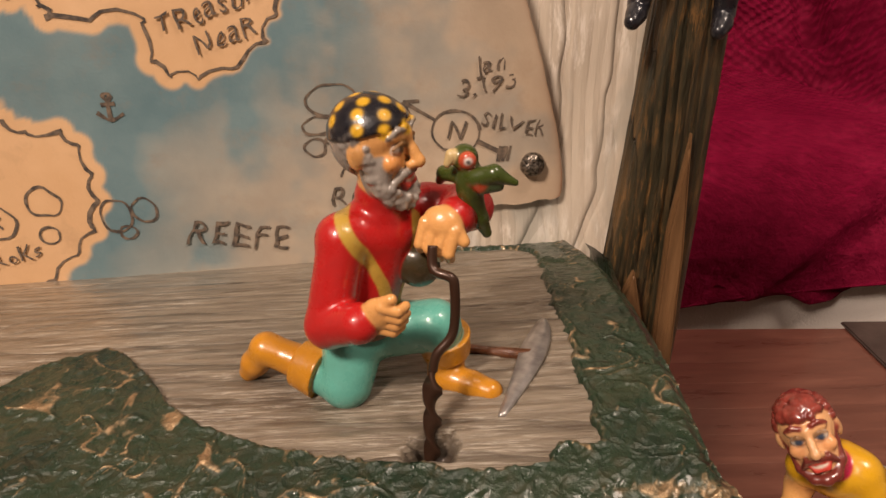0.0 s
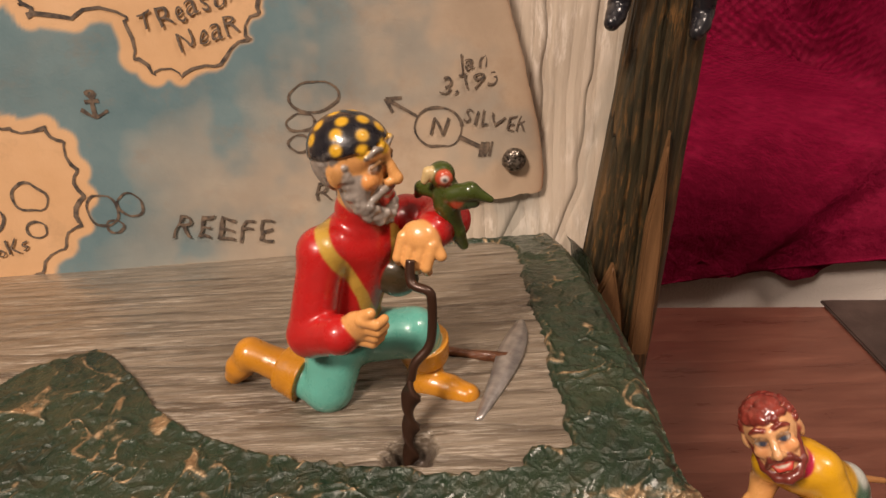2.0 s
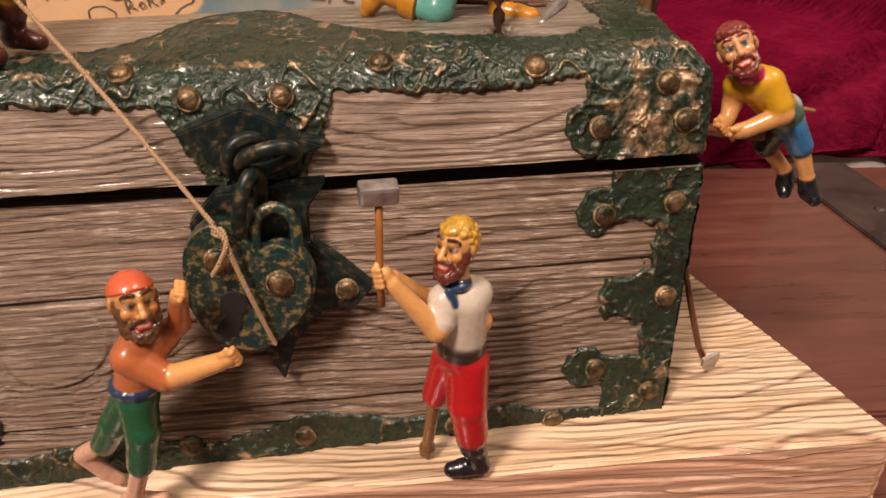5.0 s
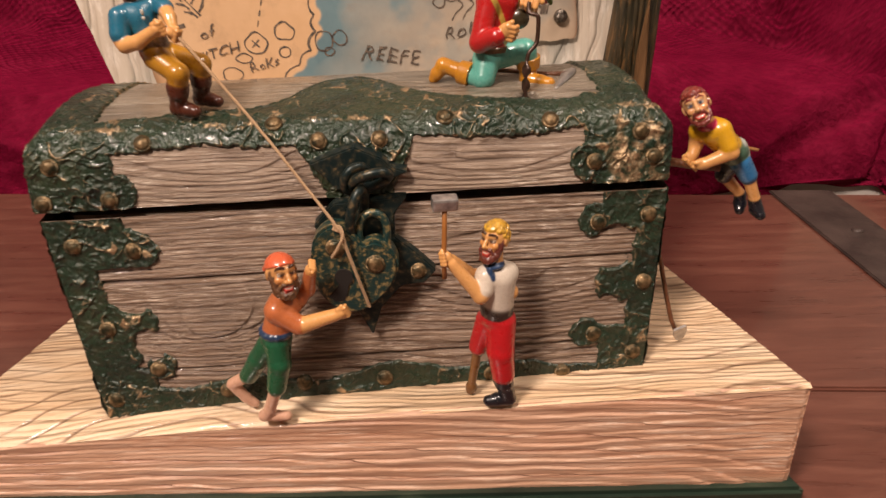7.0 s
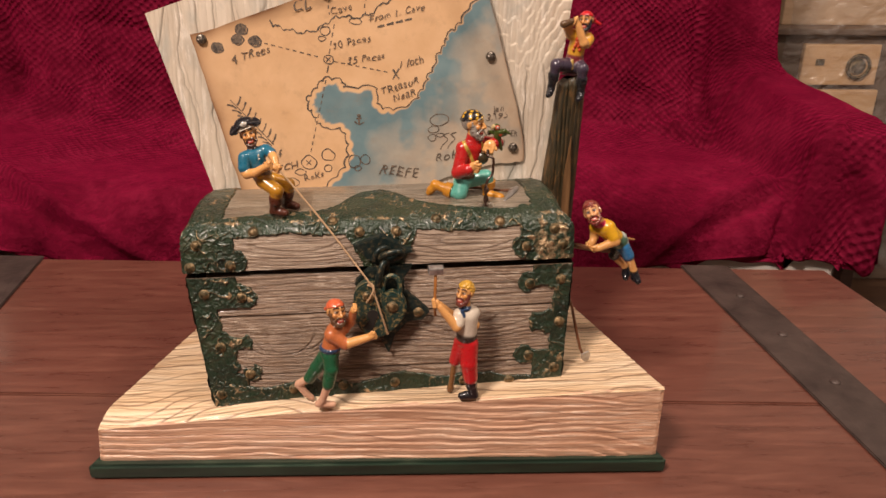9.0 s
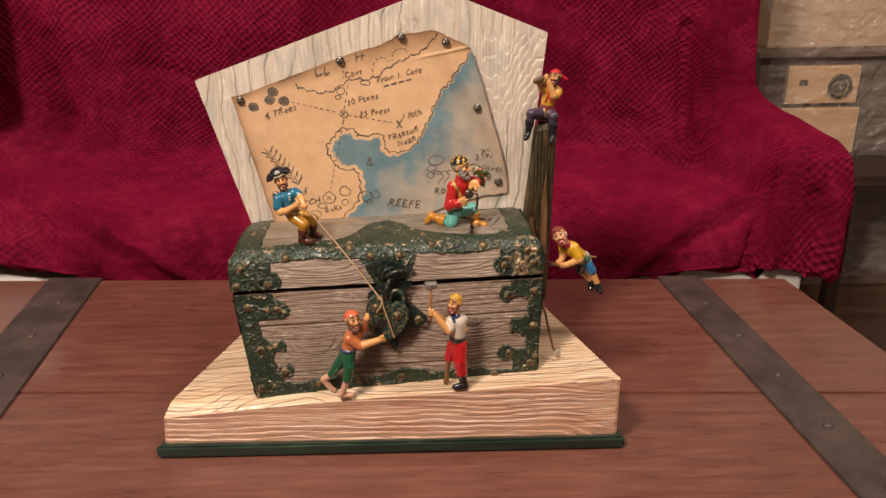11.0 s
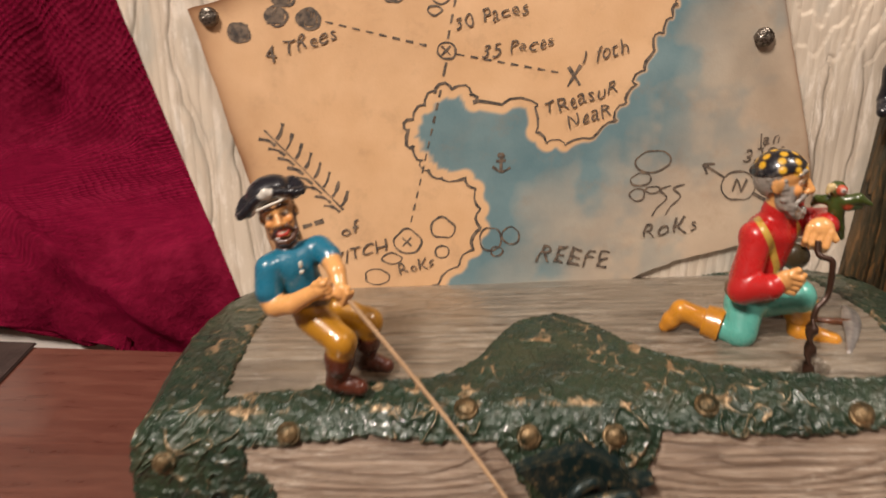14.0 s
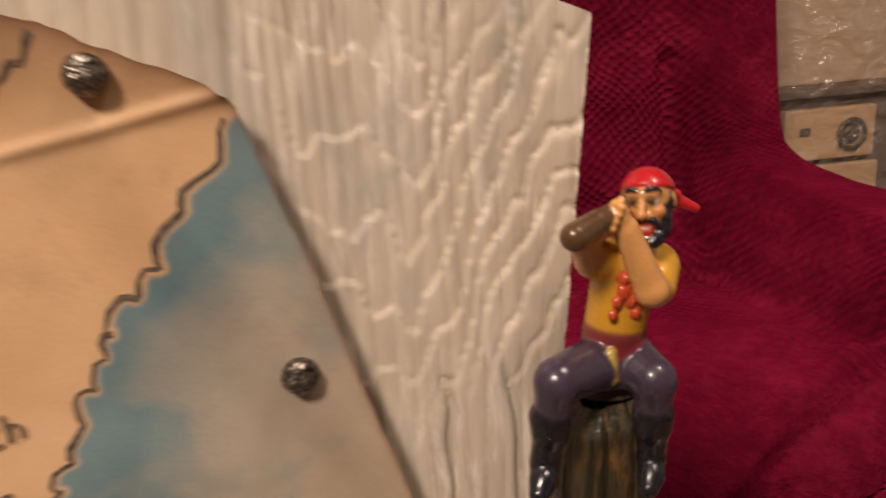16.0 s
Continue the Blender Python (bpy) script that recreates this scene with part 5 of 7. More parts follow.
def letter(text, x, z, size, turn=0.0, width=1.0):
    cu = bpy.data.curves.new("lettering", "FONT")
    cu.body, cu.size, cu.align_x, cu.align_y = text, size, "CENTER", "CENTER"
    cu.extrude, cu.offset, cu.shear, cu.space_character = 0.00012, -0.00006, 0.22, 1.12
    ob = new("lettering_curve", cu)
    me = bpy.data.meshes.new_from_object(ob)
    bpy.data.objects.remove(ob)
    bm = bmesh.new()
    bm.from_mesh(me)
    bmesh.ops.subdivide_edges(bm, edges=[e for e in bm.edges if e.calc_length() > 0.002], cuts=2)
    bm.to_mesh(me)
    bm.free()
    for vert in me.vertices:  # an unsteady hand
        w = noise.noise_vector(Vector((vert.co.x * 170 + x * 900, vert.co.y * 170, z * 700)))
        vert.co.x += 0.0015 * w.x
        vert.co.y += 0.0017 * w.y
    me.materials.append(INK)
    ob = new("lettering", me)
    ob.parent = map_thing
    y = float(map_y(np.array(x), np.array(z))) - 0.0006
    ob.matrix_local = Matrix.Translation((x - MAP_AT[0], y - MAP_AT[1], z - MAP_AT[2])) @ pose(0, 0, 0, 90 - 4.4, 0, 3.8) @ pose(0, 0, 0, 0, 0, turn) @ Matrix.Diagonal((width, 1, 1, 1))
    return ob


for text, x, z, size, turn in (("4", -0.1270, 0.2878, 0.0105, 10), ("TRees", -0.1090, 0.2930, 0.0090, 14), ("30 Paces", -0.0275, 0.3020, 0.0085, 14), ("35 Paces", -0.0153, 0.2880, 0.0085, 10), ("1 foth", 0.0235, 0.2845, 0.0085, 14),
                               ("TReasuR", 0.0135, 0.2645, 0.0088, 17), ("NeaR", 0.0173, 0.2560, 0.0088, 17), ("RoKs", 0.0589, 0.2010, 0.0112, 8), ("REEFE", 0.0118, 0.1872, 0.0128, -8), ("RoKs", -0.0648, 0.1845, 0.0080, 14),
                               ("of", -0.0971, 0.2040, 0.0095, 18), ("WITCH", -0.0940, 0.1915, 0.0090, 14), ("N", 0.0903, 0.2212, 0.0095, 0), ("Jan", 0.1025, 0.2432, 0.0078, 6), ("3,193", 0.1008, 0.2362, 0.0080, 4), ("CL", -0.0682, 0.3319, 0.0125, 16), ("FF", -0.0280, 0.3450, 0.0110, 14), ("Cave", -0.0354, 0.3290, 0.0085, 12), ("From 1. Cave", 0.0120, 0.3258, 0.0078, 12), ("SILVER", 0.1100, 0.2225, 0.0072, -12)):
    letter(text, x, z, size, turn)


def bars(cx, cz, length, turn, n):
    """Unreadable handwriting, as short plain bars."""
    c, s_ = math.cos(radians(turn)), math.sin(radians(turn))
    out = []
    for i in range(n):
        a = -length / 2 + length * i / n
        b = a + length / n * 0.78
        out.append(np.linspace((cx + a * c, cz + a * s_), (cx + b * c, cz + b * s_), 6))
    return out


ink(bars(0.0110, 0.3180, 0.032, 13, 4) + bars(-0.1130, 0.2075, 0.012, 16, 2), 0.0019, "handwriting")

nails = ((-0.1525, 0.3049), (-0.0478, 0.3425), (0.0161, 0.3645), (0.0613, 0.3585), (0.0938, 0.2902), (0.1171, 0.2080), (-0.1244, 0.2024))
first = None
for x, z in nails:
    pl = Vector((x, float(map_y(np.array(x), np.array(z))) - 0.0006, z))
    m = SETTLE @ facing(pl, (-0.06, -1, 0.1))
    if first is None:
        bm = dome(0.0042, 0.0036, 14, 4)
        for vert in bm.verts:
            vert.co += 0.0005 * noise.noise_vector(vert.co * 900)
        first = tagged(part("nail", bm, NAIL_METAL, smooth=True), "hammered grey metal nail holding the map", "nail", "nails round the map")
        first.matrix_world = m
    else:
        copy_thing(first, m)

# ---- figurines ----
class Sculpt:
    """Clay modelling: soft unions of balls and rods, in millimetres."""

    def __init__(self):
        self.prims, self.stripes = [], []

    def add(self, fn, lo, hi, colour, k, bias=0.0):
        self.prims.append((fn, np.array(lo, float), np.array(hi, float), colour, k, bias))

    def ball(self, c, r, colour, k=0.8, turn=None, bias=0.0, cut=None):
        c = np.array(c, float)
        r = np.array((r, r, r) if np.isscalar(r) else r, float)
        m = np.eye(3) if turn is None else np.array(turn)

        def fn(p):
            q = (p - c) @ m
            a = np.linalg.norm(q / r, axis=-1)
            b = np.linalg.norm(q / (r * r), axis=-1)
            d = a * (a - 1) / np.maximum(b, 1e-6)
            if cut is not None:
                n, o = cut
                d = np.maximum(d, (q @ np.array(n)) - o)
            return d
        R = r.max() + 1
        self.add(fn, c - R, c + R, colour, k, bias)

    def rod(self, a, b, ra, rb, colour, k=0.8, bias=0.0):
        a, b = np.array(a, float), np.array(b, float)

        def fn(p):
            ab = b - a
            t = np.clip(((p - a) @ ab) / max(ab @ ab, 1e-9), 0, 1)
            return np.linalg.norm(p - a - t[..., None] * ab, axis=-1) - (ra + (rb - ra) * t)
        R = max(ra, rb) + 1
        self.add(fn, np.minimum(a, b) - R, np.maximum(a, b) + R, colour, k, bias)

    def chain(self, pts, radii, colour, k=0.8, bias=0.0):
        for i in range(len(pts) - 1):
            self.rod(pts[i], pts[i + 1], radii[i], radii[i + 1], colour, k, bias)

    def cone(self, a, b, ra, rb, colour, k=0.2, bias=0.0):
        """A rod with flat ends."""
        a, b = np.array(a, float), np.array(b, float)
        n = np.linalg.norm(b - a)
        ax = (b - a) / n

        def fn(p):
            h = (p - a) @ ax
            side = np.linalg.norm(p - a - h[..., None] * ax, axis=-1) - (ra + (rb - ra) * np.clip(h / n, 0, 1))
            return np.maximum(side, np.maximum(-h, h - n))
        R = max(ra, rb) + 1
        self.add(fn, np.minimum(a, b) - R, np.maximum(a, b) + R, colour, k, bias)

    def stripe(self, line, width, front, colour, over):
        """Painted band along a line on the front side, over one colour."""
        self.stripes.append((line, width, front, colour, over))

    def mesh(self, name, at, step=0.6):
        lo = np.min([p[1] for p in self.prims], 0) - 2
        hi = np.max([p[2] for p in self.prims], 0) + 2
        n = np.ceil((hi - lo) / step).astype(int) + 1
        D = np.full(n, 4.0)
        for fn, a, b, _, k, _b in self.prims:
            i0 = np.maximum(((a - 2.5 - lo) / step).astype(int), 0)
            i1 = np.minimum(((b + 2.5 - lo) / step).astype(int) + 2, n)
            axes = [lo[d_] + step * np.arange(i0[d_], i1[d_]) for d_ in range(3)]
            p = np.stack(np.meshgrid(*axes, indexing="ij"), -1)
            d_new = fn(p)
            sl = tuple(slice(i0[d_], i1[d_]) for d_ in range(3))
            old = D[sl]
            hmix = np.maximum(k - np.abs(old - d_new), 0) / k
            D[sl] = np.minimum(old, d_new) - hmix * hmix * k * 0.25
        sign = D < 0
        # one vertex in each cell that the surface crosses
        corner = [sign[i:n[0] - 1 + i, j:n[1] - 1 + j, l:n[2] - 1 + l] for i in (0, 1) for j in (0, 1) for l in (0, 1)]
        count = sum(c_.astype(np.int8) for c_ in corner)
        cells = np.argwhere((count > 0) & (count < 8))
        index = np.full(n - 1, -1)
        index[tuple(cells.T)] = np.arange(len(cells))
        acc, wsum = np.zeros((len(cells), 3)), np.zeros(len(cells))
        for axis in range(3):
            for o1 in (0, 1):
                for o2 in (0, 1):
                    off = np.zeros(3, int)
                    others = [x_ for x_ in range(3) if x_ != axis]
                    off[others[0]], off[others[1]] = o1, o2
                    p0 = cells + off
                    p1 = p0.copy()
                    p1[:, axis] += 1
                    d0, d1 = D[tuple(p0.T)], D[tuple(p1.T)]
                    cross = (d0 < 0) != (d1 < 0)
                    t = np.where(cross, d0 / np.where(cross, d0 - d1, 1), 0)
                    pt = p0 + (p1 - p0) * t[:, None]
                    acc += np.where(cross[:, None], pt, 0)
                    wsum += cross
        verts = lo + step * acc / wsum[:, None]
        quads = []
        for axis in range(3):
            o = [x_ for x_ in range(3) if x_ != axis]
            sl0 = [slice(None)] * 3
            sl1 = [slice(None)] * 3
            sl0[axis], sl1[axis] = slice(0, -1), slice(1, None)
            flip = sign[tuple(sl0)] != sign[tuple(sl1)]
            e = np.argwhere(flip)
            e = e[(e[:, o[0]] > 0) & (e[:, o[1]] > 0) & (e[:, o[0]] < n[o[0]] - 1) & (e[:, o[1]] < n[o[1]] - 1)]
            ids = []
            for a_, b_ in ((0, 0), (1, 0), (1, 1), (0, 1)):
                cc = e.copy()
                cc[:, o[0]] -= a_
                cc[:, o[1]] -= b_
                ids.append(index[tuple(cc.T)])
            q = np.stack(ids, -1)
            inside_first = sign[tuple(e.T)]
            turned = inside_first if axis != 1 else ~inside_first
            q = np.where(turned[:, None], q, q[:, ::-1])
            quads.append(q)
        quads = np.concatenate(quads)
        quads = quads[(quads >= 0).all(1)]
        # each spot takes the paint of the piece that is nearest there
        best = np.full(len(verts), 99.0)
        dist = np.full((len(self.prims), len(verts)), 9.0, np.float32)
        for i, (fn, a, b, _, k, bias) in enumerate(self.prims):
            near = ((verts > a - 1.5) & (verts < b + 1.5)).all(1)
            dist[i, near] = fn(verts[near]) - bias
        w = np.exp(-(dist - dist.min(0)) / 0.10)
        w /= w.sum(0)
        cols = np.array([p_[3] for p_ in self.prims])
        paint = w.T @ cols
        for line, width, front, colour, over in self.stripes:
            d_ = line_distance(verts[:, 0], verts[:, 2], np.array(line))
            m_ = smooth01(-d_, -width - 0.2, -width + 0.2) * (verts[:, 1] < front) * (np.abs(paint - np.array(over)).sum(1) < 0.12)
            paint = paint * (1 - m_[:, None]) + np.array(colour) * m_[:, None]
        verts = (verts - np.array(at) * 1000) * 0.001
        me = quad_mesh(name, verts, quads, {"paint": np.c_[paint, np.ones(len(paint))]})
        return me


PAINT = material("glossy_hobby_paint", (0.5, 0.3, 0.2), 0.3, coat=0.45)
_n = Nodes(PAINT)
_f = _n.noise(_n.coords(), 300, 4, 0.6)
_e = _n.noise(_n.coords(), 90, 3)
_c = _n.attr("paint", "Color")
_c = _n.mix(_n.grey(_f, 0.5, 0.8, 0.0, 0.28), _c, _n.mix(1.0, _c, (0.55, 0.42, 0.35), "MULTIPLY"))
_c = _n.mix(_n.grey(_e, 0.5, 0.8, 0.0, 0.25), _c, _n.mix(1.0, _c, (0.7, 0.6, 0.5), "MULTIPLY"))
_n.set("Base Color", _c)
_n.set("Roughness", _n.grey(_f, 0.3, 0.7, 0.2, 0.42))
_n.bump(_n.maths("ADD", _f, _e), 0.00018)

SKIN, SKIN2, PINK = (0.66, 0.33, 0.11), (0.60, 0.29, 0.10), (0.62, 0.36, 0.24)
RED, TURQ, OCHRE = (0.42, 0.012, 0.012), (0.11, 0.38, 0.31), (0.50, 0.21, 0.015)
YELL, BLACK, WHITE = (0.62, 0.33, 0.015), (0.008, 0.008, 0.012), (0.66, 0.60, 0.50)
GREYH, AUBURN, BROWNH = (0.26, 0.23, 0.20), (0.20, 0.035, 0.025), (0.07, 0.028, 0.014)
LIP = (0.50, 0.045, 0.03)


def rot(yaw=0.0, tip=0.0, roll=0.0):
    """Columns: right, back and up of a head whose face looks along -y before turning."""
    return np.array(Euler((radians(tip), radians(roll), radians(yaw))).to_matrix())


def head(S, c, size, R, skin=SKIN, beard=None, hair=None, brow=None, seed=1, curly=False, beard_full=True, iris=(0.05, 0.025, 0.015)):
    c = np.array(c, float)

    def w(x, y, z):
        return c + size * (R @ np.array((x, y, z)))

    def ball(p, r, col, k=0.6, bias=0.0):
        r = np.array((r, r, r) if np.isscalar(r) else r) * size
        S.ball(w(*p), r, col, k * size, R, bias)

    def rods(pts, radii, col, k=0.5, bias=0.0):
        S.chain([w(*q) for q in pts], [v * size for v in radii], col, k * size, bias)

    rnd = random.Random(seed)
    shade, blush = tuple(v * 0.35 for v in skin), (skin[0] * 0.98, skin[1] * 0.86, skin[2] * 0.78)
    ball((0, 0.8, 2.2), (6.7, 7.5, 6.9), skin)
    ball((0, -1.6, -4.2), (5.3, 5.4, 6.6), skin, 2.0)
    rods([(-4.0, -5.2, 3.4), (0, -6.3, 3.3), (4.0, -5.2, 3.4)], [0.9, 0.9, 0.9], skin, 1.2)
    rods([(0, -6.3, 3.0), (0, -7.7, 0.2), (0, -9.0, -1.9)], [0.8, 0.95, 1.35], skin, 0.8)
    for s_ in (-1, 1):
        ball((3.7 * s_, -4.9, -1.7), (2.0, 1.7, 1.8), blush, 1.2)
        ball((6.9 * s_, 0.6, -0.1), (0.9, 1.9, 2.8), skin, 0.6)
        ball((7.5 * s_, 0.0, -0.1), (0.5, 1.1, 1.7), tuple(v * 0.7 for v in skin), 0.3, 0.05)
        ball((1.2 * s_, -7.9, -2.4), (0.85, 1.0, 0.8), skin, 0.5)
        ball((2.75 * s_, -5.75, 1.1), (1.75, 0.9, 1.0), (0.58, 0.50, 0.42), 0.25, 0.15)
        ball((2.60 * s_, -6.55, 1.1), (0.78, 0.38, 0.80), iris, 0.15, 0.30)
        rods([(1.0 * s_, -6.75, 1.5), (2.7 * s_, -6.75, 2.25), (4.5 * s_, -5.7, 1.4)], [0.30, 0.36, 0.30], shade, 0.2, 0.15)
        rods([(1.3 * s_, -6.6, 0.6), (2.8 * s_, -6.4, 0.1), (4.3 * s_, -5.6, 0.7)], [0.22, 0.26, 0.22], blush, 0.2, 0.10)
        rods([(1.5 * s_, -6.7, 4.5), (3.2 * s_, -6.3, 4.9), (5.0 * s_, -5.0, 3.7)], [0.50, 0.58, 0.42], brow or shade, 0.4, 0.15)
    ball((0, -6.9, -5.7), (2.0, 0.9, 0.9), (0.66, 0.58, 0.48), 0.2, 0.25)
    rods([(-2.7, -6.2, -5.0), (-1.0, -7.4, -4.75), (1.0, -7.4, -4.75), (2.7, -6.2, -5.0)], [0.40, 0.50, 0.50, 0.40], LIP, 0.25, 0.25)
    rods([(-2.7, -6.2, -5.1), (-1.4, -7.2, -6.7), (1.4, -7.2, -6.7), (2.7, -6.2, -5.1)], [0.45, 0.75, 0.75, 0.45], LIP, 0.25, 0.25)
    if beard:
        light = tuple(min(1, v * 1.25) for v in beard)
        for s_ in (-1, 1):
            rods([(0.2 * s_, -7.9, -3.7), (2.5 * s_, -7.1, -3.9), (4.0 * s_, -5.5, -6.0)], [0.75, 0.85, 0.7], beard, 0.3, 0.12)
            rods([(6.1 * s_, -1.0, 1.2), (5.5 * s_, -1.9, -3.0), (4.9 * s_, -3.6, -7.0), (2.6 * s_, -5.7, -9.6), (0, -6.3, -10.2)], [v * (1.0 if beard_full else 0.68) for v in (0.7, 1.1, 1.7, 1.9, 2.1)], beard, 0.6, 0.12)
        if beard_full:
            for s_ in (-1, 1):
                ball((4.7 * s_, -2.2, -4.2), (1.5, 3.0, 4.6), beard, 0.6, 0.12)
            ball((0, -4.6, -9.4), (4.2, 3.0, 2.8), beard, 0.8, 0.12)
            for i in range(210):
                t_, s_ = rnd.uniform(0, 1), rnd.choice((-1, 1))
                x_, y_, z_ = (np.interp(t_, (0, 0.25, 0.5, 0.8, 1), v) for v in ((6.5, 6.0, 5.8, 3.2, 0.2), (-0.6, -1.6, -3.8, -6.6, -7.6), (1.0, -3.0, -7.0, -9.8, -10.4)))
                ball((x_ * s_ + rnd.uniform(-0.5, 0.5), y_ + rnd.uniform(-0.9, 0.6), z_ + rnd.uniform(-1.5, 1.6)), rnd.uniform(0.45, 0.80), rnd.choice((beard, light, tuple(v * 0.7 for v in beard))), 0.35, 0.12)
    if hair:
        if not curly:
            S.ball(w(0, 1.4, 0.6), np.array((7.0, 7.6, 7.4)) * size, hair, 0.4, R, 0.1, ((0, -1, 0), -1.2 * size))
        for i in range(260 if curly else 190):
            a, e = rnd.uniform(-1.75, 1.75) if not curly else rnd.uniform(-3.1, 3.1), rnd.uniform(-0.75, 0.25) if not curly else rnd.uniform(0.52, 1.5)
            if curly and abs(a) > 1.3:
                e = rnd.uniform(-0.3, 1.5)
            y, x = math.cos(a) * math.cos(e), math.sin(a) * math.cos(e)
            if curly:
                y = -y
            tone = rnd.uniform(0.6, 1.4)
            ball((6.8 * x, 0.8 + 7.6 * y, 2.2 + 7.8 * math.sin(e)), rnd.uniform(0.75, 1.25) if curly else rnd.uniform(0.5, 0.85), tuple(v * tone for v in hair), 0.3, 0.1)
    return w


def bandana(S, c, size, R, colour, dots=None, knot=(0.0, 8.6, 1.5), low=2.6, seed=2):
    c = np.array(c, float)
    centre = c + size * (R @ np.array((0, 0.9, 2.0)))
    n = np.array((0, -0.34, -1.0))
    n /= np.linalg.norm(n)
    r = np.array((7.6, 8.6, 7.7)) * size
    S.ball(centre, r, colour, 0.4, R, 0.15, (n, -low * size + 1.4 * size))
    S.ball(c + size * (R @ np.array(knot)), 1.7 * size, colour, 0.8, None, 0.1)
    if dots:
        rnd = random.Random(seed)
        for e, cnt in ((0.42, 9), (0.80, 7), (1.2, 4)):
            for i in range(cnt):
                a = 2 * math.pi * (i + 0.5 * (cnt % 2)) / cnt + rnd.uniform(-0.12, 0.12)
                q = np.array((math.cos(a) * math.cos(e), math.sin(a) * math.cos(e), math.sin(e)))
                S.ball(centre + R @ (q * (r - 0.86 * size)), 0.98 * size, dots, 0.1, None, 0.6)


def fist(S, c, reach, up, colour, size=1.0):
    """A closed hand: palm, four fingers along reach, thumb."""
    c, f, u_ = np.array(c, float), np.array(reach, float), np.array(up, float)
    f /= np.linalg.norm(f)
    u_ = u_ - f * (u_ @ f)
    u_ /= np.linalg.norm(u_)
    side = np.cross(f, u_)
    S.ball(c, 3.3 * size, colour, 1.2)
    for i in range(4):
        b = c + u_ * (2.9 - 1.95 * i) * size + side * 0.6 * size
        S.rod(b - f * 0.5, b + f * 3.3 * size, 1.35 * size, 1.2 * size, colour, 0.35)
        S.rod(b + f * 3.3 * size, b + f * 3.6 * size - side * 2.2 * size, 1.2 * size, 1.1 * size, colour, 0.35)
    S.rod(c + u_ * 2.4 * size, c + u_ * 4.4 * size + f * 2.2 * size, 1.4 * size, 1.15 * size, colour, 0.5)


def hand(S, c, reach, up, colour, size=1.0, length=5.0, thumb=1):
    """A loosely closed hand: four long fingers side by side."""
    c, f, u_ = np.array(c, float), np.array(reach, float), np.array(up, float)
    f /= np.linalg.norm(f)
    u_ = u_ - f * (u_ @ f)
    u_ /= np.linalg.norm(u_)
    side = np.cross(f, u_)
    m = np.stack([f, u_, side], 1)
    S.ball(c, (3.0 * size, 3.5 * size, 2.2 * size), colour, 0.8, m)
    for i in range(4):
        b = c + u_ * (2.75 - 1.83 * i) * size + f * 0.6 * size + side * 0.7 * size
        tip = b + f * (length - 0.5 * abs(i - 1.2)) * size * 0.62
        S.rod(b, tip, 1.15 * size, 1.0 * size, colour, 0.2)
        S.rod(tip, tip + (f * 0.5 - side * 0.9) * 2.0 * size, 1.0 * size, 0.9 * size, colour, 0.2)
    S.rod(c + u_ * 2.4 * size * thumb, c + (u_ * 4.6 * thumb + f * 2.0) * size, 1.35 * size, 1.05 * size, colour, 0.4)


def figurine(S, label, at, step=0.6, name="figurine", category="figurine", group="pirate figurines"):
    ob = part_mesh(name, S.mesh(name, at, step), PAINT)
    ob.matrix_world = SETTLE @ Matrix.Translation(at)
    return tagged(ob, label, category, group)


def metres(*pts):
    return [tuple(v * 0.001 for v in p) for p in pts]


# kneeling figure on the lid
S = Sculpt()
S.rod((67.2, 95.5, 222), (71.5, 97.5, 238), 8.0, 8.6, RED, 2)
S.rod((64.5, 91, 240.2), (82, 103, 241), 5.6, 5.2, RED, 3)
S.chain([(64.6, 89.8, 240.6), (60.8, 84.8, 222.8), (68.0, 79, 227)], [5.0, 5.0, 4.4], RED, 1.2)
S.chain([(82.5, 103, 241), (91.6, 101, 241.5), (88.4, 93.5, 243.5)], [5.2, 4.9, 4.3], RED, 1.2)
S.rod((73, 97, 240), (73, 97, 248), 4.0, 3.8, SKIN, 0.8)
S.ball((66.5, 94.5, 213.5), (8.2, 7.8, 6.0), TURQ, 1.2)
S.chain([(64.5, 92, 212), (62.8, 87.2, 204.8)], [6.9, 5.8], TURQ, 1.5)
S.rod((62.0, 87.6, 204.4), (55.5, 91.5, 205.0), 5.2, 4.4, TURQ, 0.8)
S.chain([(69, 96.5, 213), (83.0, 92.5, 216.5), (85.2, 94, 210)], [7.0, 5.7, 5.0], TURQ, 1.5)
S.cone((57.2, 90.6, 205.2), (51.6, 93.4, 206.2), 6.4, 5.7, OCHRE, 0.2)
S.chain([(52, 93.2, 206.2), (45.8, 95.0, 208.2), (43.5, 95.7, 208.8)], [4.2, 3.7, 3.9], OCHRE, 0.5)
S.chain([(43.8, 95.7, 208.5), (40.2, 96, 204.5), (38.6, 96.2, 202)], [3.8, 3.2, 2.5], OCHRE, 1.0)
S.cone((84.8, 93.8, 213.0), (85.6, 94.3, 207.4), 6.4, 5.6, OCHRE, 0.2)
S.chain([(85.4, 94, 206), (85.0, 92, 202.6)], [4.5, 4.1], OCHRE, 0.6)
S.chain([(85.2, 91.4, 202.5), (91, 88.5, 202.3), (95.2, 86.6, 201.8)], [3.7, 3.2, 2.9], OCHRE, 1.0)
STRAP = (0.46, 0.29, 0.05)
S.stripe([(64.6, 246.5), (69.0, 238.5), (72.4, 230), (74.6, 218)], 1.25, 96, STRAP, RED)
S.stripe([(80.2, 246.5), (80.4, 239), (78.4, 230), (74.8, 218)], 1.25, 96, STRAP, RED)
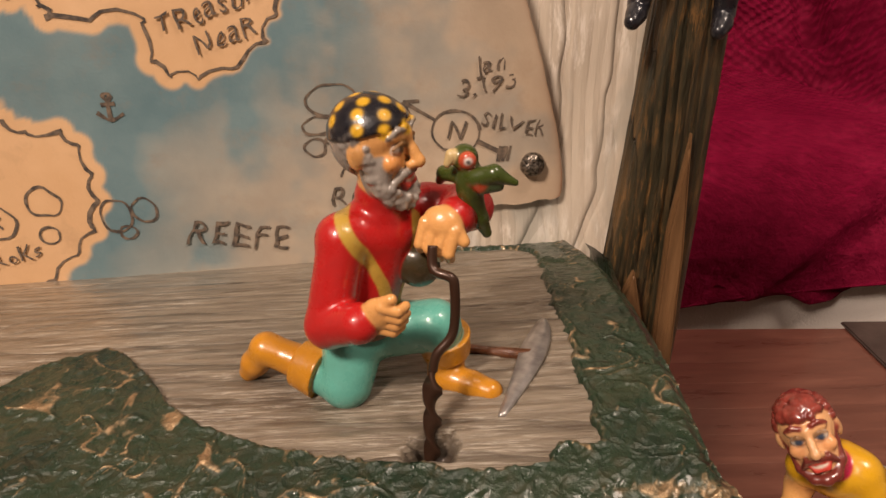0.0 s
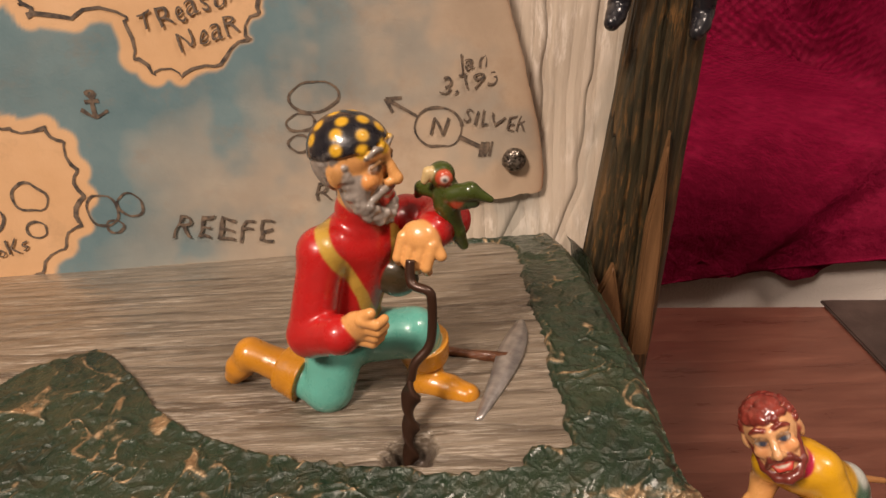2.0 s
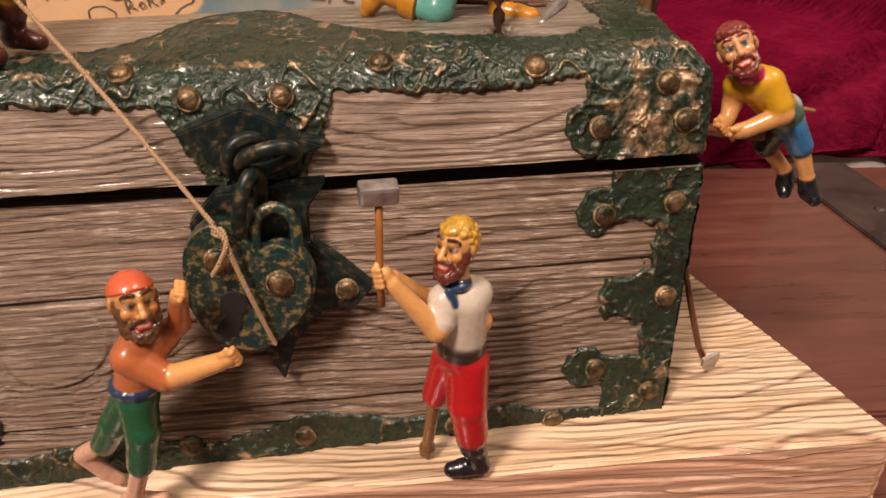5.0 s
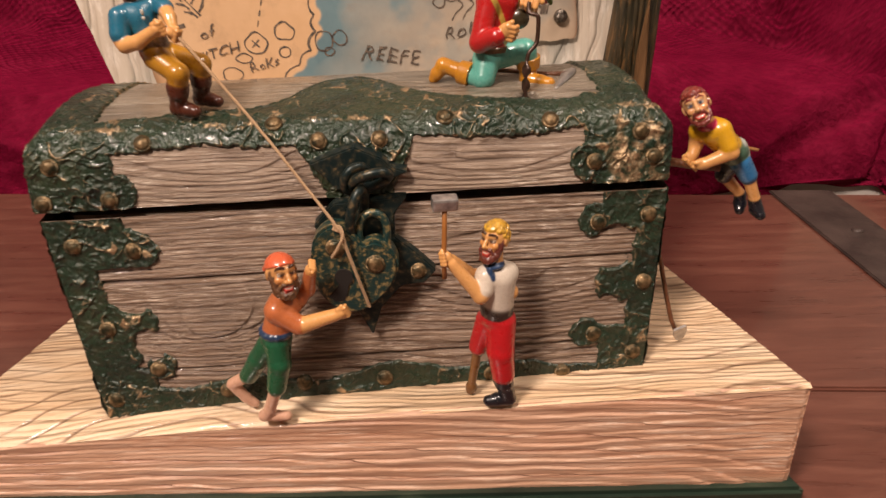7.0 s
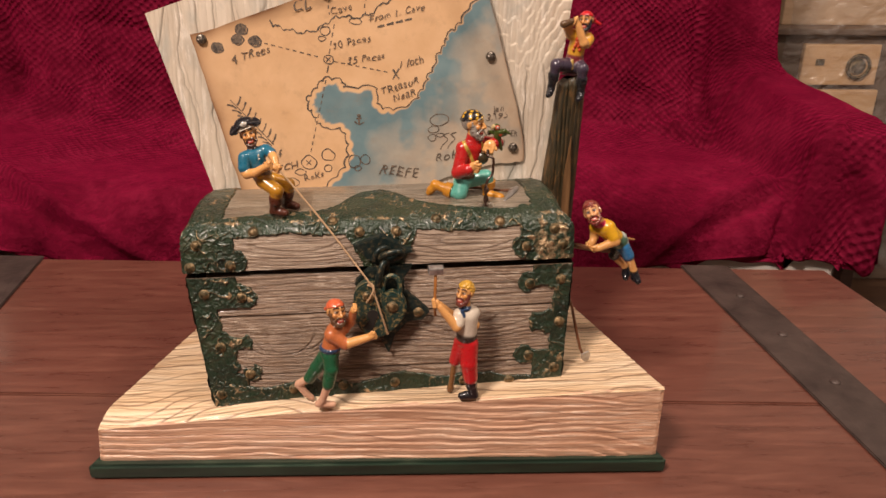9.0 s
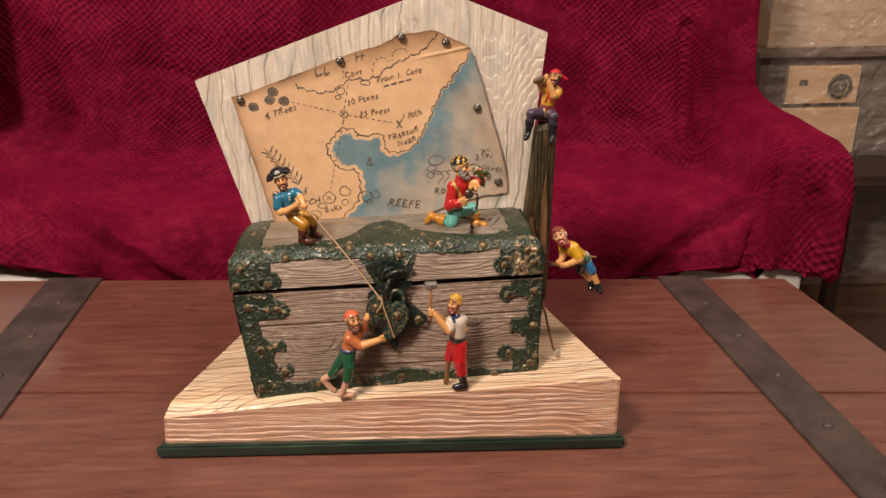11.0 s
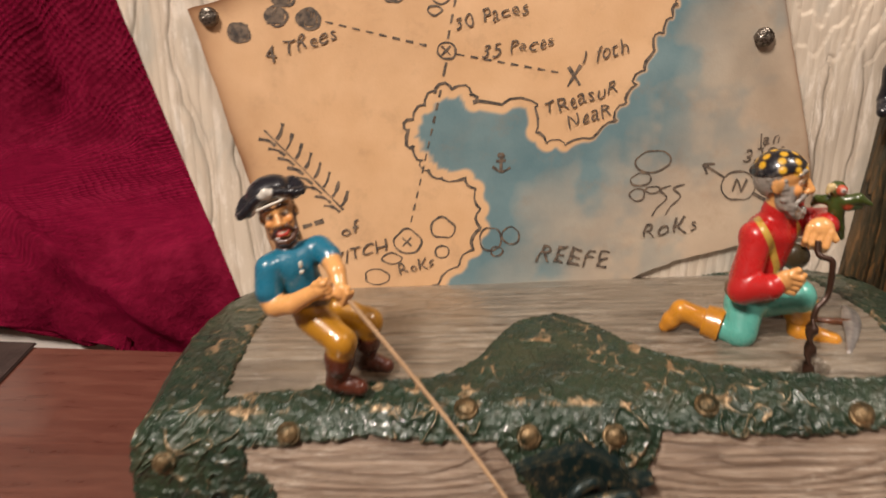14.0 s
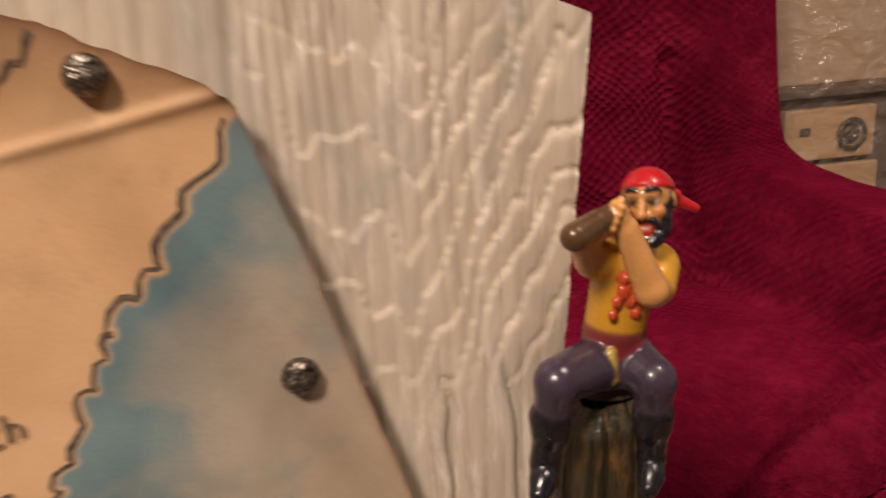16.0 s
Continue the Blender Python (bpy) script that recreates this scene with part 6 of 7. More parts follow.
S.cone((67.0, 95, 216.6), (67.0, 95, 219.2), 8.9, 8.9, (0.10, 0.05, 0.02), 0.2)
S.ball((80.0, 93.0, 231.6), (4.8, 3.0, 4.8), (0.045, 0.034, 0.016), 0.6)
hand(S, (72.0, 78.6, 229.4), (1, -0.2, -0.22), (0.15, -0.25, 1), SKIN, 1.15, 5.2, 1)
hand(S, (85.4, 90.2, 243.6), (-0.30, -0.35, -0.95), (0.95, -0.3, 0.0), SKIN, 1.2, 7.2, 1)
S.rod((72.2, 96.6, 243), (72.2, 96.4, 247.4), 5.8, 5.0, RED, 1.0)
R = rot(68, 3, 0)
KN = (72.4, 96.2, 259.0)
head(S, KN, 1.06, R, SKIN, GREYH, GREYH, GREYH, 11)
bandana(S, KN, 1.06, R, BLACK, (0.60, 0.34, 0.02))
figurine(S, "glossy kneeling pirate figurine in red shirt drilling the lid", (0.0665, 0.092, 0.1995), 0.34)

# parrot
S = Sculpt()
GREEN = (0.042, 0.062, 0.010)
S.ball((91.4, 98.5, 249.6), (3.3, 3.4, 6.2), GREEN, 0.8)
S.ball((90.2, 98.3, 256.0), (3.1, 3.1, 3.0), GREEN, 0.9)
S.ball((90.9, 95.5, 256.4), (1.9, 1.1, 1.9), (0.45, 0.07, 0.03), 0.3, None, 0.2)
S.ball((90.9, 94.6, 256.5), (0.8, 0.4, 0.8), (0.7, 0.65, 0.6), 0.1, None, 0.3)
S.ball((90.9, 94.3, 256.5), (0.4, 0.3, 0.4), BLACK, 0.1, None, 0.4)
S.rod((87.4, 97.2, 257.0), (86.4, 96.8, 255.2), 1.5, 0.9, (0.55, 0.42, 0.20), 0.4, 0.2)
S.chain([(92, 98.6, 245), (93.5, 98.8, 240.5), (95.2, 99, 236.6)], [2.6, 2.0, 1.2], GREEN, 1.0)
S.chain([(92.6, 96, 252), (96.5, 94.4, 253.6), (101.0, 93.8, 251.6)], [2.3, 2.0, 0.8], GREEN, 0.8)
S.chain([(94, 95.4, 250), (97.5, 94.5, 250.6)], [1.7, 1.2], (0.03, 0.05, 0.02), 0.6)
S.ball((93.6, 94.6, 250.8), (1.6, 0.9, 1.6), (0.35, 0.05, 0.02), 0.4, None, 0.2)
S.chain([(88.2, 100.5, 251), (85.6, 102.6, 250.4), (84.6, 103.4, 248.2)], [2.0, 1.6, 1.0], GREEN, 0.8)
S.ball((89.2, 97, 244.2), 1.5, (0.5, 0.38, 0.16), 0.4)
parrot = figurine(S, "small green parrot with red cheek perched on a figurine's arm", (0.091, 0.0985, 0.244), 0.4, "parrot", "parrot", "parrots")
parrot.matrix_world = SETTLE @ Matrix.Translation((0.0910, 0.0945, 0.2452)) @ Matrix.Scale(0.92, 4)

# rope puller with a tricorn hat
S = Sculpt()
TEAL, MUST, BOOT = (0.015, 0.13, 0.21), (0.40, 0.185, 0.012), (0.075, 0.018, 0.008)
S.rod((-85.5, 62.5, 229), (-89, 62.5, 241), 6.5, 7.0, TEAL, 2)
S.rod((-94.6, 59.8, 243.2), (-82.5, 66, 246.2), 4.6, 4.2, TEAL, 2.5)
S.rod((-96, 57.6, 243), (-96.2, 55, 236.2), 4.5, 4.4, TEAL, 1)
S.rod((-81, 65.4, 246.6), (-77.4, 62, 245.4), 4.2, 3.9, TEAL, 1)
S.chain([(-95.8, 54.4, 233.2), (-94.2, 53.2, 232.0), (-88, 51.2, 233.6), (-81, 50.2, 238.0)], [3.5, 3.5, 3.2, 2.6], SKIN, 0.8)
S.chain([(-76.6, 60.6, 244.6), (-74.2, 56.6, 242.6), (-72.8, 53.4, 239.6)], [3.2, 2.9, 2.5], SKIN, 0.8)
fist(S, (-78.6, 50.0, 239.4), (0.9, -0.2, 0.2), (-0.2, -0.2, 1), SKIN, 0.82)
fist(S, (-72.4, 52.0, 237.6), (0.7, -0.5, -0.5), (0.3, -0.2, 1), SKIN, 0.82)
S.rod((-90.4, 63.6, 245), (-91.6, 63.4, 251), 3.7, 3.5, BROWNH, 0.8)
S.ball((-85, 62, 226.5), (6.9, 6.6, 5.0), MUST, 1.0)
S.rod((-85.6, 62.4, 230.2), (-85.9, 62.4, 231.2), 6.9, 6.9, (0.10, 0.045, 0.012), 0.3, 0.05)
S.chain([(-84, 58.8, 225), (-73.6, 52.4, 219.4), (-75.0, 53, 213.4)], [5.8, 4.8, 4.4], MUST, 1.2)
S.chain([(-82, 65.4, 225), (-66.8, 65.2, 219.8), (-68.2, 66.6, 213.4)], [5.6, 4.6, 4.3], MUST, 1.2)
for bx, by in ((-75.0, 53.0), (-68.2, 66.6)):
    S.rod((bx, by, 213.4), (bx - 0.2, by, 211.2), 5.0, 4.8, BOOT, 0.2)
    S.chain([(bx - 0.2, by, 212), (bx - 1.6, by + 1.4, 204)], [4.4, 3.7], BOOT, 0.6)
    S.chain([(bx - 2.4, by + 1.6, 202.8), (bx + 3.0, by + 0.4, 202.5), (bx + 6.2, by - 0.4, 201.9)], [3.5, 3.1, 2.7], BOOT, 0.9)
S.ball((-85.2, 55.6, 245.2), (0.8, 0.8, 1.5), (0.50, 0.47, 0.40), 0.2, None, 0.3)
S.ball((-85.0, 55.4, 242.8), (0.9, 0.8, 0.8), (0.50, 0.47, 0.40), 0.2, None, 0.3)
R = rot(14, -8, -14)
head(S, (-93.0, 64.6, 258.6), 0.80, R, SKIN, BROWNH, BROWNH, BROWNH, 21, beard_full=False)
HAT, RH = np.array((-95.6, 66.0, 265.0)), rot(12, -8, -20)
S.ball(HAT + RH @ np.array((0, 0, 0.8)), (7.4, 7.0, 5.2), BLACK, 0.8, RH)
brim = []
for i in range(36):
    a = 2 * math.pi * i / 36
    tip = (0.5 + 0.5 * math.cos(3 * (a + math.pi / 2 + math.pi))) ** 2
    rr = 8.6 + 3.4 * tip
    brim.append(HAT + RH @ np.array((rr * math.cos(a), rr * 0.86 * math.sin(a), 1.2 - 3.4 * tip)))
for i in range(36):
    S.rod(brim[i], brim[(i + 1) % 36], 1.1, 1.1, BLACK, 0.9)
    S.rod(brim[i] * 0.78 + (HAT - RH @ np.array((0, 0, 2.4))) * 0.22, brim[(i + 1) % 36] * 0.78 + (HAT - RH @ np.array((0, 0, 2.4))) * 0.22, 1.4, 1.4, BLACK, 1.2)
S.chain([HAT + RH @ np.array(q) for q in ((-6.4, -5.4, -2.6), (-3.4, -7.4, -2.2), (0, -8.0, -2.0), (3.4, -7.4, -2.2), (6.4, -5.4, -2.6))], [0.5] * 5, (0.60, 0.56, 0.48), 0.2, 0.3)
S.ball(HAT + RH @ np.array((0.4, -8.0, 2.0)), (1.7, 1.0, 1.5), (0.56, 0.53, 0.47), 0.2, RH, 0.5)
figurine(S, "painted pirate figurine in blue shirt and tricorn hauling a rope", (-0.0725, 0.062, 0.1985), 0.42)

# pushing figure in green breeches
S = Sculpt()
DKGR, COPPER = (0.008, 0.085, 0.035), (0.46, 0.135, 0.045)
S.rod((-34.5, 8, 114), (-30.5, 9, 126), 6.8, 7.4, COPPER, 2)
S.rod((-32.8, 4, 126.5), (-25.5, 13, 126.5), 5.6, 5.0, COPPER, 2.5)
S.chain([(-32.8, 3.4, 126), (-23.5, 1.8, 119.6)], [5.4, 4.4], COPPER, 1)
S.chain([(-22.5, 1.8, 119.4), (-6.5, 0.4, 125.8)], [3.9, 2.9], SKIN, 1)
fist(S, (-4.0, 0.2, 127.2), (0.95, -0.1, 0.3), (-0.2, -0.2, 1), SKIN, 0.8)
S.chain([(-25.5, 13, 126.5), (-20.2, 13.5, 131), (-17.4, 9.5, 142)], [4.4, 3.6, 2.8], COPPER, 1)
fist(S, (-16.6, 8.5, 144.5), (0.4, -0.2, 0.9), (0.3, -0.9, 0.2), SKIN, 0.8)
S.rod((-30, 8.5, 128), (-29.5, 8, 137), 4.0, 3.8, COPPER, 1)
for i in range(14):
    a, b = 2 * math.pi * i / 14, 2 * math.pi * (i + 1) / 14
    S.rod((-35 + 6.6 * math.cos(a), 8 + 6.4 * math.sin(a), 113 - 0.1 * math.cos(a)), (-35 + 6.6 * math.cos(b), 8 + 6.4 * math.sin(b), 113), 1.7, 1.7, (0.02, 0.045, 0.10), 0.5, 0.1)
S.ball((-35.5, 8, 109), (7.2, 6.6, 5.5), DKGR, 1)
S.chain([(-35, 5.5, 107), (-34.6, 2.6, 97.5), (-37.2, 1.4, 85)], [6.2, 5.3, 4.6], DKGR, 1.2)
S.chain([(-37.5, 10.5, 107), (-46.5, 12, 93), (-52.8, 13.5, 82.5)], [6.0, 5.1, 4.4], DKGR, 1.2)
S.chain([(-37.2, 1.4, 85), (-42.5, 2.8, 70), (-44.5, 3.4, 66.5)], [3.2, 2.8, 3.1], PINK, 0.8)
S.chain([(-46, 3.6, 65.6), (-40, 4, 65.2), (-35, 4.2, 64.8)], [2.7, 2.6, 2.5], PINK, 0.8)
S.chain([(-52.8, 13.5, 82.5), (-61.5, 14.6, 76.8)], [3.2, 2.9], PINK, 0.8)
S.chain([(-62, 14.6, 76), (-56.5, 14.8, 67.5), (-52.6, 14.8, 63.8)], [2.8, 2.6, 2.3], PINK, 0.8)
R = rot(34, -8, 4)
head(S, (-29.6, 8, 143.6), 0.92, R, SKIN2, (0.10, 0.045, 0.02), None, (0.05, 0.02, 0.01), 31)
bandana(S, (-29.6, 8, 143.6), 0.92, R, (0.60, 0.115, 0.045), None, (-4.5, 8.0, 0.5))
figurine(S, "painted barefoot pirate figurine in green breeches pushing the padlock", (-0.044, 0.006, 0.0617), 0.45)

# figure with the hammer
S = Sculpt()
SHIRT, CRIM = (0.62, 0.54, 0.44), (0.46, 0.008, 0.012)
S.rod((65.8, 10, 125), (65.8, 10, 138), 7.6, 7.9, SHIRT, 2)
S.rod((60.4, 7, 141), (70.5, 12, 139.5), 4.9, 4.6, SHIRT, 2.5)
S.rod((60, 6.2, 140.6), (59, 3.4, 136), 4.9, 4.4, SHIRT, 1)
S.chain([(58.8, 2.8, 134.8), (57.6, 1.8, 133.4), (45.0, 3.2, 149.5)], [3.6, 3.5, 2.6], SKIN, 1)
S.chain([(69, 14, 138), (55, 13.5, 136.5), (45, 7, 149)], [4.2, 3.2, 2.6], SKIN, 1)
fist(S, (42.6, 4.0, 152.2), (-0.6, -0.8, 0.1), (-0.3, 0.1, 1), SKIN, 0.82)
S.ball((72.6, 8.5, 131), (2.4, 2.2, 3.4), SKIN, 0.5)
S.ball((63.6, 7.8, 146.3), (4.6, 4.6, 2.0), (0.02, 0.05, 0.12), 0.6)
S.chain([(61.5, 3.9, 146), (62.5, 2.8, 141.5)], [1.3, 0.9], (0.02, 0.05, 0.12), 0.4, 0.2)
S.rod((64, 9.5, 145), (64, 9.5, 151), 3.8, 3.6, SKIN, 1)
S.rod((65.6, 10, 123.4), (65.6, 10, 122.2), 7.6, 7.7, (0.03, 0.022, 0.018), 0.4, 0.1)
S.ball((65.5, 10, 117.5), (7.8, 7.0, 6.0), CRIM, 1)
S.chain([(67.8, 9, 115), (67.6, 6.2, 100), (69.2, 5.8, 87)], [6.9, 6.3, 5.5], CRIM, 1.2)
S.chain([(62, 12, 114), (57.8, 13.8, 97.5)], [5.8, 4.6], CRIM, 1.2)
S.rod((57.6, 13.8, 97), (54.8, 15.5, 72), 2.4, 2.0, (0.22, 0.10, 0.03), 0.5)
S.rod((54.8, 15.5, 71.5), (54.5, 15.7, 69.4), 2.9, 2.6, (0.18, 0.08, 0.025), 0.5)
S.rod((69, 6, 84.5), (69.6, 6, 81.5), 5.0, 4.6, BLACK, 0.3)
S.chain([(69, 6, 86), (71.5, 6.5, 74)], [4.3, 3.9], BLACK, 1)
S.chain([(72.6, 6.5, 71.2), (66.5, 6, 71), (62.6, 5.6, 70.6)], [3.5, 3.1, 2.7], BLACK, 1)
R = rot(-42, -8, -2)
head(S, (63.8, 9.6, 157.6), 0.82, R, SKIN, (0.115, 0.028, 0.018), (0.52, 0.29, 0.035), (0.05, 0.02, 0.01), 41, curly=True)
figurine(S, "painted peg-legged pirate figurine in red trousers swinging a hammer", (0.063, 0.0095, 0.0677), 0.45)

# figure hanging on the lever
S = Sculpt()
GOLD, SHORTS = (0.60, 0.32, 0.012), (0.025, 0.135, 0.30)
S.rod((158, 45.5, 198), (169.5, 48, 187), 6.8, 6.2, GOLD, 2)
S.rod((152.6, 47.5, 197.6), (161, 42.8, 199.5), 5.0, 5.0, GOLD, 2)
S.rod((161.4, 42.4, 199), (164.8, 39.4, 192.5), 5.0, 4.5, GOLD, 1)
S.chain([(165.2, 38.8, 191.5), (166, 38.3, 189.4), (155, 39.6, 184)], [3.7, 3.6, 2.9], SKIN, 1)
S.chain([(152, 48, 196.5), (152.4, 49, 190), (150.6, 46.5, 186)], [3.9, 3.4, 2.9], SKIN, 1)
fist(S, (152.6, 40.2, 183.2), (-0.8, 0.3, -0.35), (0.1, -0.7, 0.7), SKIN, 0.85)
fist(S, (149.6, 46.2, 184.0), (-0.6, -0.4, -0.6), (-0.6, 0, 0.8), SKIN, 0.85)
S.ball((154.2, 43.6, 202.2), (5.0, 4.6, 3.4), (0.42, 0.012, 0.06), 0.6, None, 0.1)
S.rod((154, 43.6, 203), (151.5, 43.6, 207), 3.8, 3.8, SKIN, 1)
S.rod((170.2, 48.2, 186.2), (171.4, 48.3, 185.2), 6.7, 6.7, (0.05, 0.11, 0.07), 0.4, 0.05)
S.rod((172.0, 48.4, 187.4), (173.6, 48.6, 184.4), 5.3, 5.3, (0.42, 0.44, 0.40), 0.4)
S.ball((174, 48, 181), (5.3, 5.6, 5.2), SHORTS, 1)
S.chain([(175, 46.5, 180), (178.8, 46, 173.5)], [5.0, 4.6], SHORTS, 1)
S.chain([(172, 51, 179), (169.8, 53.4, 171)], [5.2, 4.4], BLACK, 1)
S.chain([(179.0, 46, 173), (184.0, 46, 161)], [3.3, 2.7], SKIN, 0.8)
S.chain([(169.8, 53.4, 170.5), (179.4, 54, 160)], [3.2, 2.6], SKIN2, 0.8)
S.chain([(184.4, 46.4, 159.5), (185.8, 45.6, 154.5), (187.2, 42.8, 152.4)], [3.2, 3.4, 2.6], BLACK, 1)
S.chain([(180, 54, 158.8), (180.4, 53.6, 154.2), (179.6, 51, 151.8)], [3.0, 3.2, 2.5], BLACK, 1)
S.rod((172, 50.5, 187.5), (183.5, 50.5, 184.8), 1.1, 0.8, (0.30, 0.14, 0.05), 0.3)
R = rot(-10, -20, -27)
head(S, (148.4, 43.6, 211.4), 0.86, R, (0.68, 0.37, 0.17), (0.15, 0.028, 0.02), AUBURN, AUBURN, 51, curly=True, beard_full=False, iris=(0.03, 0.05, 0.09))
hanger = figurine(S, "painted curly-haired pirate figurine in yellow shirt prying at the lid", (0.165, 0.046, 0.1845), 0.36)
hanger.matrix_world = SETTLE @ Matrix.Translation((0.1848, 0.0851, 0.1637)) @ Matrix.Translation((-0.016, -0.002, 0.029)) @ Matrix.Rotation(radians(-2), 4, "Y") @ Matrix.Scale(1.06, 4) @ Matrix.Translation((0.016, 0.002, -0.029))

# figure sitting on the post
S = Sculpt()
PURP, BLOUSE = (0.045, 0.032, 0.055), (0.60, 0.30, 0.025)
S.rod((168.3, 203.4, 290), (170.8, 203.4, 305), 7.2, 7.6, BLOUSE, 2)
S.rod((163, 200.8, 309.6), (178.5, 204, 305.5), 5.2, 5.2, BLOUSE, 2.5)
S.chain([(178.8, 203, 304.5), (176.5, 198, 302)], [5.2, 4.4], BLOUSE, 1)
S.chain([(174.6, 195.4, 302), (173.4, 194.2, 303), (167.2, 194.4, 318)], [3.8, 3.8, 2.9], SKIN, 1)
S.chain([(162.2, 200, 310), (158.4, 197.6, 315.5), (163, 195, 320)], [4.4, 3.4, 2.8], SKIN2, 1)
fist(S, (165.2, 194.4, 321.0), (-0.6, -0.6, 0.3), (0.2, -0.2, 1), SKIN, 0.85)
S.chain([(153.6, 188.4, 319.6), (160, 192, 321.2), (167, 196, 322.8)], [3.2, 2.6, 1.8], (0.10, 0.05, 0.02), 0.4)
S.rod((173.4, 202.4, 309), (174.6, 202, 316), 4.0, 3.8, SKIN2, 1)
S.rod((168.3, 203.4, 289), (168.3, 203.4, 287.4), 7.7, 7.8, (0.16, 0.02, 0.025), 0.4, 0.1)
for dx, dz, rr in ((0, 0, 1.6), (-1.6, -2.4, 1.3), (1.8, -2.6, 1.3), (0.2, 3.2, 1.2), (-2.6, -5.4, 1.2), (3.0, -5.6, 1.2)):
    S.ball((167.6 + dx, 195.9, 302.5 + dz), (rr, 1.0, rr * 1.2), (0.52, 0.07, 0.02), 0.3, None, 0.4)
S.chain([(164.8, 195.6, 288), (164.6, 195.0, 281)], [0.9, 0.8], (0.5, 0.34, 0.08), 0.2, 0.3)
S.ball((167.6, 203, 281.5), (8.2, 7.8, 6.4), PURP, 1.2)
S.chain([(163.5, 201, 282.5), (150.4, 191.5, 285)], [6.8, 5.4], PURP, 1.6)
S.chain([(171.5, 202, 282), (173.6, 192.5, 281.5)], [6.8, 5.4], PURP, 1.6)
for kx, ky, kz, fx, fy, fz in ((150.0, 191, 284, 147.2, 192.4, 263.5), (173.8, 192.2, 280.5, 174.2, 193.6, 259.5)):
    S.rod((kx, ky, kz), ((kx * 2 + fx) / 3, (ky * 2 + fy) / 3, (kz * 2 + fz) / 3), 5.0, 4.2, PURP, 1)
    mid = ((kx + fx) / 2, (ky + fy) / 2, (kz + fz) / 2)
    S.rod((mid[0], mid[1], mid[2] + 2), (mid[0], mid[1], mid[2] - 1), 5.0, 4.7, BLACK, 0.4)
    S.chain([mid, (fx, fy, fz)], [4.0, 3.4], BLACK, 0.8)
    S.chain([(fx, fy, fz), (fx - 1.4, fy - 3.4, fz - 2.6), (fx - 3.0, fy - 5.8, fz - 4.2)], [3.3, 3.1, 2.5], BLACK, 1)
R = rot(-34, -4, -6)
head(S, (175.4, 202.2, 321.2), 0.82, R, SKIN2, BLACK, BLACK, BLACK, 61)
bandana(S, (175.4, 202.2, 321.2), 0.82, R, (0.50, 0.010, 0.018), None, (6.5, 7.0, 0.4))
S.rod((182.5, 205, 320.5), (188.6, 205, 317.5), 2.0, 1.2, (0.50, 0.010, 0.018), 0.8)
figurine(S, "painted pirate figurine in red bandana sitting on the post with spyglass", (0.1675, 0.2035, 0.272), 0.5)

# ---- tools and lock ----
TOOL_STEEL = material("worn_steel", (0.42, 0.39, 0.36), 0.34, 0.7)
_n = Nodes(TOOL_STEEL)
_n.set("Base Color", _n.ramp(_n.noise(_n.coords(), 260, 4), [(0.3, (0.26, 0.24, 0.23)), (0.7, (0.55, 0.52, 0.49))]))
HANDLE = wood_material("stained_handle", (0.06, 0.02, 0.008), (0.14, 0.05, 0.018), (0.24, 0.09, 0.035), (80, 80, 80), 0.3, 0.3)
RUSTY = material("dark_brown_iron", (0.05, 0.024, 0.014), 0.35, 0.4, coat=0.2)


def placed(name, label, category, at, group=""):
    ob = thing(name, label, category, group, at)
    ob.matrix_world = SETTLE @ Matrix.Translation(at)
    return ob


def sub(name, bm, mat, owner, at, label="", smooth=True):
    bm.transform(Matrix.Translation([-v for v in at]))
    return part(name, bm, mat, owner, label, smooth)


at = (0.0866, 0.103, 0.1975)
pick = placed("pickaxe", "miniature pickaxe with a curved steel head lying on the lid", "pickaxe", at)
sub("handle", tube(metres((66, 109.0, 202.4), (80, 106.0, 202.2), (95, 101.5, 202.0), (106.5, 98.6, 202.2)), [0.0014, 0.0012, 0.0012, 0.0018], 10), HANDLE, pick, at, "glossy brown wooden handle")
blade = smooth_line([(97.2, 78.0, 202.0), (101.4, 86.5, 202.8), (104.6, 94, 203.0), (106.6, 100.2, 202.6), (108.6, 106.5, 202.0), (110.0, 112, 201.0), (111.0, 117.0, 199.8)], 5)
bm = bmesh.new()
secs = []
for i, p_ in enumerate(blade):
    t_ = abs(i / (len(blade) - 1) - 0.5) * 2
    hw, hh = 0.0034 - 0.0026 * t_ ** 1.6, 0.0013 - 0.0008 * t_
    secs.append([bm.verts.new((p_[0] * 0.001 + dx * hw, p_[1] * 0.001, p_[2] * 0.001 + dz * hh)) for dx, dz in ((-1, -0.5), (0, -1), (1, -0.5), (1, 0.5), (0, 1), (-1, 0.5))])
for p_, q_ in zip(secs, secs[1:]):
    for j in range(6):
        bm.faces.new((p_[j], p_[(j + 1) % 6], q_[(j + 1) % 6], q_[j]))
bm.faces.new(secs[0][::-1])
bm.faces.new(secs[-1])
bmesh.ops.recalc_face_normals(bm, faces=bm.faces[:])
sub("pick_head", bm, TOOL_STEEL, pick, at, "grey steel double-pointed head")

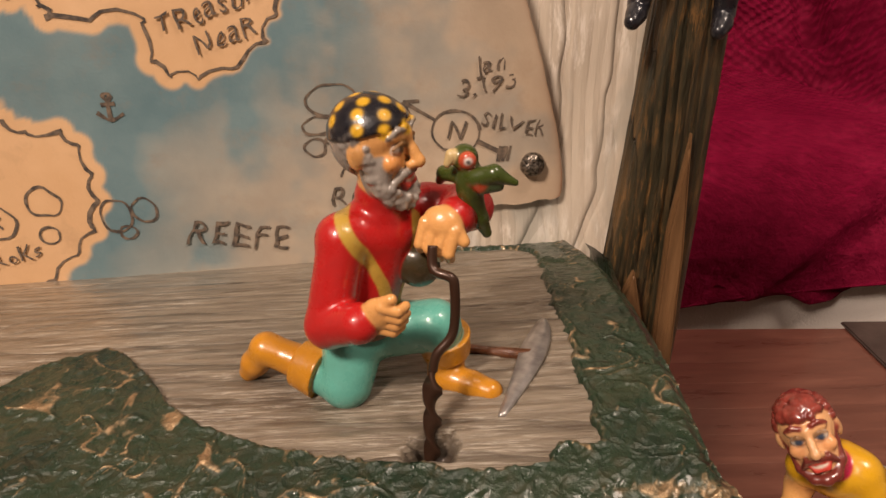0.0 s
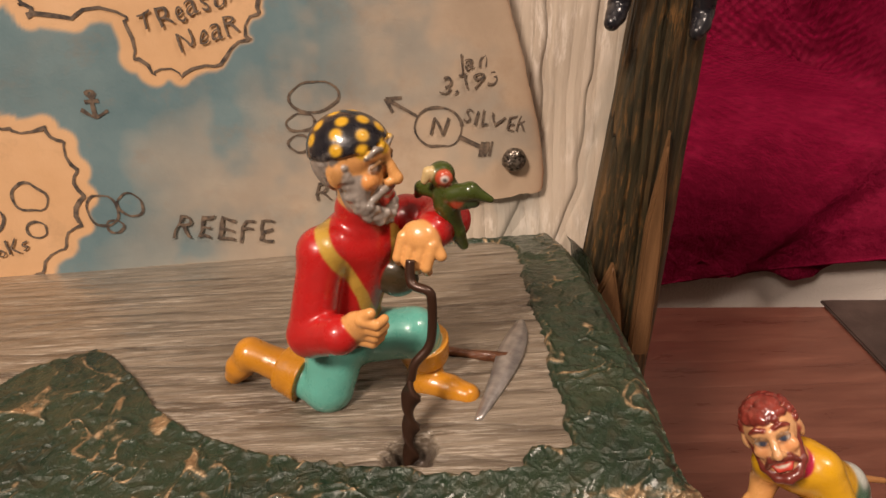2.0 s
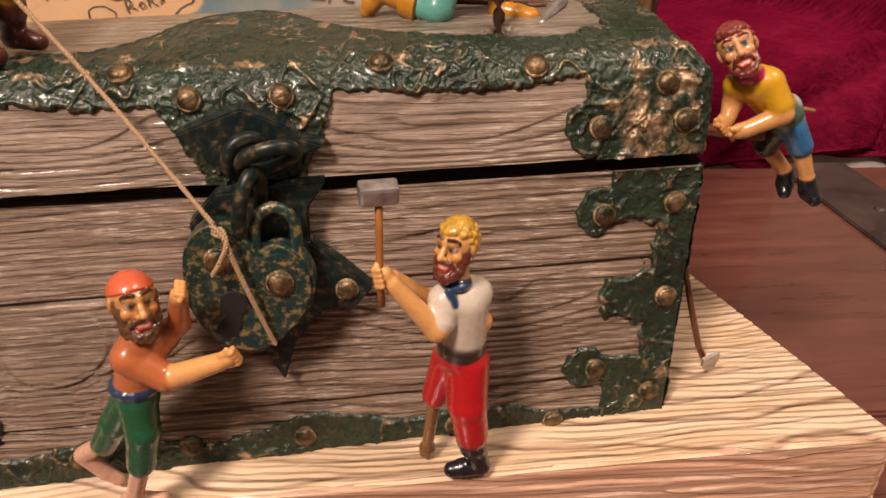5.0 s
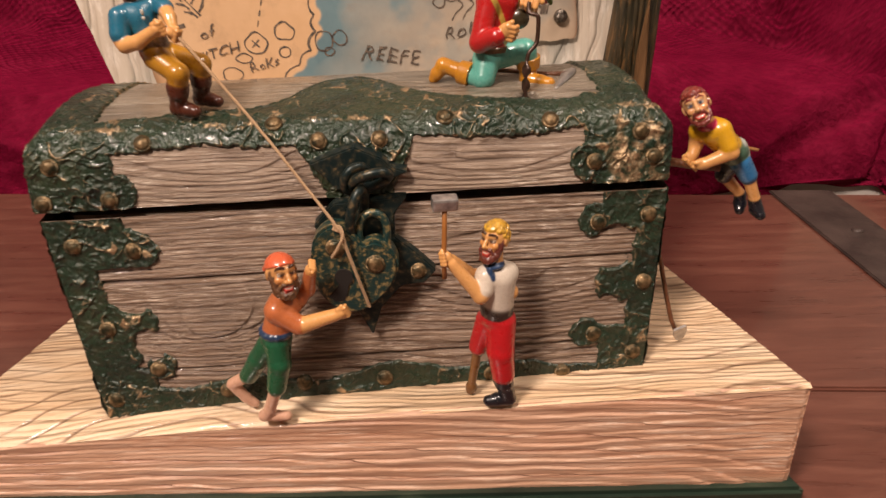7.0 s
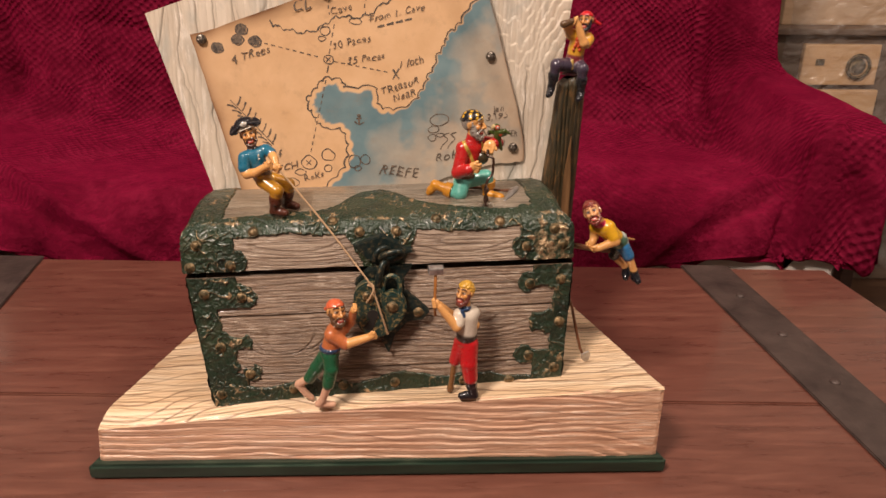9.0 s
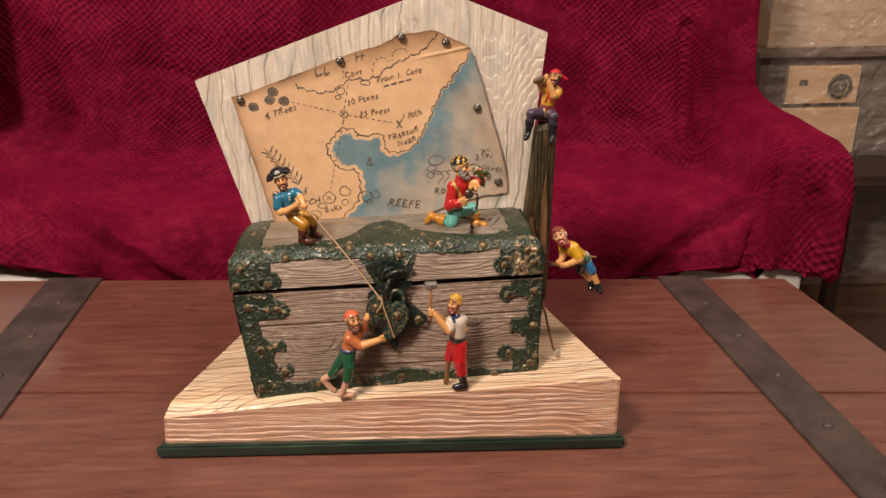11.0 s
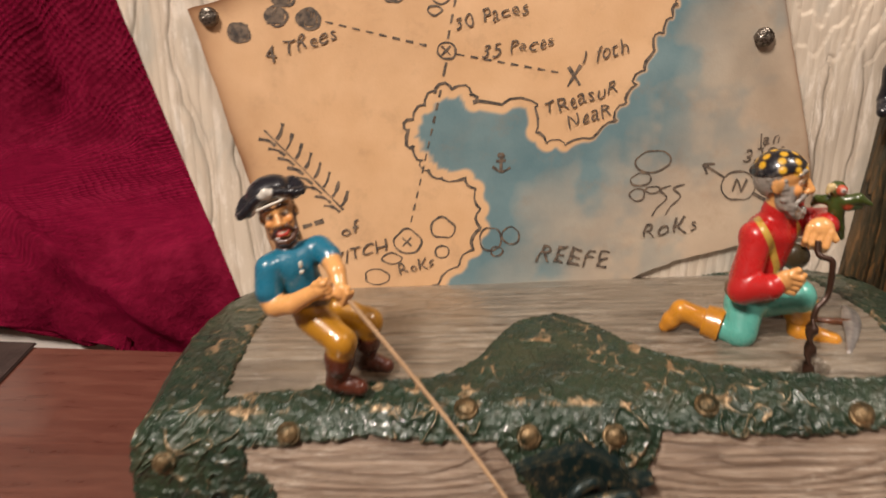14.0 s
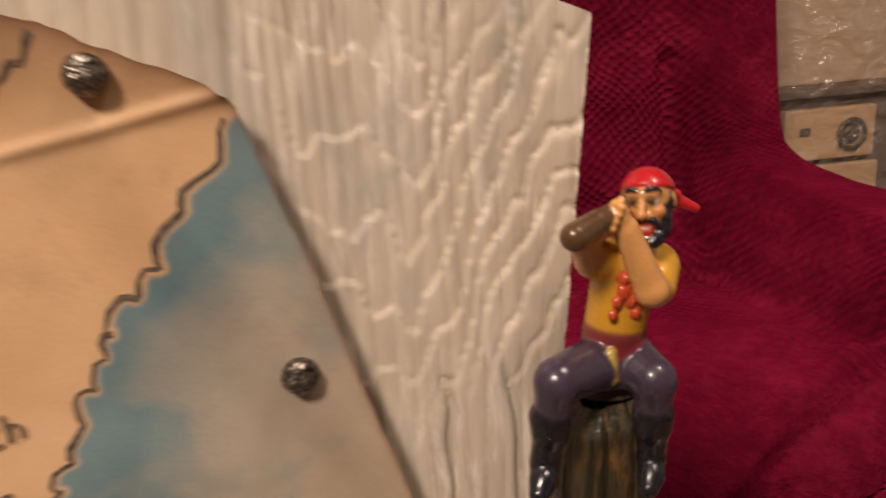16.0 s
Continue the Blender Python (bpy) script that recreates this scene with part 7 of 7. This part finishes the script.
at = (0.082, 0.0712, 0.198)
drill = placed("brace_drill", "dark iron brace drill standing in a splintered hole in the lid", "drill", at)
crank = smooth_line([(83.4, 85.5, 241), (83.2, 84.0, 237.8), (84.0, 82.8, 236.4), (87.0, 81.6, 235.6), (87.6, 81.0, 233), (87.4, 80.0, 226), (86.4, 79.0, 222.6), (83.6, 77.8, 219.6), (82.6, 77.0, 216)], 6)
sub("crank", tube([tuple(v * 0.001 for v in p_) for p_ in crank], 0.00105, 10), RUSTY, drill, at)
bm = bmesh.new()
rings_ = []
for i in range(49):
    t_ = i / 48
    a = 0.6 + t_ * 2 * math.pi * 1.55
    wid, thick = 0.45 + 1.75 * min(1, t_ * 5) * (1 - 0.25 * t_), 0.55
    c_, s_ = math.cos(a), math.sin(a)
    rings_.append([bm.verts.new(((82.6 - 0.7 * t_ + px * c_ - py_ * s_) * 0.001, (77.0 - 5.6 * t_ + px * s_ + py_ * c_) * 0.001, (217.0 - 21.0 * t_) * 0.001)) for px, py_ in ((-wid, -thick), (wid, -thick), (wid, thick), (-wid, thick))])
for p_, q_ in zip(rings_, rings_[1:]):
    for j in range(4):
        bm.faces.new((p_[j], p_[(j + 1) % 4], q_[(j + 1) % 4], q_[j]))
bm.faces.new(rings_[0][::-1])
bm.faces.new(rings_[-1])
bmesh.ops.recalc_face_normals(bm, faces=bm.faces[:])
sub("auger_bit", bm, RUSTY, drill, at, "flat twisted iron bit")
SPLINTER = material("dark_hole_wood", (0.012, 0.009, 0.007), 0.8)

at = (0.0425, 0.0045, 0.1475)
hammer = placed("sledgehammer", "miniature hammer with a steel head held by the figurine", "hammer", at)
sub("handle", tube(metres((41.8, 1.6, 143), (41.6, 3.4, 152), (42.0, 5.6, 165), (42.2, 6.8, 176)), 0.0011, 10), material("orange_wood", (0.34, 0.13, 0.03), 0.35, coat=0.3), hammer, at, "orange-brown wooden handle")
bm = box(-0.0055, 0.0055, -0.0029, 0.0029, -0.0029, 0.0029, 0.0011)
bm.transform(Matrix.Translation((0.0422, 0.0069, 0.1768)) @ pose(0, 0, 0, 8, 2, 10))
sub("hammer_head", bm, TOOL_STEEL, hammer, at, "grey steel head", False)

at = (0.165, 0.0435, 0.0727)
spade = placed("shovel", "miniature shovel leaning against the end of the chest", "shovel", at)
sub("handle", tube(metres((150.5, 66, 127), (153.8, 60, 117), (157.2, 53, 100), (160.6, 48, 86), (163.4, 46, 80)), 0.0012, 8), HANDLE, spade, at)
bm = prism([(-0.0036, 0, 0.007), (0.0036, 0, 0.007), (0.0040, 0, 0.001), (0.0022, 0, -0.005), (0, 0, -0.0066), (-0.0022, 0, -0.005), (-0.0040, 0, 0.001)], (0, 0.0012, 0), 0.0004)
bm.transform(Matrix.Translation((0.1652, 0.0440, 0.0798)) @ pose(0, 0, 0, 22, -20, 10))
sub("blade", bm, TOOL_STEEL, spade, at, "worn steel blade", False)

at = (0.160, 0.086, 0.158)
lever = placed("lever", "brown wooden lever stuck under the end of the lid", "lever", at)
bm = tube(metres((128, 88, 165), (150, 86.5, 161), (170, 85.2, 158), (186, 84.5, 156)), [0.0018, 0.0024, 0.0024, 0.0021], 8)
sub("shaft", bm, HANDLE, lever, at)

# hasp, chain and padlock
at = (0.005, 0.036, 0.17)
hasp = placed("hasp", "dark pointed iron hasp plates joining lid and chest", "hasp", at)
plate_a = [(-18.1, 182), (-8, 185.8), (2.3, 189.5), (15, 184), (18.5, 180), (26.3, 177.8), (17, 174), (10, 168), (-6.5, 170), (-12, 176.5)]
bm = prism([(x * 0.001, 0.0365 + (z - 180) * 0.00012, z * 0.001) for x, z in plate_a], (0, 0.0065, 0.001), 0.0006)
sub("lid_plate", bm, DARK_IRON, hasp, at, "", False)
plate_b = [(-17.6, 153.5), (-8, 163.6), (25.5, 166.4), (19.5, 158), (19.5, 147), (29, 139.5), (38.4, 130.5), (32.7, 124.3), (22, 123), (12, 112), (7.3, 97.5), (2.5, 107), (-12, 134)]
bm = prism([(x * 0.001, 0.0320 + (z - 150) * 0.00016, z * 0.001) for x, z in plate_b], (0, 0.0045, 0.001), 0.0006)
lowp = sub("body_plate", bm, DARK_IRON, hasp, at, "", False)
bm = dome(0.0034, 0.0022, 16, 4, 0.0006)
bm.transform(facing((0.0300, 0.0290, 0.1305), FRONT_N))
sub("bolt", bm, BRASS, lowp, at)


def oval_mm(cx, cy, cz, rx, rz, lean, tilt, spin, n=28):
    m = Matrix.Translation((cx, cy, cz)) @ pose(0, 0, 0, lean, tilt, spin)
    return [tuple((m @ Vector((rx * math.cos(2 * math.pi * i / n), 0, rz * math.sin(2 * math.pi * i / n)))) * 0.001) for i in range(n)]


sub("staple", tube(oval_mm(3.6, 31, 177.0, 6.0, 6.6, 10, 0, 30), 0.0021, 12, closed=True), DARK_IRON, hasp, at)
at = (0.006, 0.026, 0.166)
chain = placed("chain", "two dark iron chain links hanging from the hasp", "chain", at)
sub("chain_link", tube(oval_mm(10.0, 28.5, 177.6, 8.6, 5.4, 40, -22, -6), 0.0022, 12, closed=True), DARK_IRON, chain, at)
sub("chain_link", tube(oval_mm(3.4, 26.0, 163.0, 4.8, 11.4, 8, 10, 58), 0.0023, 12, closed=True), DARK_IRON, chain, at)
at = (0.0025, 0.024, 0.134)
lock = placed("padlock", "heart-shaped green and brass padlock hanging on the chain", "padlock", at)
heart = [(x * 0.001, z * 0.001) for x, z in smooth_line([(-18.2, 143), (-16.2, 153), (-9.5, 159.2), (-2.0, 158.2), (3.2, 153.0), (5.4, 150.2), (11.4, 151.6), (18.2, 147.6), (21.2, 139.2), (17.8, 128.6), (9.6, 119.6), (1.0, 115.0), (-8.5, 117.4), (-15.2, 125.0), (-18.2, 134)], 5, closed=True)]
bm = prism([(x, 0.0185 + (z - 0.135) * 0.05, z) for x, z in heart], (0, 0.0095, 0), 0.0)
edges = [e for e in bm.edges if len(e.link_faces) == 2 and abs(e.link_faces[0].normal.y - e.link_faces[1].normal.y) > 0.5]
bmesh.ops.bevel(bm, geom=edges, offset=0.0012, segments=2, affect="EDGES")
lbody = sub("lock_body", bm, LOCK_METAL, lock, at, "mottled green and brass body", False)
for x, z in ((-0.0067, 0.1490), (0.0107, 0.1406)):
    bm = dome(0.0040, 0.0026, 18, 5, 0.0006)
    bm.transform(facing((x, 0.0188 + (z - 0.135) * 0.05, z), (0, -1, 0.05)))
    sub("rivet", bm, BRASS, lbody, at, "domed brass rivet")
bm = prism([(-0.0038 + 0.0042 * math.cos(a), 0, 0.1345 + 0.0042 * math.sin(a)) for a in [radians(-60 + 300 * i / 14) for i in range(15)]] + [(-0.0108, 0, 0.1245), (-0.0085, 0, 0.1215), (-0.0045, 0, 0.1220), (-0.0030, 0, 0.1250)], (0, 0.001, 0))
bm.transform(Matrix.Translation((0, 0.0174, 0)))
sub("keyhole", bm, SPLINTER, lbody, at, "dark keyhole", False)
shack = [(3.6, 24, 148), (4.0, 25, 156), (6.0, 25.6, 161.0), (10, 26, 163.0), (14.2, 26, 161), (16.2, 25.5, 156), (16.0, 24, 146)]
sub("shackle", tube([tuple(v * 0.001 for v in p_) for p_ in smooth_line(shack, 6)], 0.0019, 12), LOCK_METAL, lock, at)

# rope
TWINE = material("beige_twine", (0.46, 0.30, 0.17), 0.85)
_n = Nodes(TWINE)
_n.bump(_n.noise(_n.coords(), 1500, 2), 0.0006)
bm = bmesh.new()
route = smooth_line([(-76, 50.4, 239.6), (-70.6, 50.6, 236.4), (-40, 38.0, 201.8), (-6.2, 18.6, 162.0)], 60)
tail = smooth_line([(-6.2, 17.0, 162.5), (-3.0, 15.6, 158.5), (-1.0, 15.2, 150), (3.0, 15.2, 135), (7.2, 16.4, 119)], 26)
loop = smooth_line([(-8, 15.2, 146.5), (-5, 14.0, 151.5), (-2.5, 15.0, 157), (-4, 18, 160.5), (-7, 20, 158)], 14)
for line in (route, tail, loop):
    seglen = np.r_[0, np.cumsum(np.linalg.norm(np.diff(line, axis=0), axis=1))]
    for ph in (0, 2.1, 4.2):
        pts = []
        for i in range(0, len(line)):
            d_ = Vector(line[min(i + 1, len(line) - 1)] - line[max(i - 1, 0)]).normalized()
            s1 = d_.cross(Vector((0, 0, 1))).normalized()
            s2 = d_.cross(s1)
            a = ph + seglen[i] * 2.0
            pts.append(tuple((Vector(line[i]) + 0.42 * (math.cos(a) * s1 + math.sin(a) * s2)) * 0.001))
        tube(pts, 0.00046, 5, bm)
for i in range(2):
    tube(oval_mm(-4.6, 17.6, 160 - i * 1.2, 1.6, 1.5, 70, 20, 0, 12), 0.0007, 6, bm, closed=True)
at = (-0.003, 0.018, 0.161)
rope = sub("rope", bm, TWINE, None, at)
rope.matrix_world = SETTLE @ Matrix.Translation(at)
tagged(rope, "thin twisted beige twine rope tied to the padlock", "rope")
